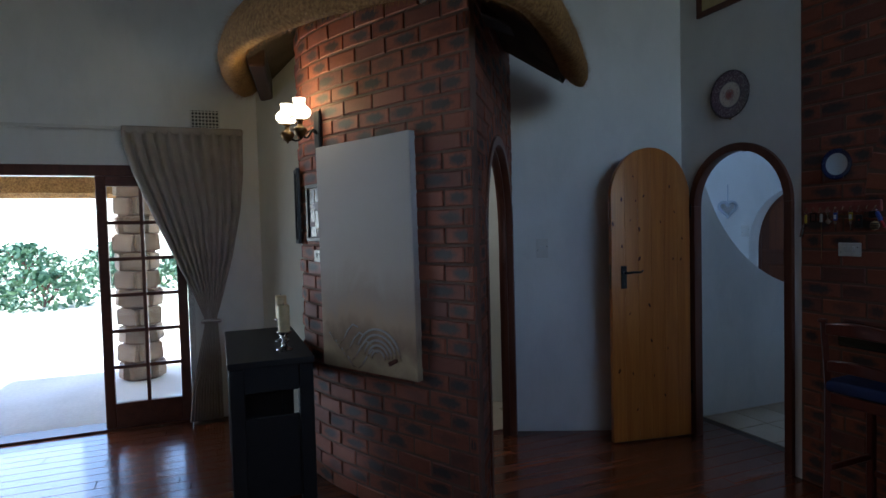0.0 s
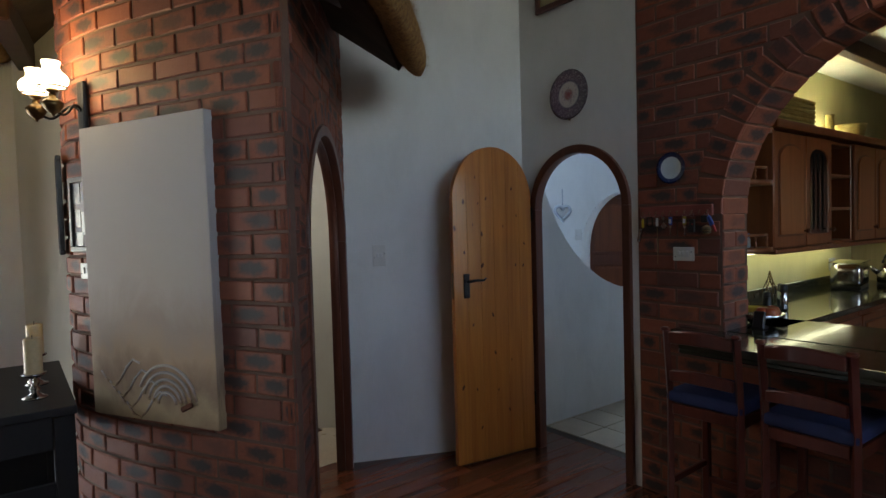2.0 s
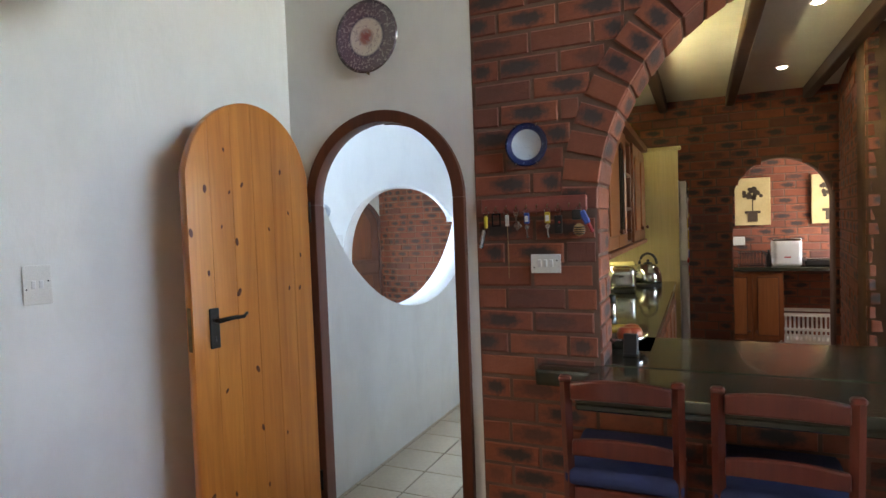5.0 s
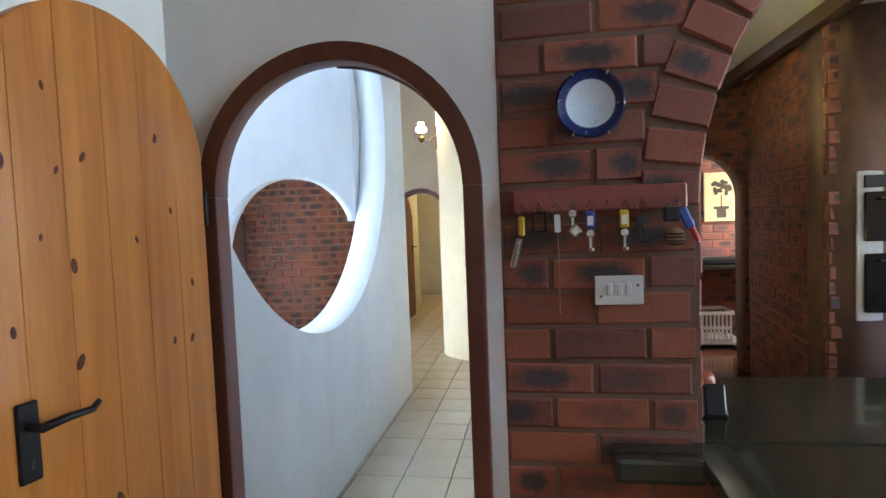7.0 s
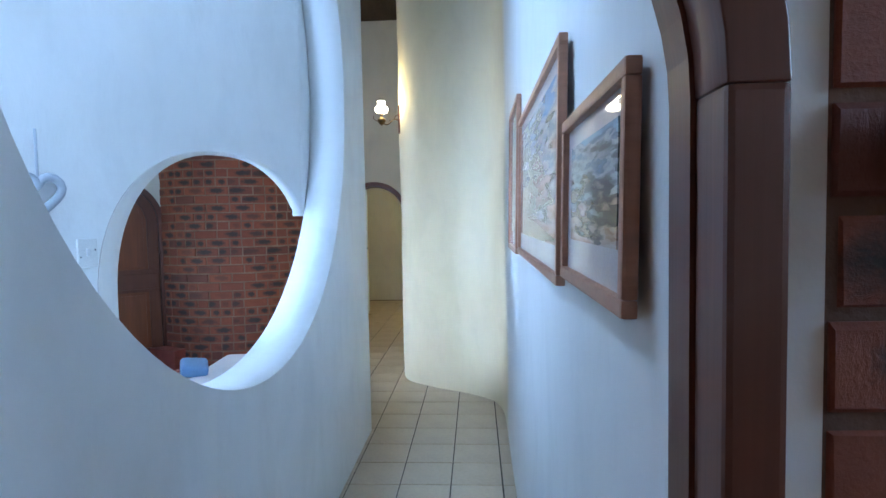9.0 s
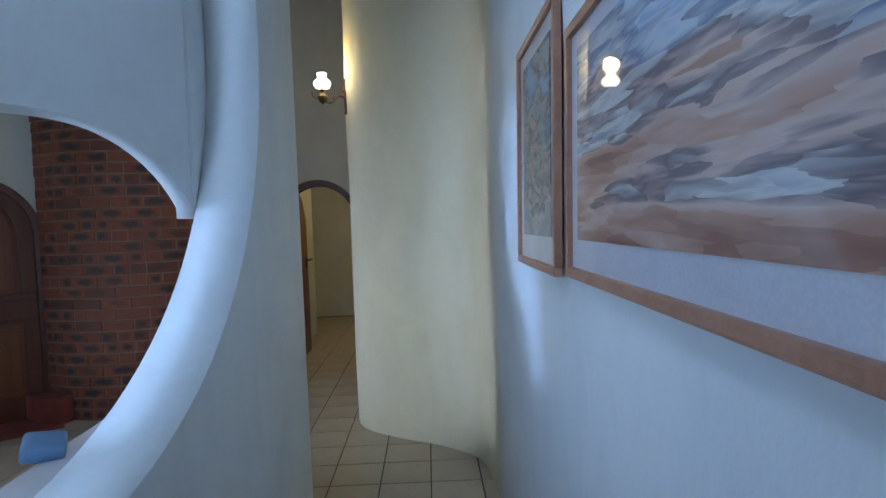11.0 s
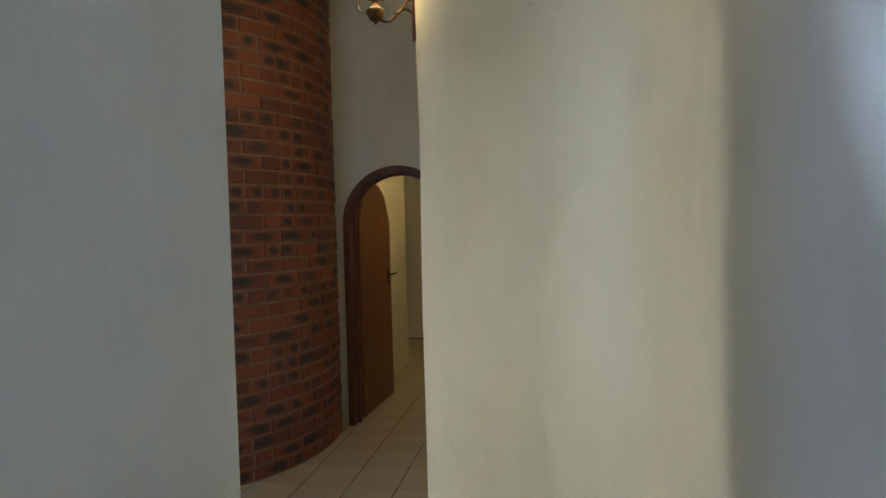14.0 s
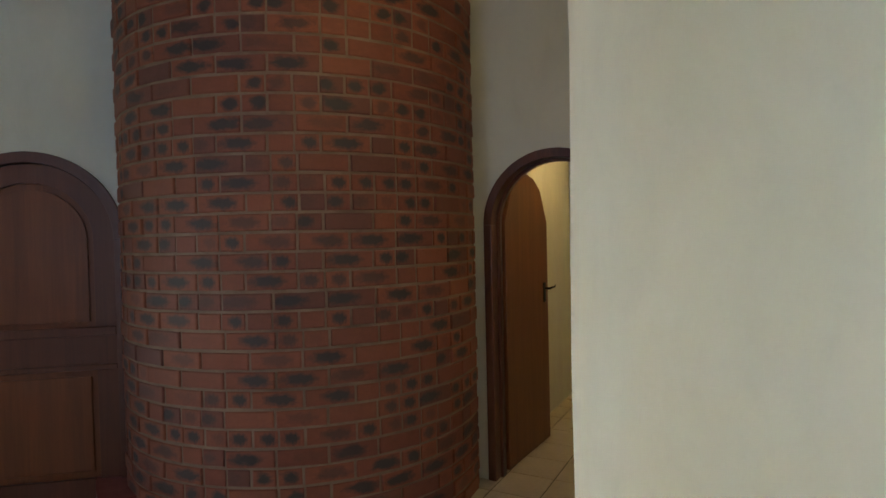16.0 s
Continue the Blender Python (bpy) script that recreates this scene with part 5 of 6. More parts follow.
vent = thing("air_vent", "white perforated air brick in the plaster", "vent", upright((-1.648, -5.985, 2.375), (0, 1)))
part("vent_back", bx((0.20, 0.13, 0.004), (0, 0, 0.003)), M["black"], vent)
for _k in range(5):
    part("vent_bar", bx((0.215, 0.010, 0.010), (0, -0.054 + 0.027 * _k, 0.008), 0.001), M["white_plastic"], vent)
for _k in range(9):
    part("vent_bar", bx((0.010, 0.13, 0.010), (-0.1 + 0.025 * _k, 0, 0.0085), 0.001), M["white_plastic"], vent)

# thatched eave over the round brick room
_ep = smooth_line([(-1.66, -5.60), (-1.0, -5.74), (-0.3, -5.78), (0.35, -5.62), (0.95, -5.28), (1.20, -4.98), (1.10, -4.68), (0.75, -4.30), (0.45, -4.03), (0.18, -3.80)], 0.05)
_er = random.Random(5)
_bm = bmesh.new()
_rings = []
_ne = len(_ep)
for _i, _p in enumerate(_ep):
    _d = (_ep[min(_i + 1, _ne - 1)] - _ep[max(_i - 1, 0)]).normalized()
    _o2 = Vector((_d.y, -_d.x, 0))
    _end = 0.62 + 0.38 * min(1.0, min(_i, _ne - 1 - _i) / 4.0)
    _zc = 2.685 - 0.26 * _i / _ne
    _ring = []
    for _k in range(18):
        _a = 2 * math.pi * _k / 18
        _n2 = 1 + 0.07 * noise.noise(Vector((_p.x * 5 + math.cos(_a), _p.y * 5, math.sin(_a) * 2)))
        _v = (_o2 * (0.10 * math.cos(_a)) + Vector((0, 0, 0.135 * math.sin(_a) - 0.08 * math.cos(_a)))) * _n2 * _end
        _ring.append(_bm.verts.new(_p + Vector((0, 0, _zc)) + _v))
    _rings.append(_ring)
for _a, _b in zip(_rings, _rings[1:]):
    for _k in range(18):
        _bm.faces.new((_a[_k], _b[_k], _b[(_k + 1) % 18], _a[(_k + 1) % 18]))
_bm.faces.new(_rings[0])
_bm.faces.new(_rings[-1][::-1])
bmesh.ops.recalc_face_normals(_bm, faces=_bm.faces)
eave = thing("thatched_eave", "thick golden brown thatched eave over the round brick room", "thatched roof")
part("thatch_roll", _bm, M["thatch"], eave, smooth=True)
# loose straw ends
_vs, _fs = [], []
for _s in range(5200):
    _i = _er.randrange(1, _ne - 1)
    _p = _ep[_i]
    _d = (_ep[_i + 1] - _ep[_i - 1]).normalized()
    _o2 = Vector((_d.y, -_d.x, 0))
    _a = _er.uniform(-2.6, 1.2)
    _end = 0.62 + 0.38 * min(1.0, min(_i, _ne - 1 - _i) / 4.0)
    _c = _p + Vector((0, 0, 2.685 - 0.26 * _i / _ne)) + (_o2 * (0.10 * math.cos(_a)) + Vector((0, 0, 0.135 * math.sin(_a) - 0.08 * math.cos(_a)))) * _end + _d * _er.uniform(-0.03, 0.03)
    _dir = (_o2 * (0.8 * math.cos(_a) + 0.2) + Vector((0, 0, 0.8 * math.sin(_a) - 0.5)) + _d * _er.uniform(-0.5, 0.5)).normalized() * _er.uniform(0.012, 0.045)
    _s2 = _d * 0.0016
    _k = len(_vs)
    _vs += [tuple(_c - _s2), tuple(_c + _s2), tuple(_c + _dir)]
    _fs.append((_k, _k + 1, _k + 2))
_me = bpy.data.meshes.new("straw")
_me.from_pydata(_vs, [], _fs)
_me.materials.append(M["thatch"])
_ob = new("straw", _me)
_ob.parent = eave
tagged(_ob, "loose straw ends", kind="stuff")
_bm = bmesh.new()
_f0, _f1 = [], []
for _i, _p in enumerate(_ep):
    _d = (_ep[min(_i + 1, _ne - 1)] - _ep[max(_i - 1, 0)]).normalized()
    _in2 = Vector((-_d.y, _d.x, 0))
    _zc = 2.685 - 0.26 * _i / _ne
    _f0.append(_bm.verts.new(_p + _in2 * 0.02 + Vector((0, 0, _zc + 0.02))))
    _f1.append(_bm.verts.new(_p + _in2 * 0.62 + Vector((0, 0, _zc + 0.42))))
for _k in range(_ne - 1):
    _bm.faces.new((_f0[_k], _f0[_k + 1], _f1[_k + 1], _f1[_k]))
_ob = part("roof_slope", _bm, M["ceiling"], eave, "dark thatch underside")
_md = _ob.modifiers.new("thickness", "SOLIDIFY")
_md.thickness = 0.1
for _a, _b in (((-1.55, -5.52), (-0.55, -5.66)), ((0.75, -5.0), (0.30, -3.98))):
    _d = Vector((_b[0] - _a[0], _b[1] - _a[1], 0))
    _bm = bx((_d.length, 0.1, 0.16), (0, 0, 0), 0.01)
    _ob = part("eave_timber", _bm, M["beam"], eave, "dark timber under the eave")
    _ob.matrix_world = Matrix.Translation(((_a[0] + _b[0]) / 2, (_a[1] + _b[1]) / 2, 2.60)) @ pose(0, 0, 0, 0, 0, math.degrees(math.atan2(_d.y, _d.x)))


# ---- bar, stools ----
def bar_stool(x, y, turn):
    ob = thing("bar_stool", "dark mahogany bar stool with navy blue cushion at the counter", "stool", pose(x, y, 0, 0, 0, turn), "bar stools")
    for sx in (-0.155, 0.155):
        bm = tube([(sx, -0.02, 0.0), (sx, 0.0, 0.35), (sx, 0.0, 0.70), (sx, -0.03, 1.0)], 0.017, 4)
        part("back_post", bm, M["mahogany"], ob)
        part("post_cap", bx((0.036, 0.032, 0.018), (sx, -0.032, 0.999), 0.006), M["mahogany"], ob)
        part("front_leg", bx((0.034, 0.034, 0.66), (sx, 0.32, 0.33), 0.005), M["mahogany"], ob)
        part("side_rail", bx((0.022, 0.30, 0.05), (sx, 0.16, 0.64), 0.004), M["mahogany"], ob)
        part("side_stretcher", bx((0.02, 0.30, 0.028), (sx, 0.16, 0.30), 0.004), M["mahogany"], ob)
    for z, hgt, amp in ((0.962, 0.052, 0.022), (0.79, 0.046, 0.018)):
        bm = bmesh.new()
        rows = []
        for k in range(15):
            t = k / 14 * 2 - 1
            yy = -0.022 - amp * (1 - t * t) - (0.01 if z > 0.9 else 0)
            up = 0.018 * (1 - t * t)
            rows.append([bm.verts.new((t * 0.14, yy + dy, z + s * hgt / 2 + up * (1 if s > 0 else 0.5))) for dy, s in ((-0.011, -1), (0.011, -1), (0.011, 1), (-0.011, 1))])
        for a, b in zip(rows, rows[1:]):
            for k in range(4):
                bm.faces.new((a[k], b[k], b[(k + 1) % 4], a[(k + 1) % 4]))
        bm.faces.new(rows[0][::-1])
        bm.faces.new(rows[-1])
        bmesh.ops.recalc_face_normals(bm, faces=bm.faces)
        soften(part("back_rail", bm, M["mahogany"], ob, smooth=False), 0.006)
    part("front_rail", bx((0.28, 0.022, 0.05), (0, 0.325, 0.64), 0.004), M["mahogany"], ob)
    part("rear_rail", bx((0.28, 0.022, 0.05), (0, 0.0, 0.64), 0.004), M["mahogany"], ob)
    part("foot_rest", bx((0.28, 0.022, 0.03), (0, 0.32, 0.22), 0.004), M["mahogany"], ob)
    bm = bx((0.335, 0.36, 0.055), (0, 0.165, 0.695), 0.022, seg=3)
    part("cushion", bm, M["blue_cloth"], ob, "navy blue padded seat", smooth=True)
    return ob


bar_stool(1.593, -3.30, 1)
bar_stool(2.003, -3.31, -2)

bar_top = thing("bar_counter", "dark green polished granite bar top on brick", "counter")
part("front_slab", bx((1.90, 0.355, 0.035), (2.40, -3.0755, 0.917), 0.006, seg=2), M["granite"], bar_top)
part("inner_slab", bx((1.64, 0.56, 0.035), (2.30, -2.605, 0.917), 0.004), M["granite"], bar_top)
part("edge_trim", bx((1.90, 0.03, 0.022), (2.40, -3.238, 0.8885), 0.005), M["granite"], bar_top, "granite edge band")
_wt = thing("worktop", "dark green polished granite kitchen worktop", "counter")
part("slab", bx((0.57, 2.71, 0.035), (1.345, -1.27, 0.917), 0.005), M["granite"], _wt)
part("splashback", bx((0.02, 2.4, 0.07), (1.071, -1.15, 0.97), 0.003), M["granite"], _wt)
_st = thing("bar_corbel", "grey stone block under the bar end", "corbel", pose(1.36, -2.96, 0.905))
part("block", bx((0.20, 0.10, 0.06), (0, 0, 0), 0.012, seg=2), M["granite"], _st)


# ---- kitchen cabinets ----
def panel_door(top, m, w, h, arched=True, glazed=False, knob=1):
    d = part("cabinet_door", placed_slab(slab_mesh("d", [rect(0, 0, w, h)] + ([arch_loop(0.055, w - 0.055, 0.07, h - 0.14, 14, 0.07)] if glazed else []), 0.02), m), M["cab_wood"], top)
    soften(d, 0.003, 1)
    if not glazed:
        bm = slab_mesh("p", [arch_loop(0.06, w - 0.06, 0.075, h - 0.15, 14, 0.075) if arched else rect(0.05, 0.05, w - 0.05, h - 0.05)], 0.012)
        bmesh.ops.translate(bm, vec=(0, 0, 0.010), verts=bm.verts)
        soften(part("raised_panel", placed_slab(bm, m), M["cab_panel"], d, "lighter raised panel"), 0.008)
        bm = slab_mesh("g", [arch_loop(0.048, w - 0.048, 0.063, h - 0.15, 14, 0.087) if arched else rect(0.04, 0.04, w - 0.04, h - 0.04)], 0.003)
        bmesh.ops.translate(bm, vec=(0, 0, 0.002), verts=bm.verts)
        part("panel_bead", placed_slab(bm, m), M["frame_wood"], d, "dark bead round the panel")
    else:
        bm = slab_mesh("p", [arch_loop(0.055, w - 0.055, 0.07, h - 0.14, 14, 0.07)], 0.004)
        bmesh.ops.translate(bm, vec=(0, 0, -0.008), verts=bm.verts)
        part("glass_pane", placed_slab(bm, m), M["dark_glass"], d, "dark leaded glass")
        for k in (1, 2, 3):
            bm = bx((0.004, h - 0.2, 0.006), (0.055 + (w - 0.11) * k / 4, h / 2, -0.004))
            part("lead_bar", placed_slab(bm, m), M["iron"], d)
    bm = turned([(0.006, 0), (0.006, 0.014), (0.014, 0.018), (0.015, 0.026), (0.008, 0.031)], 14, (w - 0.03 if knob > 0 else 0.03, 0.09 if h > 0.62 else h - 0.08, 0))
    part("knob", placed_slab(bm, m), M["frame_wood"], d, "dark wooden knob", smooth=True)


M["dark_glass"] = surface("dark_cabinet_glass", (0.02, 0.018, 0.016), rough=0.06, fine=200, relief=0.0)
for _y0, _y1, _kind in ((-2.18, -1.74, "door"), (-1.74, -1.34, "glass"), (-1.34, -0.94, "open"), (-0.94, -0.52, "door"), (-0.52, -0.10, "door")):
    cab = thing("wall_cabinet", {"door": "honey oak wall cabinet with arched raised panel door", "glass": "honey oak wall cabinet with dark leaded glass door",
                                 "open": "honey oak wall cabinet with open wine shelves"}[_kind], "cabinet", group="wall cabinets")
    _w = _y1 - _y0
    if _kind == "open":
        for _z in (1.31, 1.53, 1.75, 1.965):
            part("shelf", bx((0.33, _w, 0.02), (1.225, (_y0 + _y1) / 2, _z), 0.003), M["cab_wood"], cab)
        for _y in (_y0 + 0.009, _y1 - 0.009):
            part("side", bx((0.33, 0.018, 0.67), (1.225, _y, 1.64), 0.002), M["cab_wood"], cab)
        part("back", bx((0.01, _w, 0.67), (1.066, (_y0 + _y1) / 2, 1.64)), M["cab_wood"], cab)
    else:
        part("body", bx((0.325, _w - 0.004, 0.68), (1.222, (_y0 + _y1) / 2, 1.64), 0.003), M["cab_wood"], cab)
        panel_door(cab, upright((1.4065, _y0 + 0.004, 1.305), (0, 1)), _w - 0.008, 0.67, True, _kind == "glass")
# open end unit with curved shelves and little gallery rails
endu = thing("corner_shelf_unit", "open honey oak end shelf with curved shelves and gallery rails", "shelf")
for _z, _rail in ((1.30, True), (1.68, True), (1.975, False)):
    _lp = [(1.062, -2.18), (1.062, -2.57)] + [(1.062 + 0.345 * math.sin(radians(a)), -2.23 - 0.345 * math.cos(radians(a))) for a in range(0, 91, 9)] + [(1.405, -2.18)]
    _bm = slab_mesh("s", [_lp], 0.03)
    bmesh.ops.translate(_bm, vec=(0, 0, _z + 0.015), verts=_bm.verts)
    bmesh.ops.recalc_face_normals(_bm, faces=_bm.faces)
    part("shelf", _bm, M["cab_wood"], endu)
    if _rail:
        _arc = [(1.062 + 0.325 * math.sin(radians(a)), -2.23 - 0.325 * math.cos(radians(a))) for a in range(0, 91, 9)]
        part("gallery_rail", tube([(x, y, _z + 0.085) for x, y in _arc], 0.008, 6), M["cab_wood"], endu, smooth=True)
        for x, y in _arc[::2]:
            part("spindle", turned([(0.006, 0), (0.009, 0.02), (0.005, 0.035), (0.009, 0.05), (0.006, 0.07)], 8, (x, y, _z + 0.014)), M["cab_wood"], endu)
part("side_panel", bx((0.345, 0.012, 0.68), (1.235, -2.186, 1.64), 0.002), M["cab_wood"], endu)
cor = thing("cabinet_cornice", "honey oak moulded cornice along the wall cabinets", "moulding")
part("upper_strip", bx((0.375, 2.12, 0.05), (1.2475, -1.14, 2.015), 0.015, seg=2), M["cab_wood"], cor)
part("lower_strip", bx((0.36, 2.10, 0.03), (1.24, -1.13, 1.285), 0.006), M["cab_wood"], cor)
_tb = thing("under_cabinet_light", "slim lit tube light under the wall cabinets", "lamp")
part("tube", bx((0.05, 1.7, 0.018), (1.16, -1.15, 1.262), 0.004), M["tube"], _tb)
_tb = thing("cabinet_top_light", "slim lit tube light on top of the wall cabinets", "lamp")
part("tube", bx((0.04, 1.6, 0.02), (1.09, -1.3, 2.09), 0.004), M["uplight"], _tb)
part("clip", bx((0.05, 0.05, 0.04), (1.09, -1.3, 2.06), 0.004), M["white_plastic"], _tb)
for _k in range(5):
    _y0 = -2.45 + 0.49 * _k
    cab = thing("base_cabinet", "honey oak base cabinet under the worktop", "cabinet", group="base cabinets")
    part("body", bx((0.54, 0.486, 0.80), (1.325, _y0 + 0.245, 0.495), 0.003), M["cab_wood"], cab)
    panel_door(cab, upright((1.6165, _y0 + 0.006, 0.12), (0, 1)), 0.474, 0.74, False, False)

# jars on the end shelf
for _x, _y in ((1.27, -2.40), (1.32, -2.33), (1.20, -2.42)):
    jar = thing("spice_jar", "small glass spice jar with dark lid on shelf", "jar", pose(_x, _y, 1.3155), "spice jars")
    part("glass_body", turned([(0.02, 0), (0.024, 0.005), (0.024, 0.05), (0.016, 0.06)], 14), M["jar_glass"], jar, smooth=True)
    part("lid", turned([(0.02, 0.058), (0.021, 0.062), (0.021, 0.078), (0.018, 0.08)], 14), M["blue_tag"], jar, "dark blue lid", smooth=True)

# things on the worktop
Z = 0.935
toaster = thing("toaster", "rounded polished steel toaster on the worktop", "toaster", pose(1.27, -0.60, Z, 0, 0, 8))
part("body", bx((0.20, 0.33, 0.175), (0, 0, 0.10), 0.06, seg=4), M["steel"], toaster, smooth=True)
part("base", bx((0.19, 0.31, 0.025), (0, 0, 0.0135), 0.006), M["black"], toaster, "black plastic base")
for _x in (-0.035, 0.035):
    part("slot", bx((0.03, 0.24, 0.004), (_x, 0, 0.188), 0.001), M["black"], toaster)
part("lever", bx((0.03, 0.02, 0.016), (0, -0.172, 0.12), 0.004), M["black"], toaster)
tray = thing("toast_rack", "flat wire rack lying on the toaster", "rack", pose(1.27, -0.60, Z + 0.20, 0, 0, 8))
for _k in range(9):
    part("wire", tube([(-0.10, -0.16 + 0.04 * _k, 0), (0.10, -0.16 + 0.04 * _k, 0)], 0.003, 5), M["yellow_wire"], tray)
for _x in (-0.1, 0.1):
    part("rim", tube([(_x, -0.17, 0), (_x, 0.17, 0)], 0.004, 5), M["silver"], tray)
kettle = thing("kettle", "polished steel stove-top style kettle with black handle", "kettle", pose(1.43, -0.20, Z))
part("body", turned([(0.085, 0), (0.098, 0.006), (0.104, 0.04), (0.10, 0.09), (0.08, 0.14), (0.05, 0.165), (0.03, 0.172)], 28), M["steel"], kettle, smooth=True)
part("lid", turned([(0.036, 0.168), (0.03, 0.178), (0.008, 0.184), (0.012, 0.198), (0.004, 0.204)], 18), M["black"], kettle, "black knobbed lid", smooth=True)
part("spout", tube([(-0.07, -0.03, 0.08), (-0.115, -0.05, 0.12), (-0.13, -0.058, 0.145)], [0.022, 0.016, 0.012], 12), M["steel"], kettle, smooth=True)
part("handle", tube([(0.065 * math.cos(radians(a)), 0.0, 0.165 + 0.085 * math.sin(radians(a))) for a in range(0, 181, 15)], 0.010, 8), M["black"], kettle, "black arched handle", smooth=True)
part("base_ring", turned([(0.1, -0.0), (0.102, 0.004), (0.102, 0.014), (0.1, 0.016)], 28), M["black"], kettle)
bowl = thing("fruit_bowl", "steel bowl of fruit on the counter corner", "bowl", pose(1.50, -2.56, Z))
part("bowl", turned([(0.05, 0), (0.055, 0.004), (0.10, 0.035), (0.115, 0.055), (0.112, 0.055), (0.095, 0.036), (0.002, 0.012)], 28), M["steel"], bowl, smooth=True)
M["banana"] = surface("yellow_banana", (0.62, 0.42, 0.05), (0.45, 0.28, 0.04), rough=0.45, scale=20)
M["apple"] = surface("red_apple", (0.42, 0.05, 0.03), (0.5, 0.2, 0.05), rough=0.3, scale=14)
for _k in range(3):
    fr = thing("banana", "ripe yellow banana in the bowl", "fruit", pose(1.45 + 0.02 * _k, -2.55 + 0.012 * _k, Z + 0.055, 0, 0, 20 + 14 * _k), "fruit")
    part("skin", tube([(-0.08, 0.03, 0.0), (-0.045, 0.005, 0.012), (0.0, -0.004, 0.016), (0.045, 0.005, 0.012), (0.08, 0.03, 0.0)], [0.006, 0.015, 0.018, 0.015, 0.006], 8), M["banana"], fr, smooth=True)
for _x, _y in ((1.545, -2.53), (1.56, -2.59), (1.53, -2.60)):
    fr = thing("apple", "red and yellow apple in the bowl", "fruit", pose(_x, _y, Z + 0.03), "fruit")
    part("flesh", turned([(0.006, 0.004), (0.02, 0.0), (0.034, 0.015), (0.037, 0.035), (0.028, 0.056), (0.010, 0.062), (0.003, 0.056)], 16), M["apple"], fr, smooth=True)
phone = thing("phone_stand", "small black device propped on the counter", "phone", pose(1.56, -2.71, Z))
part("body", bx((0.055, 0.02, 0.085), (0, 0, 0.043), 0.005, (-14, 0, 0)), M["black"], phone)
part("foot", bx((0.06, 0.06, 0.012), (0, 0.01, 0.006), 0.003), M["black"], phone)
for _x, _y, _h, _mt in ((1.40, -2.05, 0.155, "steel"), (1.36, -1.98, 0.15, "steel"), (1.33, -2.10, 0.11, "black")):
    mill = thing("pepper_mill", "slim steel and black pepper mill on worktop", "mill", pose(_x, _y, Z), "pepper mills")
    part("barrel", turned([(0.022, 0), (0.024, 0.004), (0.023, _h * 0.7), (0.020, _h * 0.72)], 16), M[_mt], mill, smooth=True)
    part("cap", turned([(0.021, _h * 0.72), (0.023, _h * 0.76), (0.022, _h * 0.95), (0.014, _h)], 16), M["black"], mill, "black cap", smooth=True)
orn = thing("wire_ornament", "small brass wire tower ornament against the wall", "ornament", pose(1.13, -1.60, Z))
for _a in range(6):
    _q = radians(60 * _a)
    part("wire", tube([(0.035 * math.cos(_q), 0.035 * math.sin(_q), 0.0), (0.045 * math.cos(_q + 0.4), 0.045 * math.sin(_q + 0.4), 0.06), (0.02 * math.cos(_q + 0.8), 0.02 * math.sin(_q + 0.8), 0.12), (0, 0, 0.19)], 0.004, 6), M["brass"], orn, smooth=True)
for _y in (-0.32, -2.0):
    sock = thing("wall_socket", "white wall socket with a black plug", "socket", upright((1.052, _y, 1.09), (0, 1)), "wall sockets")
    part("plate", bx((0.12, 0.10, 0.01), (0, 0, 0.005), 0.004), M["white_plastic"], sock)
    part("plug", bx((0.045, 0.045, 0.05), (0.015, -0.01, 0.034), 0.008), M["black"], sock, "black plug")

# baskets on the cabinets
bask = thing("wicker_box", "long yellow wicker box on the wall cabinets", "basket", pose(1.24, -1.95, 2.042))
M["wicker"] = surface("yellow_wicker", (0.50, 0.40, 0.13), (0.30, 0.22, 0.07), rough=0.8, scale=40, fine=120, relief=0.6, depth=0.01, stretch=(1, 1, 6))
for _k in range(6):
    part("woven_band", bx((0.27, 0.9, 0.026), (0, 0, 0.015 + 0.029 * _k), 0.008), M["wicker"], bask)
bj = thing("blue_jar", "dark blue jar on the cabinet end", "jar", pose(1.25, -2.46, 1.992))
part("jar_body", turned([(0.05, 0), (0.065, 0.01), (0.07, 0.08), (0.055, 0.14), (0.04, 0.15)], 20), M["blue_tag"], bj, smooth=True)
bk = thing("round_basket", "round straw basket on the wall cabinets", "basket", pose(1.24, -0.55, 2.042))
part("basket_side", turned([(0.08, 0), (0.10, 0.02), (0.12, 0.10), (0.125, 0.12), (0.118, 0.12), (0.09, 0.02), (0.002, 0.012)], 24), M["wicker"], bk, smooth=True)
vs = thing("tall_jar", "slim straw-coloured jar on the wall cabinets", "jar", pose(1.26, -0.95, 2.042))
part("jar_body", turned([(0.03, 0), (0.032, 0.01), (0.026, 0.14), (0.03, 0.16)], 16), M["wicker"], vs, smooth=True)

# fridge with its pale side panel
fp = thing("fridge_housing", "tall pale wood housing panel beside the fridge", "cupboard")
part("panel", bx((0.60, 0.025, 2.02), (1.355, 0.112, 1.01), 0.002), M["pale_wood"], fp)
part("top_moulding", bx((0.64, 0.05, 0.03), (1.36, 0.11, 2.03), 0.006), M["pale_wood"], fp)
fridge = thing("fridge", "white fridge covered in magnets and notes", "fridge")
part("body", bx((0.60, 0.62, 1.76), (1.36, 0.45, 0.89), 0.012, seg=2), M["white_enamel"], fridge)
for _z, _h in ((0.55, 1.02), (1.43, 0.66)):
    part("fridge_door", bx((0.05, 0.61, _h), (1.688, 0.45, _z), 0.012, seg=2), M["white_enamel"], fridge)
_fr = random.Random(3)
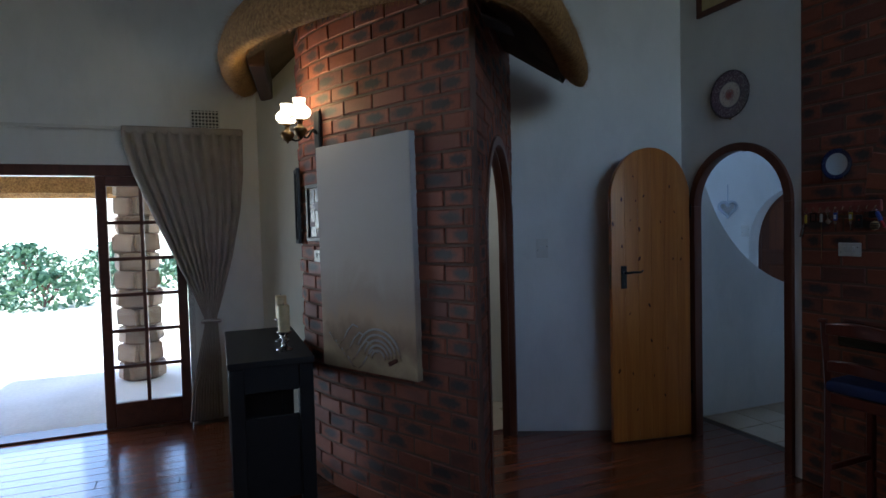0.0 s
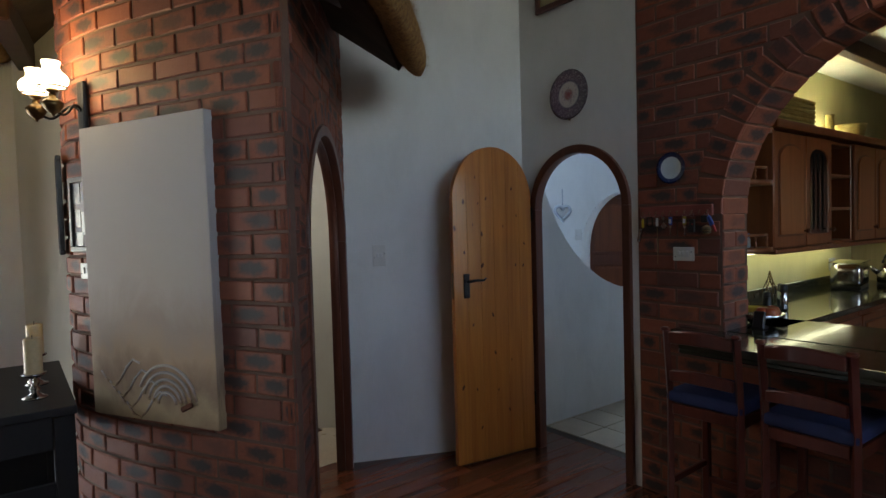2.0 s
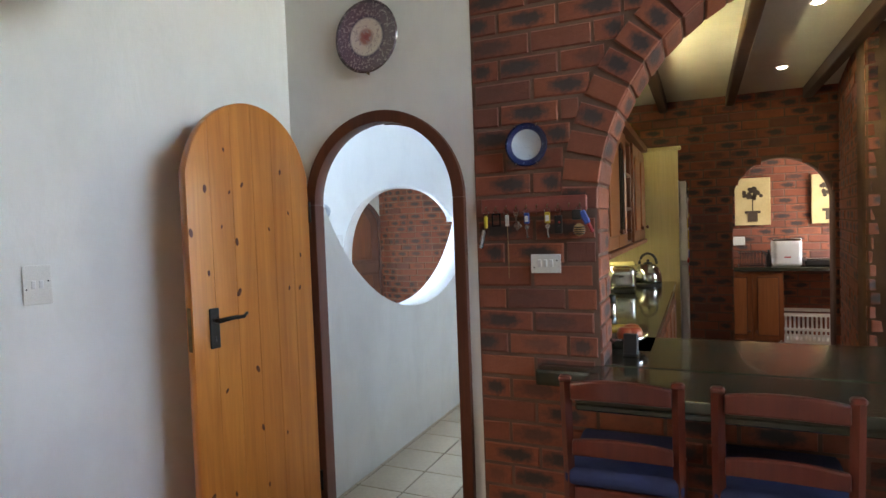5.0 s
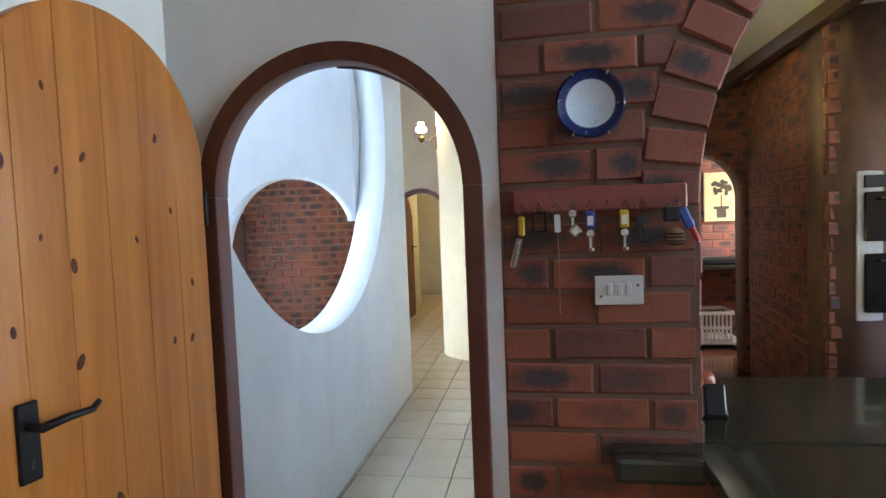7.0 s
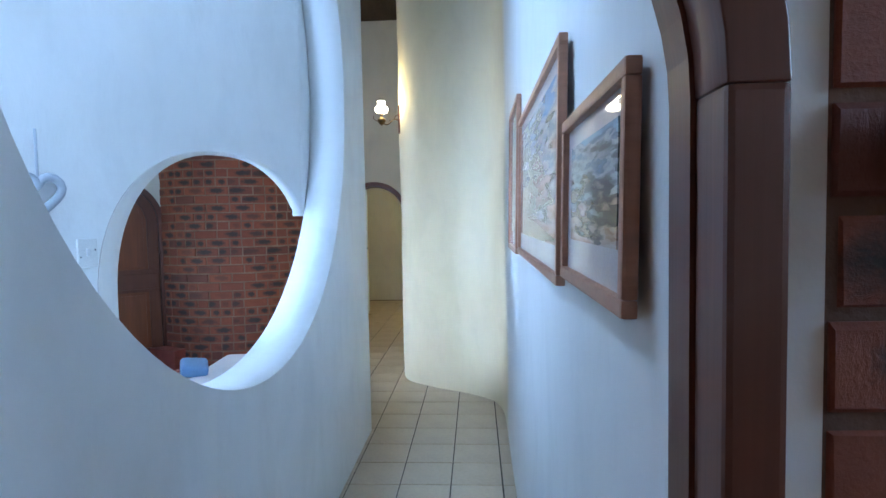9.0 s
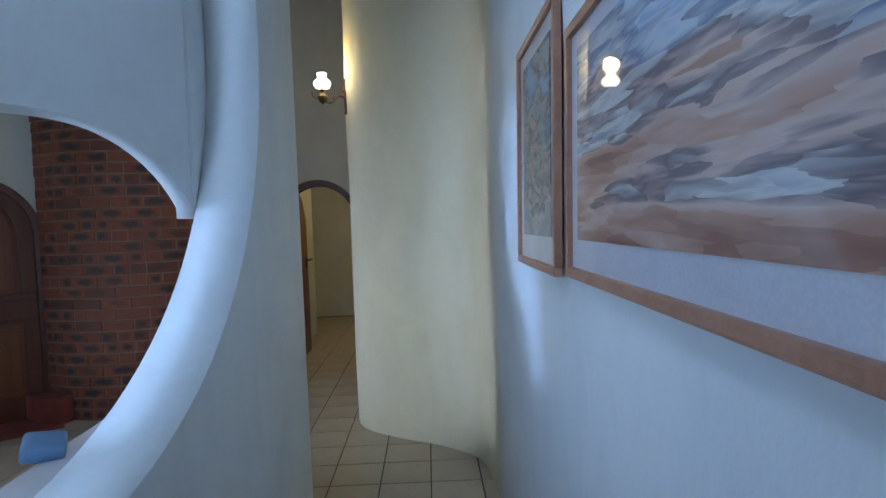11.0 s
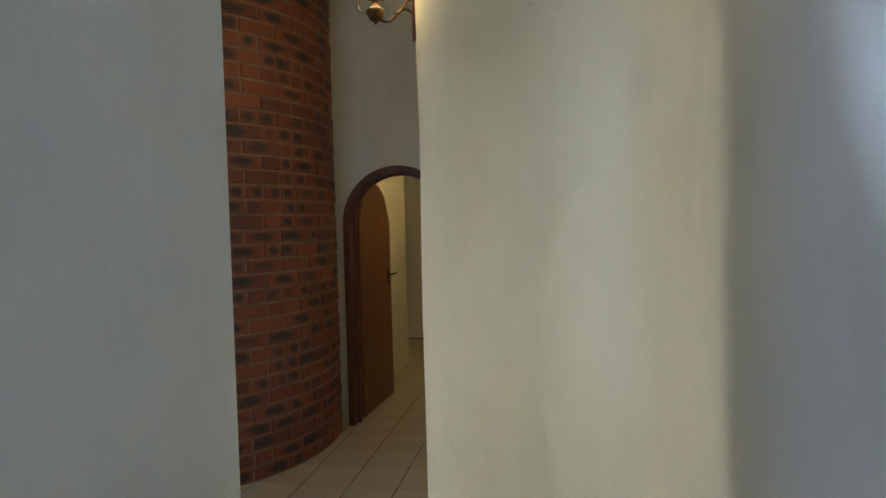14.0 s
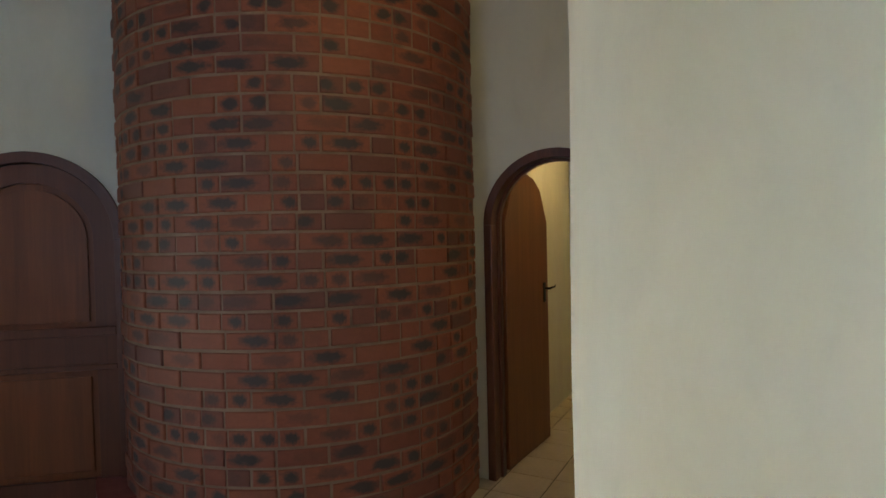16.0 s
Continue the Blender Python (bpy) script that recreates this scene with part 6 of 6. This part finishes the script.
for _k in range(26):
    _mt = (M["paper"], M["red_tag"], M["yellow_tag"], M["blue_tag"], M["black"], M["candle"])[_fr.randrange(6)]
    _w2, _h2 = _fr.uniform(0.03, 0.10), _fr.uniform(0.03, 0.09)
    part("magnet", bx((0.006 + 0.012 * _fr.random(), _w2, _h2), (1.716, _fr.uniform(0.19, 0.70), _fr.uniform(0.95, 1.72)), 0.002), _mt, fridge, "small magnet or note")

# oven in the brick wall
oven = thing("wall_oven", "built-in white framed double oven with black glass", "oven", upright((3.20, -0.705, 0.81), (1, 0)))
part("surround", bx((0.60, 0.86, 0.03), (0.0, 0.43, 0), 0.006), M["white_enamel"], oven)
for _z, _h in ((0.22, 0.34), (0.60, 0.28)):
    _dr = part("oven_door", bx((0.53, _h, 0.02), (0.0, _z, 0.02), 0.006), M["dark_glass"], oven, "black glass door")
    part("door_handle", tube([(-0.2, _z + _h / 2 - 0.04, 0.03), (-0.2, _z + _h / 2 - 0.04, 0.06), (0.2, _z + _h / 2 - 0.04, 0.06), (0.2, _z + _h / 2 - 0.04, 0.03)], 0.007, 8), M["steel"], _dr, "steel bar handle")
part("control_panel", bx((0.53, 0.07, 0.018), (0, 0.80, 0.02), 0.003), M["black"], oven)

# ceiling beams and downlights
for _x in (1.50, 2.09, 2.72, 3.35, 3.98):
    bmz = thing("ceiling_beam", "dark stained wooden beam under the kitchen ceiling", "beam", pose(_x, -0.75, 2.55), "ceiling beams")
    part("beam", bx((0.075, 3.78, 0.10), (0, 0, 0), 0.006), M["beam"], bmz)
for _x, _y in ((2.415, 0.2), (2.415, -1.3), (3.05, -0.2)):
    dl = thing("downlight", "small lit recessed ceiling spotlight", "lamp", pose(_x, _y, 2.594), "downlights")
    part("rim", turned([(0.045, 0), (0.045, 0.005), (0.03, 0.006)], 20), M["white_enamel"], dl)
    part("bulb", turned([(0.026, -0.004), (0.027, 0.0), (0.01, 0.001)], 16), M["downlight"], dl)

# ---- scullery ----
sc = thing("scullery_counter", "dark scullery worktop against the brick wall", "counter")
part("slab", bx((1.9, 0.52, 0.04), (2.75, 2.235, 0.875), 0.005), M["granite"], sc)
cab = thing("scullery_cabinet", "reddish wooden scullery cabinet with two panelled doors", "cabinet")
part("body", bx((0.60, 0.48, 0.76), (2.315, 2.26, 0.465), 0.003), M["cab_wood"], cab)
for _x in (2.02, 2.32):
    panel_door(cab, upright((_x, 1.999, 0.11), (1, 0)), 0.292, 0.72, False, False, 1 if _x < 2.2 else -1)
bas = thing("laundry_basket", "white plastic laundry basket under the counter", "basket", pose(2.83, 2.2, 0.08))
_bm = bmesh.new()
for _z in (0.0, 0.29):
    _q = 0.02 if _z else 0.0
    for _s in ((0.50 + _q, 0.012, 0, -0.17 - _q), (0.50 + _q, 0.012, 0, 0.17 + _q)):
        bx((_s[0], _s[1], 0.035), (_s[2], _s[3], _z + 0.018), bm=_bm)
    for _x in (-0.25 - _q, 0.25 + _q):
        bx((0.012, 0.36, 0.035), (_x, 0, _z + 0.018), bm=_bm)
part("rim", _bm, M["white_plastic"], bas)
for _k in range(13):
    part("slat", bx((0.020, 0.008, 0.27), (-0.24 + 0.04 * _k, -0.178, 0.155), 0.002), M["white_plastic"], bas)
part("bottom", bx((0.49, 0.34, 0.01), (0, 0, 0.006)), M["white_plastic"], bas)
part("middle_band", bx((0.50, 0.009, 0.03), (0, -0.180, 0.15), 0.002), M["white_plastic"], bas)
shf = thing("low_shelf", "white low shelf board in the scullery", "shelf", pose(2.9, 2.25, 0.066))
part("board", bx((0.62, 0.45, 0.025), (0, 0, 0), 0.003), M["white_enamel"], shf)
for _x in (-0.28, 0.28):
    part("foot", bx((0.04, 0.4, 0.052), (_x, 0, -0.038), 0.003), M["white_enamel"], shf)
bm_ = thing("bread_maker", "white and silver bread maker on the scullery counter", "appliance", pose(2.66, 2.2, 0.895))
part("body", bx((0.27, 0.26, 0.28), (0, 0, 0.14), 0.04, seg=3), M["white_enamel"], bm_, smooth=True)
part("lid", bx((0.26, 0.25, 0.03), (0, 0, 0.285), 0.012, seg=2), M["steel"], bm_, smooth=True)
part("badge", bx((0.06, 0.002, 0.014), (0, -0.131, 0.10), 0.0), M["red_tag"], bm_, "red badge")
dr = thing("dish_rack", "dark wire dish rack with crockery", "rack", pose(2.33, 2.2, 0.895))
for _k in range(8):
    part("wire", tube([(-0.12 + 0.034 * _k, -0.14, 0.01), (-0.12 + 0.034 * _k, -0.14, 0.15), (-0.12 + 0.034 * _k, 0.14, 0.15), (-0.12 + 0.034 * _k, 0.14, 0.01)], 0.003, 5), M["iron"], dr)
for _z in (0.01, 0.15):
    part("rim_wire", tube([(-0.13, -0.14, _z), (0.13, -0.14, _z), (0.13, 0.14, _z), (-0.13, 0.14, _z)], 0.004, 5, closed=True), M["iron"], dr)
bt = thing("bottle", "dark bottle on the scullery counter", "bottle", pose(2.49, 2.15, 0.895))
part("glass_body", turned([(0.025, 0), (0.027, 0.01), (0.027, 0.1), (0.01, 0.14), (0.011, 0.18)], 14), M["black"], bt, smooth=True)
st = thing("gas_hob", "black flat appliance on the scullery counter", "appliance", pose(3.02, 2.22, 0.895))
part("body", bx((0.40, 0.32, 0.07), (0, 0, 0.036), 0.012), M["black"], st)
part("lid", bx((0.38, 0.30, 0.015), (0, 0, 0.08), 0.004), M["steel"], st)
for _x in (2.26, 2.44):
    pb = thing("pet_bowl", "shiny steel pet bowl on the wooden floor", "bowl", pose(_x, 1.9, 0.0), "pet bowls")
    part("bowl", turned([(0.075, 0), (0.078, 0.004), (0.062, 0.045), (0.066, 0.05), (0.058, 0.048), (0.05, 0.012), (0.002, 0.01)], 24), M["steel"], pb, smooth=True)
sk = thing("wall_socket", "white double wall socket on the scullery brick", "socket", upright((2.22, 2.484, 1.16), (1, 0)), "wall sockets")
part("plate", bx((0.13, 0.10, 0.012), (0, 0, 0.006), 0.004), M["white_plastic"], sk)
M["print_cream"] = surface("cream_print", (0.62, 0.50, 0.25), (0.55, 0.42, 0.2), rough=0.6, scale=8, fine=60)
M["print_dark"] = surface("dark_tree_print", (0.07, 0.045, 0.025), rough=0.7, scale=30)
for _x in (2.365, 3.12):
    pr = thing("canvas_print", "cream canvas print of a potted topiary tree", "picture", upright((_x, 2.486, 1.61), (1, 0)), "scullery prints")
    part("panel", bx((0.36, 0.54, 0.03), (0, 0, 0.015), 0.004), M["print_cream"], pr)
    _tr = random.Random(int(_x * 10))
    _bm = bmesh.new()
    for _k in range(30):
        _a, _q = _tr.uniform(0, 6.28), 0.10 * math.sqrt(_tr.random())
        turned([(0.022, 0.0), (0.015, 0.002)], 8, (_q * math.cos(_a), 0.10 + 0.8 * _q * math.sin(_a), 0.0301), bm=_bm)
    part("tree_crown", _bm, M["print_dark"], pr, "dark painted tree crown")
    _bm = bx((0.012, 0.15, 0.002), (0, -0.05, 0.031))
    bx((0.16, 0.03, 0.002), (0, -0.12, 0.031), bm=_bm)
    bx((0.10, 0.10, 0.002), (0, -0.18, 0.0312), bm=_bm)
    part("pot", _bm, M["print_dark"], pr, "dark painted urn")

# ---- hall ----
seat = thing("day_bed", "low white day bed with a blue cushion in the hall", "bed", pose(-0.72, 0.2, 0, 0, 0, 3))
M["linen"] = surface("white_linen", (0.72, 0.72, 0.74), (0.62, 0.62, 0.66), rough=0.9, scale=4, fine=300, relief=0.3)
part("mattress", bx((0.85, 1.3, 0.30), (0, 0, 0.33), 0.07, seg=3), M["linen"], seat, smooth=True)
part("base", bx((0.82, 1.26, 0.14), (0, 0, 0.11), 0.01), M["frame_wood"], seat)
for _x in (-0.36, 0.36):
    for _y in (-0.56, 0.56):
        part("leg", bx((0.06, 0.06, 0.05), (_x, _y, 0.025), 0.005), M["frame_wood"], seat)
cu = thing("cushion", "pale blue cushion lying on the day bed", "cushion", pose(-1.13, 0.24, 0.525, 12, 8, 30))
part("cover", bx((0.17, 0.17, 0.08), (0, 0, 0), 0.038, seg=3), M["cushion_blue"], cu, smooth=True)
mat_ = thing("door_mat", "dark red mat before the hall door", "mat", pose(-2.62, 1.98, 0.008, 0, 0, 38.8))
part("weave", bx((0.75, 0.42, 0.014), (0, 0, 0), 0.004), M["red_board"], mat_)
stp = thing("round_step", "dark red polished step at the foot of the brick wall", "step")
_lp = [(CYL[0] + 1.17 * math.cos(radians(a)), CYL[1] + 1.17 * math.sin(radians(a))) for a in range(205, 254, 3)]
_lp += [(CYL[0] + 1.0 * math.cos(radians(a)), CYL[1] + 1.0 * math.sin(radians(a))) for a in range(253, 204, -3)]
_bm = slab_mesh("st", [_lp], 0.20)
bmesh.ops.translate(_bm, vec=(0, 0, 0.20), verts=_bm.verts)
bmesh.ops.recalc_face_normals(_bm, faces=_bm.faces)
soften(part("slab", _bm, M["red_board"], stp), 0.01)

# ---- outdoors ----
M["paving"] = surface("pale_sunlit_paving", (0.72, 0.71, 0.68), (0.62, 0.61, 0.57), rough=0.85, scale=1.5, fine=30)
M["lawn"] = surface("dry_pale_grass", (0.55, 0.56, 0.42), (0.46, 0.48, 0.34), rough=0.95, scale=0.4, fine=20)
M["leaf"] = surface("green_leaves", (0.10, 0.19, 0.10), (0.07, 0.14, 0.07), rough=0.6, scale=3, fine=40)
M["stone"] = surface("buff_field_stone", (0.36, 0.26, 0.18), (0.26, 0.18, 0.13), rough=0.85, scale=5, fine=40, relief=0.4)
sheet("ground", -400, -400, -1.9, 400, -0.08, 0.3, M["lawn"], "pale dry lawn", "ground")
sheet("patio", -6.2, -16, -1.9, -1, -0.03, 0.05, M["paving"], "pale paved patio", "pavement")
pil = thing("stone_pillar", "rough buff field-stone patio pillar", "pillar", pose(-3.55, -6.72, -0.03))
_pr = random.Random(9)
for _k in range(13):
    for _q in range(5):
        _a = 2 * math.pi * (_q + 0.5 * (_k % 2)) / 5 + _pr.uniform(-0.1, 0.1)
        _bm = bx((_pr.uniform(0.14, 0.2), _pr.uniform(0.2, 0.26), 0.175), (0.115 * math.cos(_a), 0.115 * math.sin(_a), 0.10 + 0.19 * _k), 0.035, (_pr.uniform(-6, 6), _pr.uniform(-6, 6), math.degrees(_a)), seg=2)
        part("stone", _bm, M["stone"], pil)
part("mortar_core", turned([(0.17, 0), (0.17, 2.6)], 14), M["mortar"], pil)
ev = thing("patio_thatch", "thatched eave over the patio", "thatched roof")
_bm = bx((0.25, 12, 0.30), (-3.9, -8, 2.04), 0.05)
part("thatch_edge", _bm, M["thatch"], ev)
_bm = bx((2.5, 12, 0.12), (-2.9, -8, 2.75), 0.02, (0, -22, 0))
part("thatch_slope", _bm, M["thatch"], ev)


def bush(x, y, s, seed):
    rng = random.Random(seed)
    ob = thing("garden_bush", "rounded dark green garden bush", "bush", pose(x, y, -0.08), "garden bushes")
    bm = bmesh.new()
    for k in range(6):
        tube([(0, 0, 0), (rng.uniform(-0.3, 0.3) * s, rng.uniform(-0.3, 0.3) * s, 0.4 * s), (rng.uniform(-0.7, 0.7) * s, rng.uniform(-0.7, 0.7) * s, 0.8 * s)], [0.04 * s, 0.03 * s, 0.01 * s], 5, bm)
    part("stems", bm, M["frame_wood"], ob)
    vs, fs = [], []
    for k in range(900):
        a, b, r = rng.uniform(0, 6.283), rng.uniform(-0.2, 1.5), rng.uniform(0.72, 1.0) * (1 + 0.15 * math.sin(5 * k))
        c = Vector((math.cos(a) * math.cos(b) * r * 1.1, math.sin(a) * math.cos(b) * r * 1.1, 0.15 + math.sin(b) * r * 0.75)) * s
        d = Vector((rng.uniform(-1, 1), rng.uniform(-1, 1), rng.uniform(-1, 1))).normalized() * 0.09 * s
        e = d.cross(Vector((rng.uniform(-1, 1), rng.uniform(-1, 1), rng.uniform(-1, 1)))).normalized() * 0.05 * s
        n = len(vs)
        vs += [tuple(c - d), tuple(c + e), tuple(c + d), tuple(c - e)]
        fs.append((n, n + 1, n + 2, n + 3))
    me = bpy.data.meshes.new("leaves")
    me.from_pydata(vs, [], fs)
    me.materials.append(M["leaf"])
    lv = new("leaves", me)
    lv.parent = ob
    tagged(lv, kind="stuff")


for _x, _y, _s, _q in ((-12, -9.6, 0.9, 1), (-12.5, -11.0, 0.8, 2), (-16, -7.0, 1.0, 3), (-17, -9.0, 0.8, 4), (-15, -14, 1.2, 5), (-22, -12.6, 1.4, 6), (-24, -10, 1.3, 7), (-21, -6.5, 1.2, 8)):
    bush(_x, _y, _s, _q)

# ---- bricks, boards and tiles ----
def flat_line(o, d, length):
    d = Vector((d[0], d[1], 0)).normalized()
    o = Vector((o[0], o[1], 0))
    return [o + d * (length * k / 8) for k in range(9)]


def kitchen_gap(z):
    cx, cz, r = KITCHEN_ARCH
    if z < 0.90:
        return ()
    if z < cz:
        return ((cx - r - 0.005, cx + r + 0.005),)
    q = (r + 0.128) ** 2 - (z - cz) ** 2
    return ((cx - math.sqrt(q), cx + math.sqrt(q)),) if q > 0 else ()


lay_bricks(wall_kitchen, flat_line((0, -2.9), (1, 0), 5.4), 1.012, 4.4, 0.0, 2.9, kitchen_gap,
           near=lambda p: p.x < 2.3 and 0.35 < p.z < 2.75, seed=3)
_cx, _cz, _r = KITCHEN_ARCH
_n = 29
for _k in range(_n):
    _a = math.pi * (_k + 0.5) / _n
    _m = Matrix.Translation((_cx - (_r + 0.062) * math.cos(_a), -2.905, _cz + (_r + 0.062) * math.sin(_a))) @ pose(0, 0, 0, 0, math.degrees(_a), 0)
    _ob = new("brick", BRICKS[_k % 6])
    _ob.parent = wall_kitchen
    _ob.matrix_world = _m @ Matrix.Diagonal((0.130 / BL, 1, 1.06, 1))
    # soffit brick under the arch
    _in = Matrix.Translation((_cx - (_r - 0.004) * math.cos(_a), -2.775, _cz + (_r - 0.004) * math.sin(_a))) @ pose(0, 0, 0, 0, math.degrees(_a), 0) @ pose(0, 0, 0, 0, 0, 90)
    _ob = new("brick", BRICKS[(_k + 3) % 6])
    _ob.parent = wall_kitchen
    _ob.matrix_world = _in @ Matrix.Diagonal((1.14, 1, 1.06, 1))


lay_bricks(wall_kitchen, flat_line((1.478, -2.9), (0, 1), 0.25), 0.0, 0.25, 0.90, 1.52, seed=31)


def turret_side_gap(z):
    a, b, s = 0.305, 1.495, 1.41
    r, c = (b - a) / 2 + 0.01, (a + b) / 2
    if z < s:
        return ((a - 0.01, b + 0.01),)
    q = (r + 0.12) ** 2 - (z - s) ** 2
    return ((c - math.sqrt(q), c + math.sqrt(q)),) if q > 0 else ()


_tl = sum((b - a).length for a, b in zip(T_LINE, T_LINE[1:]))
lay_bricks(wall_turret, T_LINE, 0.55, _tl + 0.01, 0.0, TH, near=lambda p: p.x > -0.45 and p.z > 0.5, seed=5)
lay_bricks(wall_turret_side, flat_line(C, _cj, _cjl + 0.02), 0.0, _cjl, 0.0, TH, turret_side_gap, near=lambda p: True, seed=6)
_d = _cj.normalized()
for _k in range(21):
    _a = math.pi * (_k + 0.5) / 21
    _u = 0.90 - 0.660 * math.cos(_a)
    if _u > 1.50:
        continue
    _p = C + _d * _u
    _m = upright((_p.x, _p.y, 1.41 + 0.660 * math.sin(_a)), _cj) @ pose(0, 0, 0, -90, 0, 0) @ pose(0, 0, 0, 0, math.degrees(_a), 0)
    _ob = new("brick", BRICKS[_k % 6])
    _ob.parent = wall_turret_side
    _ob.matrix_world = _m @ Matrix.Diagonal((0.115 / BL, 1, 1.2, 1))
lay_bricks(wall_brick_round, [Vector((*p, 0)) for p in _cl], 0.0, 3.1, 0.0, 3.4, near=lambda p: p.z > 0.5 and p.z < 2.1, seed=8, halves=0.38)


def back_gap(z):
    a, b, s = 1.05, 1.87, 1.58
    r, c = (b - a) / 2, (a + b) / 2
    if z < s:
        return ((a, b),)
    q = r ** 2 - (z - s) ** 2
    return ((c - math.sqrt(q), c + math.sqrt(q)),) if q > 0 else ()


lay_bricks(wall_kitchen_back, flat_line((1.05, 1.15), (1, 0), 1.92), 0.0, 1.92, 0.0, 2.62, back_gap, near=lambda p: p.z > 0.9, seed=9)
lay_bricks(wall_kitchen_right, flat_line((2.96, 1.145), (-0.20, -1.835), 1.846), 0.0, 1.846, 0.0, 2.62, near=lambda p: True, seed=10)
lay_bricks(wall_oven, flat_line((2.76, -0.69), (1, 0), 1.85), 0.0, 1.85, 0.0, 2.62, near=lambda p: p.x < 3.6, seed=11)
lay_bricks(wall_scullery, flat_line((1.2, 2.5), (1, 0), 2.9), 0.0, 2.9, 0.0, 2.62, near=lambda p: 2.0 < p.x < 3.3 and p.z > 0.8, seed=12)

# floor tiles, one object each where the camera passes
_tp = 0.285
_tm = []
for _k in range(4):
    _bm = bx((_tp - 0.007, _tp - 0.007, 0.010), (0, 0, -0.005), 0.0025)
    _me = bpy.data.meshes.new("tile")
    _bm.to_mesh(_me)
    _bm.free()
    _me.materials.append(M["tile"])
    _tm.append(_me)
_rest = bmesh.new()
_rng = random.Random(4)
for _i in range(-16, 4):
    for _j in range(-21, 25):
        _x, _y = (_i + 0.5) * _tp, (_j + 0.5) * _tp
        if _y < -2.6 or _y > 6.9:
            continue
        _w = 1.0
        if _i == 3:
            continue
        if _x > -1.3 and _y > -2.64 and _y < 4.2:
            _ob = new("tile", _rng.choice(_tm))
            _ob.parent = floor_tiles
            _ob.location = (_x, _y, 0)
        else:
            bx((_tp - 0.007, _tp - 0.007, 0.010), (_x, _y, -0.005), 0, bm=_rest)
for _j in range(-9, 4):
    _ob = new("tile", _tm[0])
    _ob.parent = floor_tiles
    _ob.matrix_world = pose(0.905, (_j + 0.5) * _tp, 0) @ Matrix.Diagonal((0.32, 1, 1, 1))
tagged(part("tiles", _rest, M["tile"], floor_tiles), "beige ceramic tiles", kind="stuff")

# floorboards
_bw = 0.115
_n = 0
for _i in range(-15, 48):
    _x = (_i + 0.5) * _bw
    _y = -10.0 + _rng.random() * 0.9
    while _y < -2.66:
        _l = 0.8 + _rng.random() * 1.0
        _y1 = min(_y + _l, -2.642)
        if _y1 - _y > 0.08 and not (_x < -0.4 and _y > -5.4):
            _bm = bx((_bw - 0.003, _y1 - _y - 0.003, 0.012), (0, 0, -0.006), 0.0015)
            _ob = part("board", _bm, M["floor_wood"], floor_living)
            _ob.location = (_x, (_y + _y1) / 2, 0)
        _y = _y1
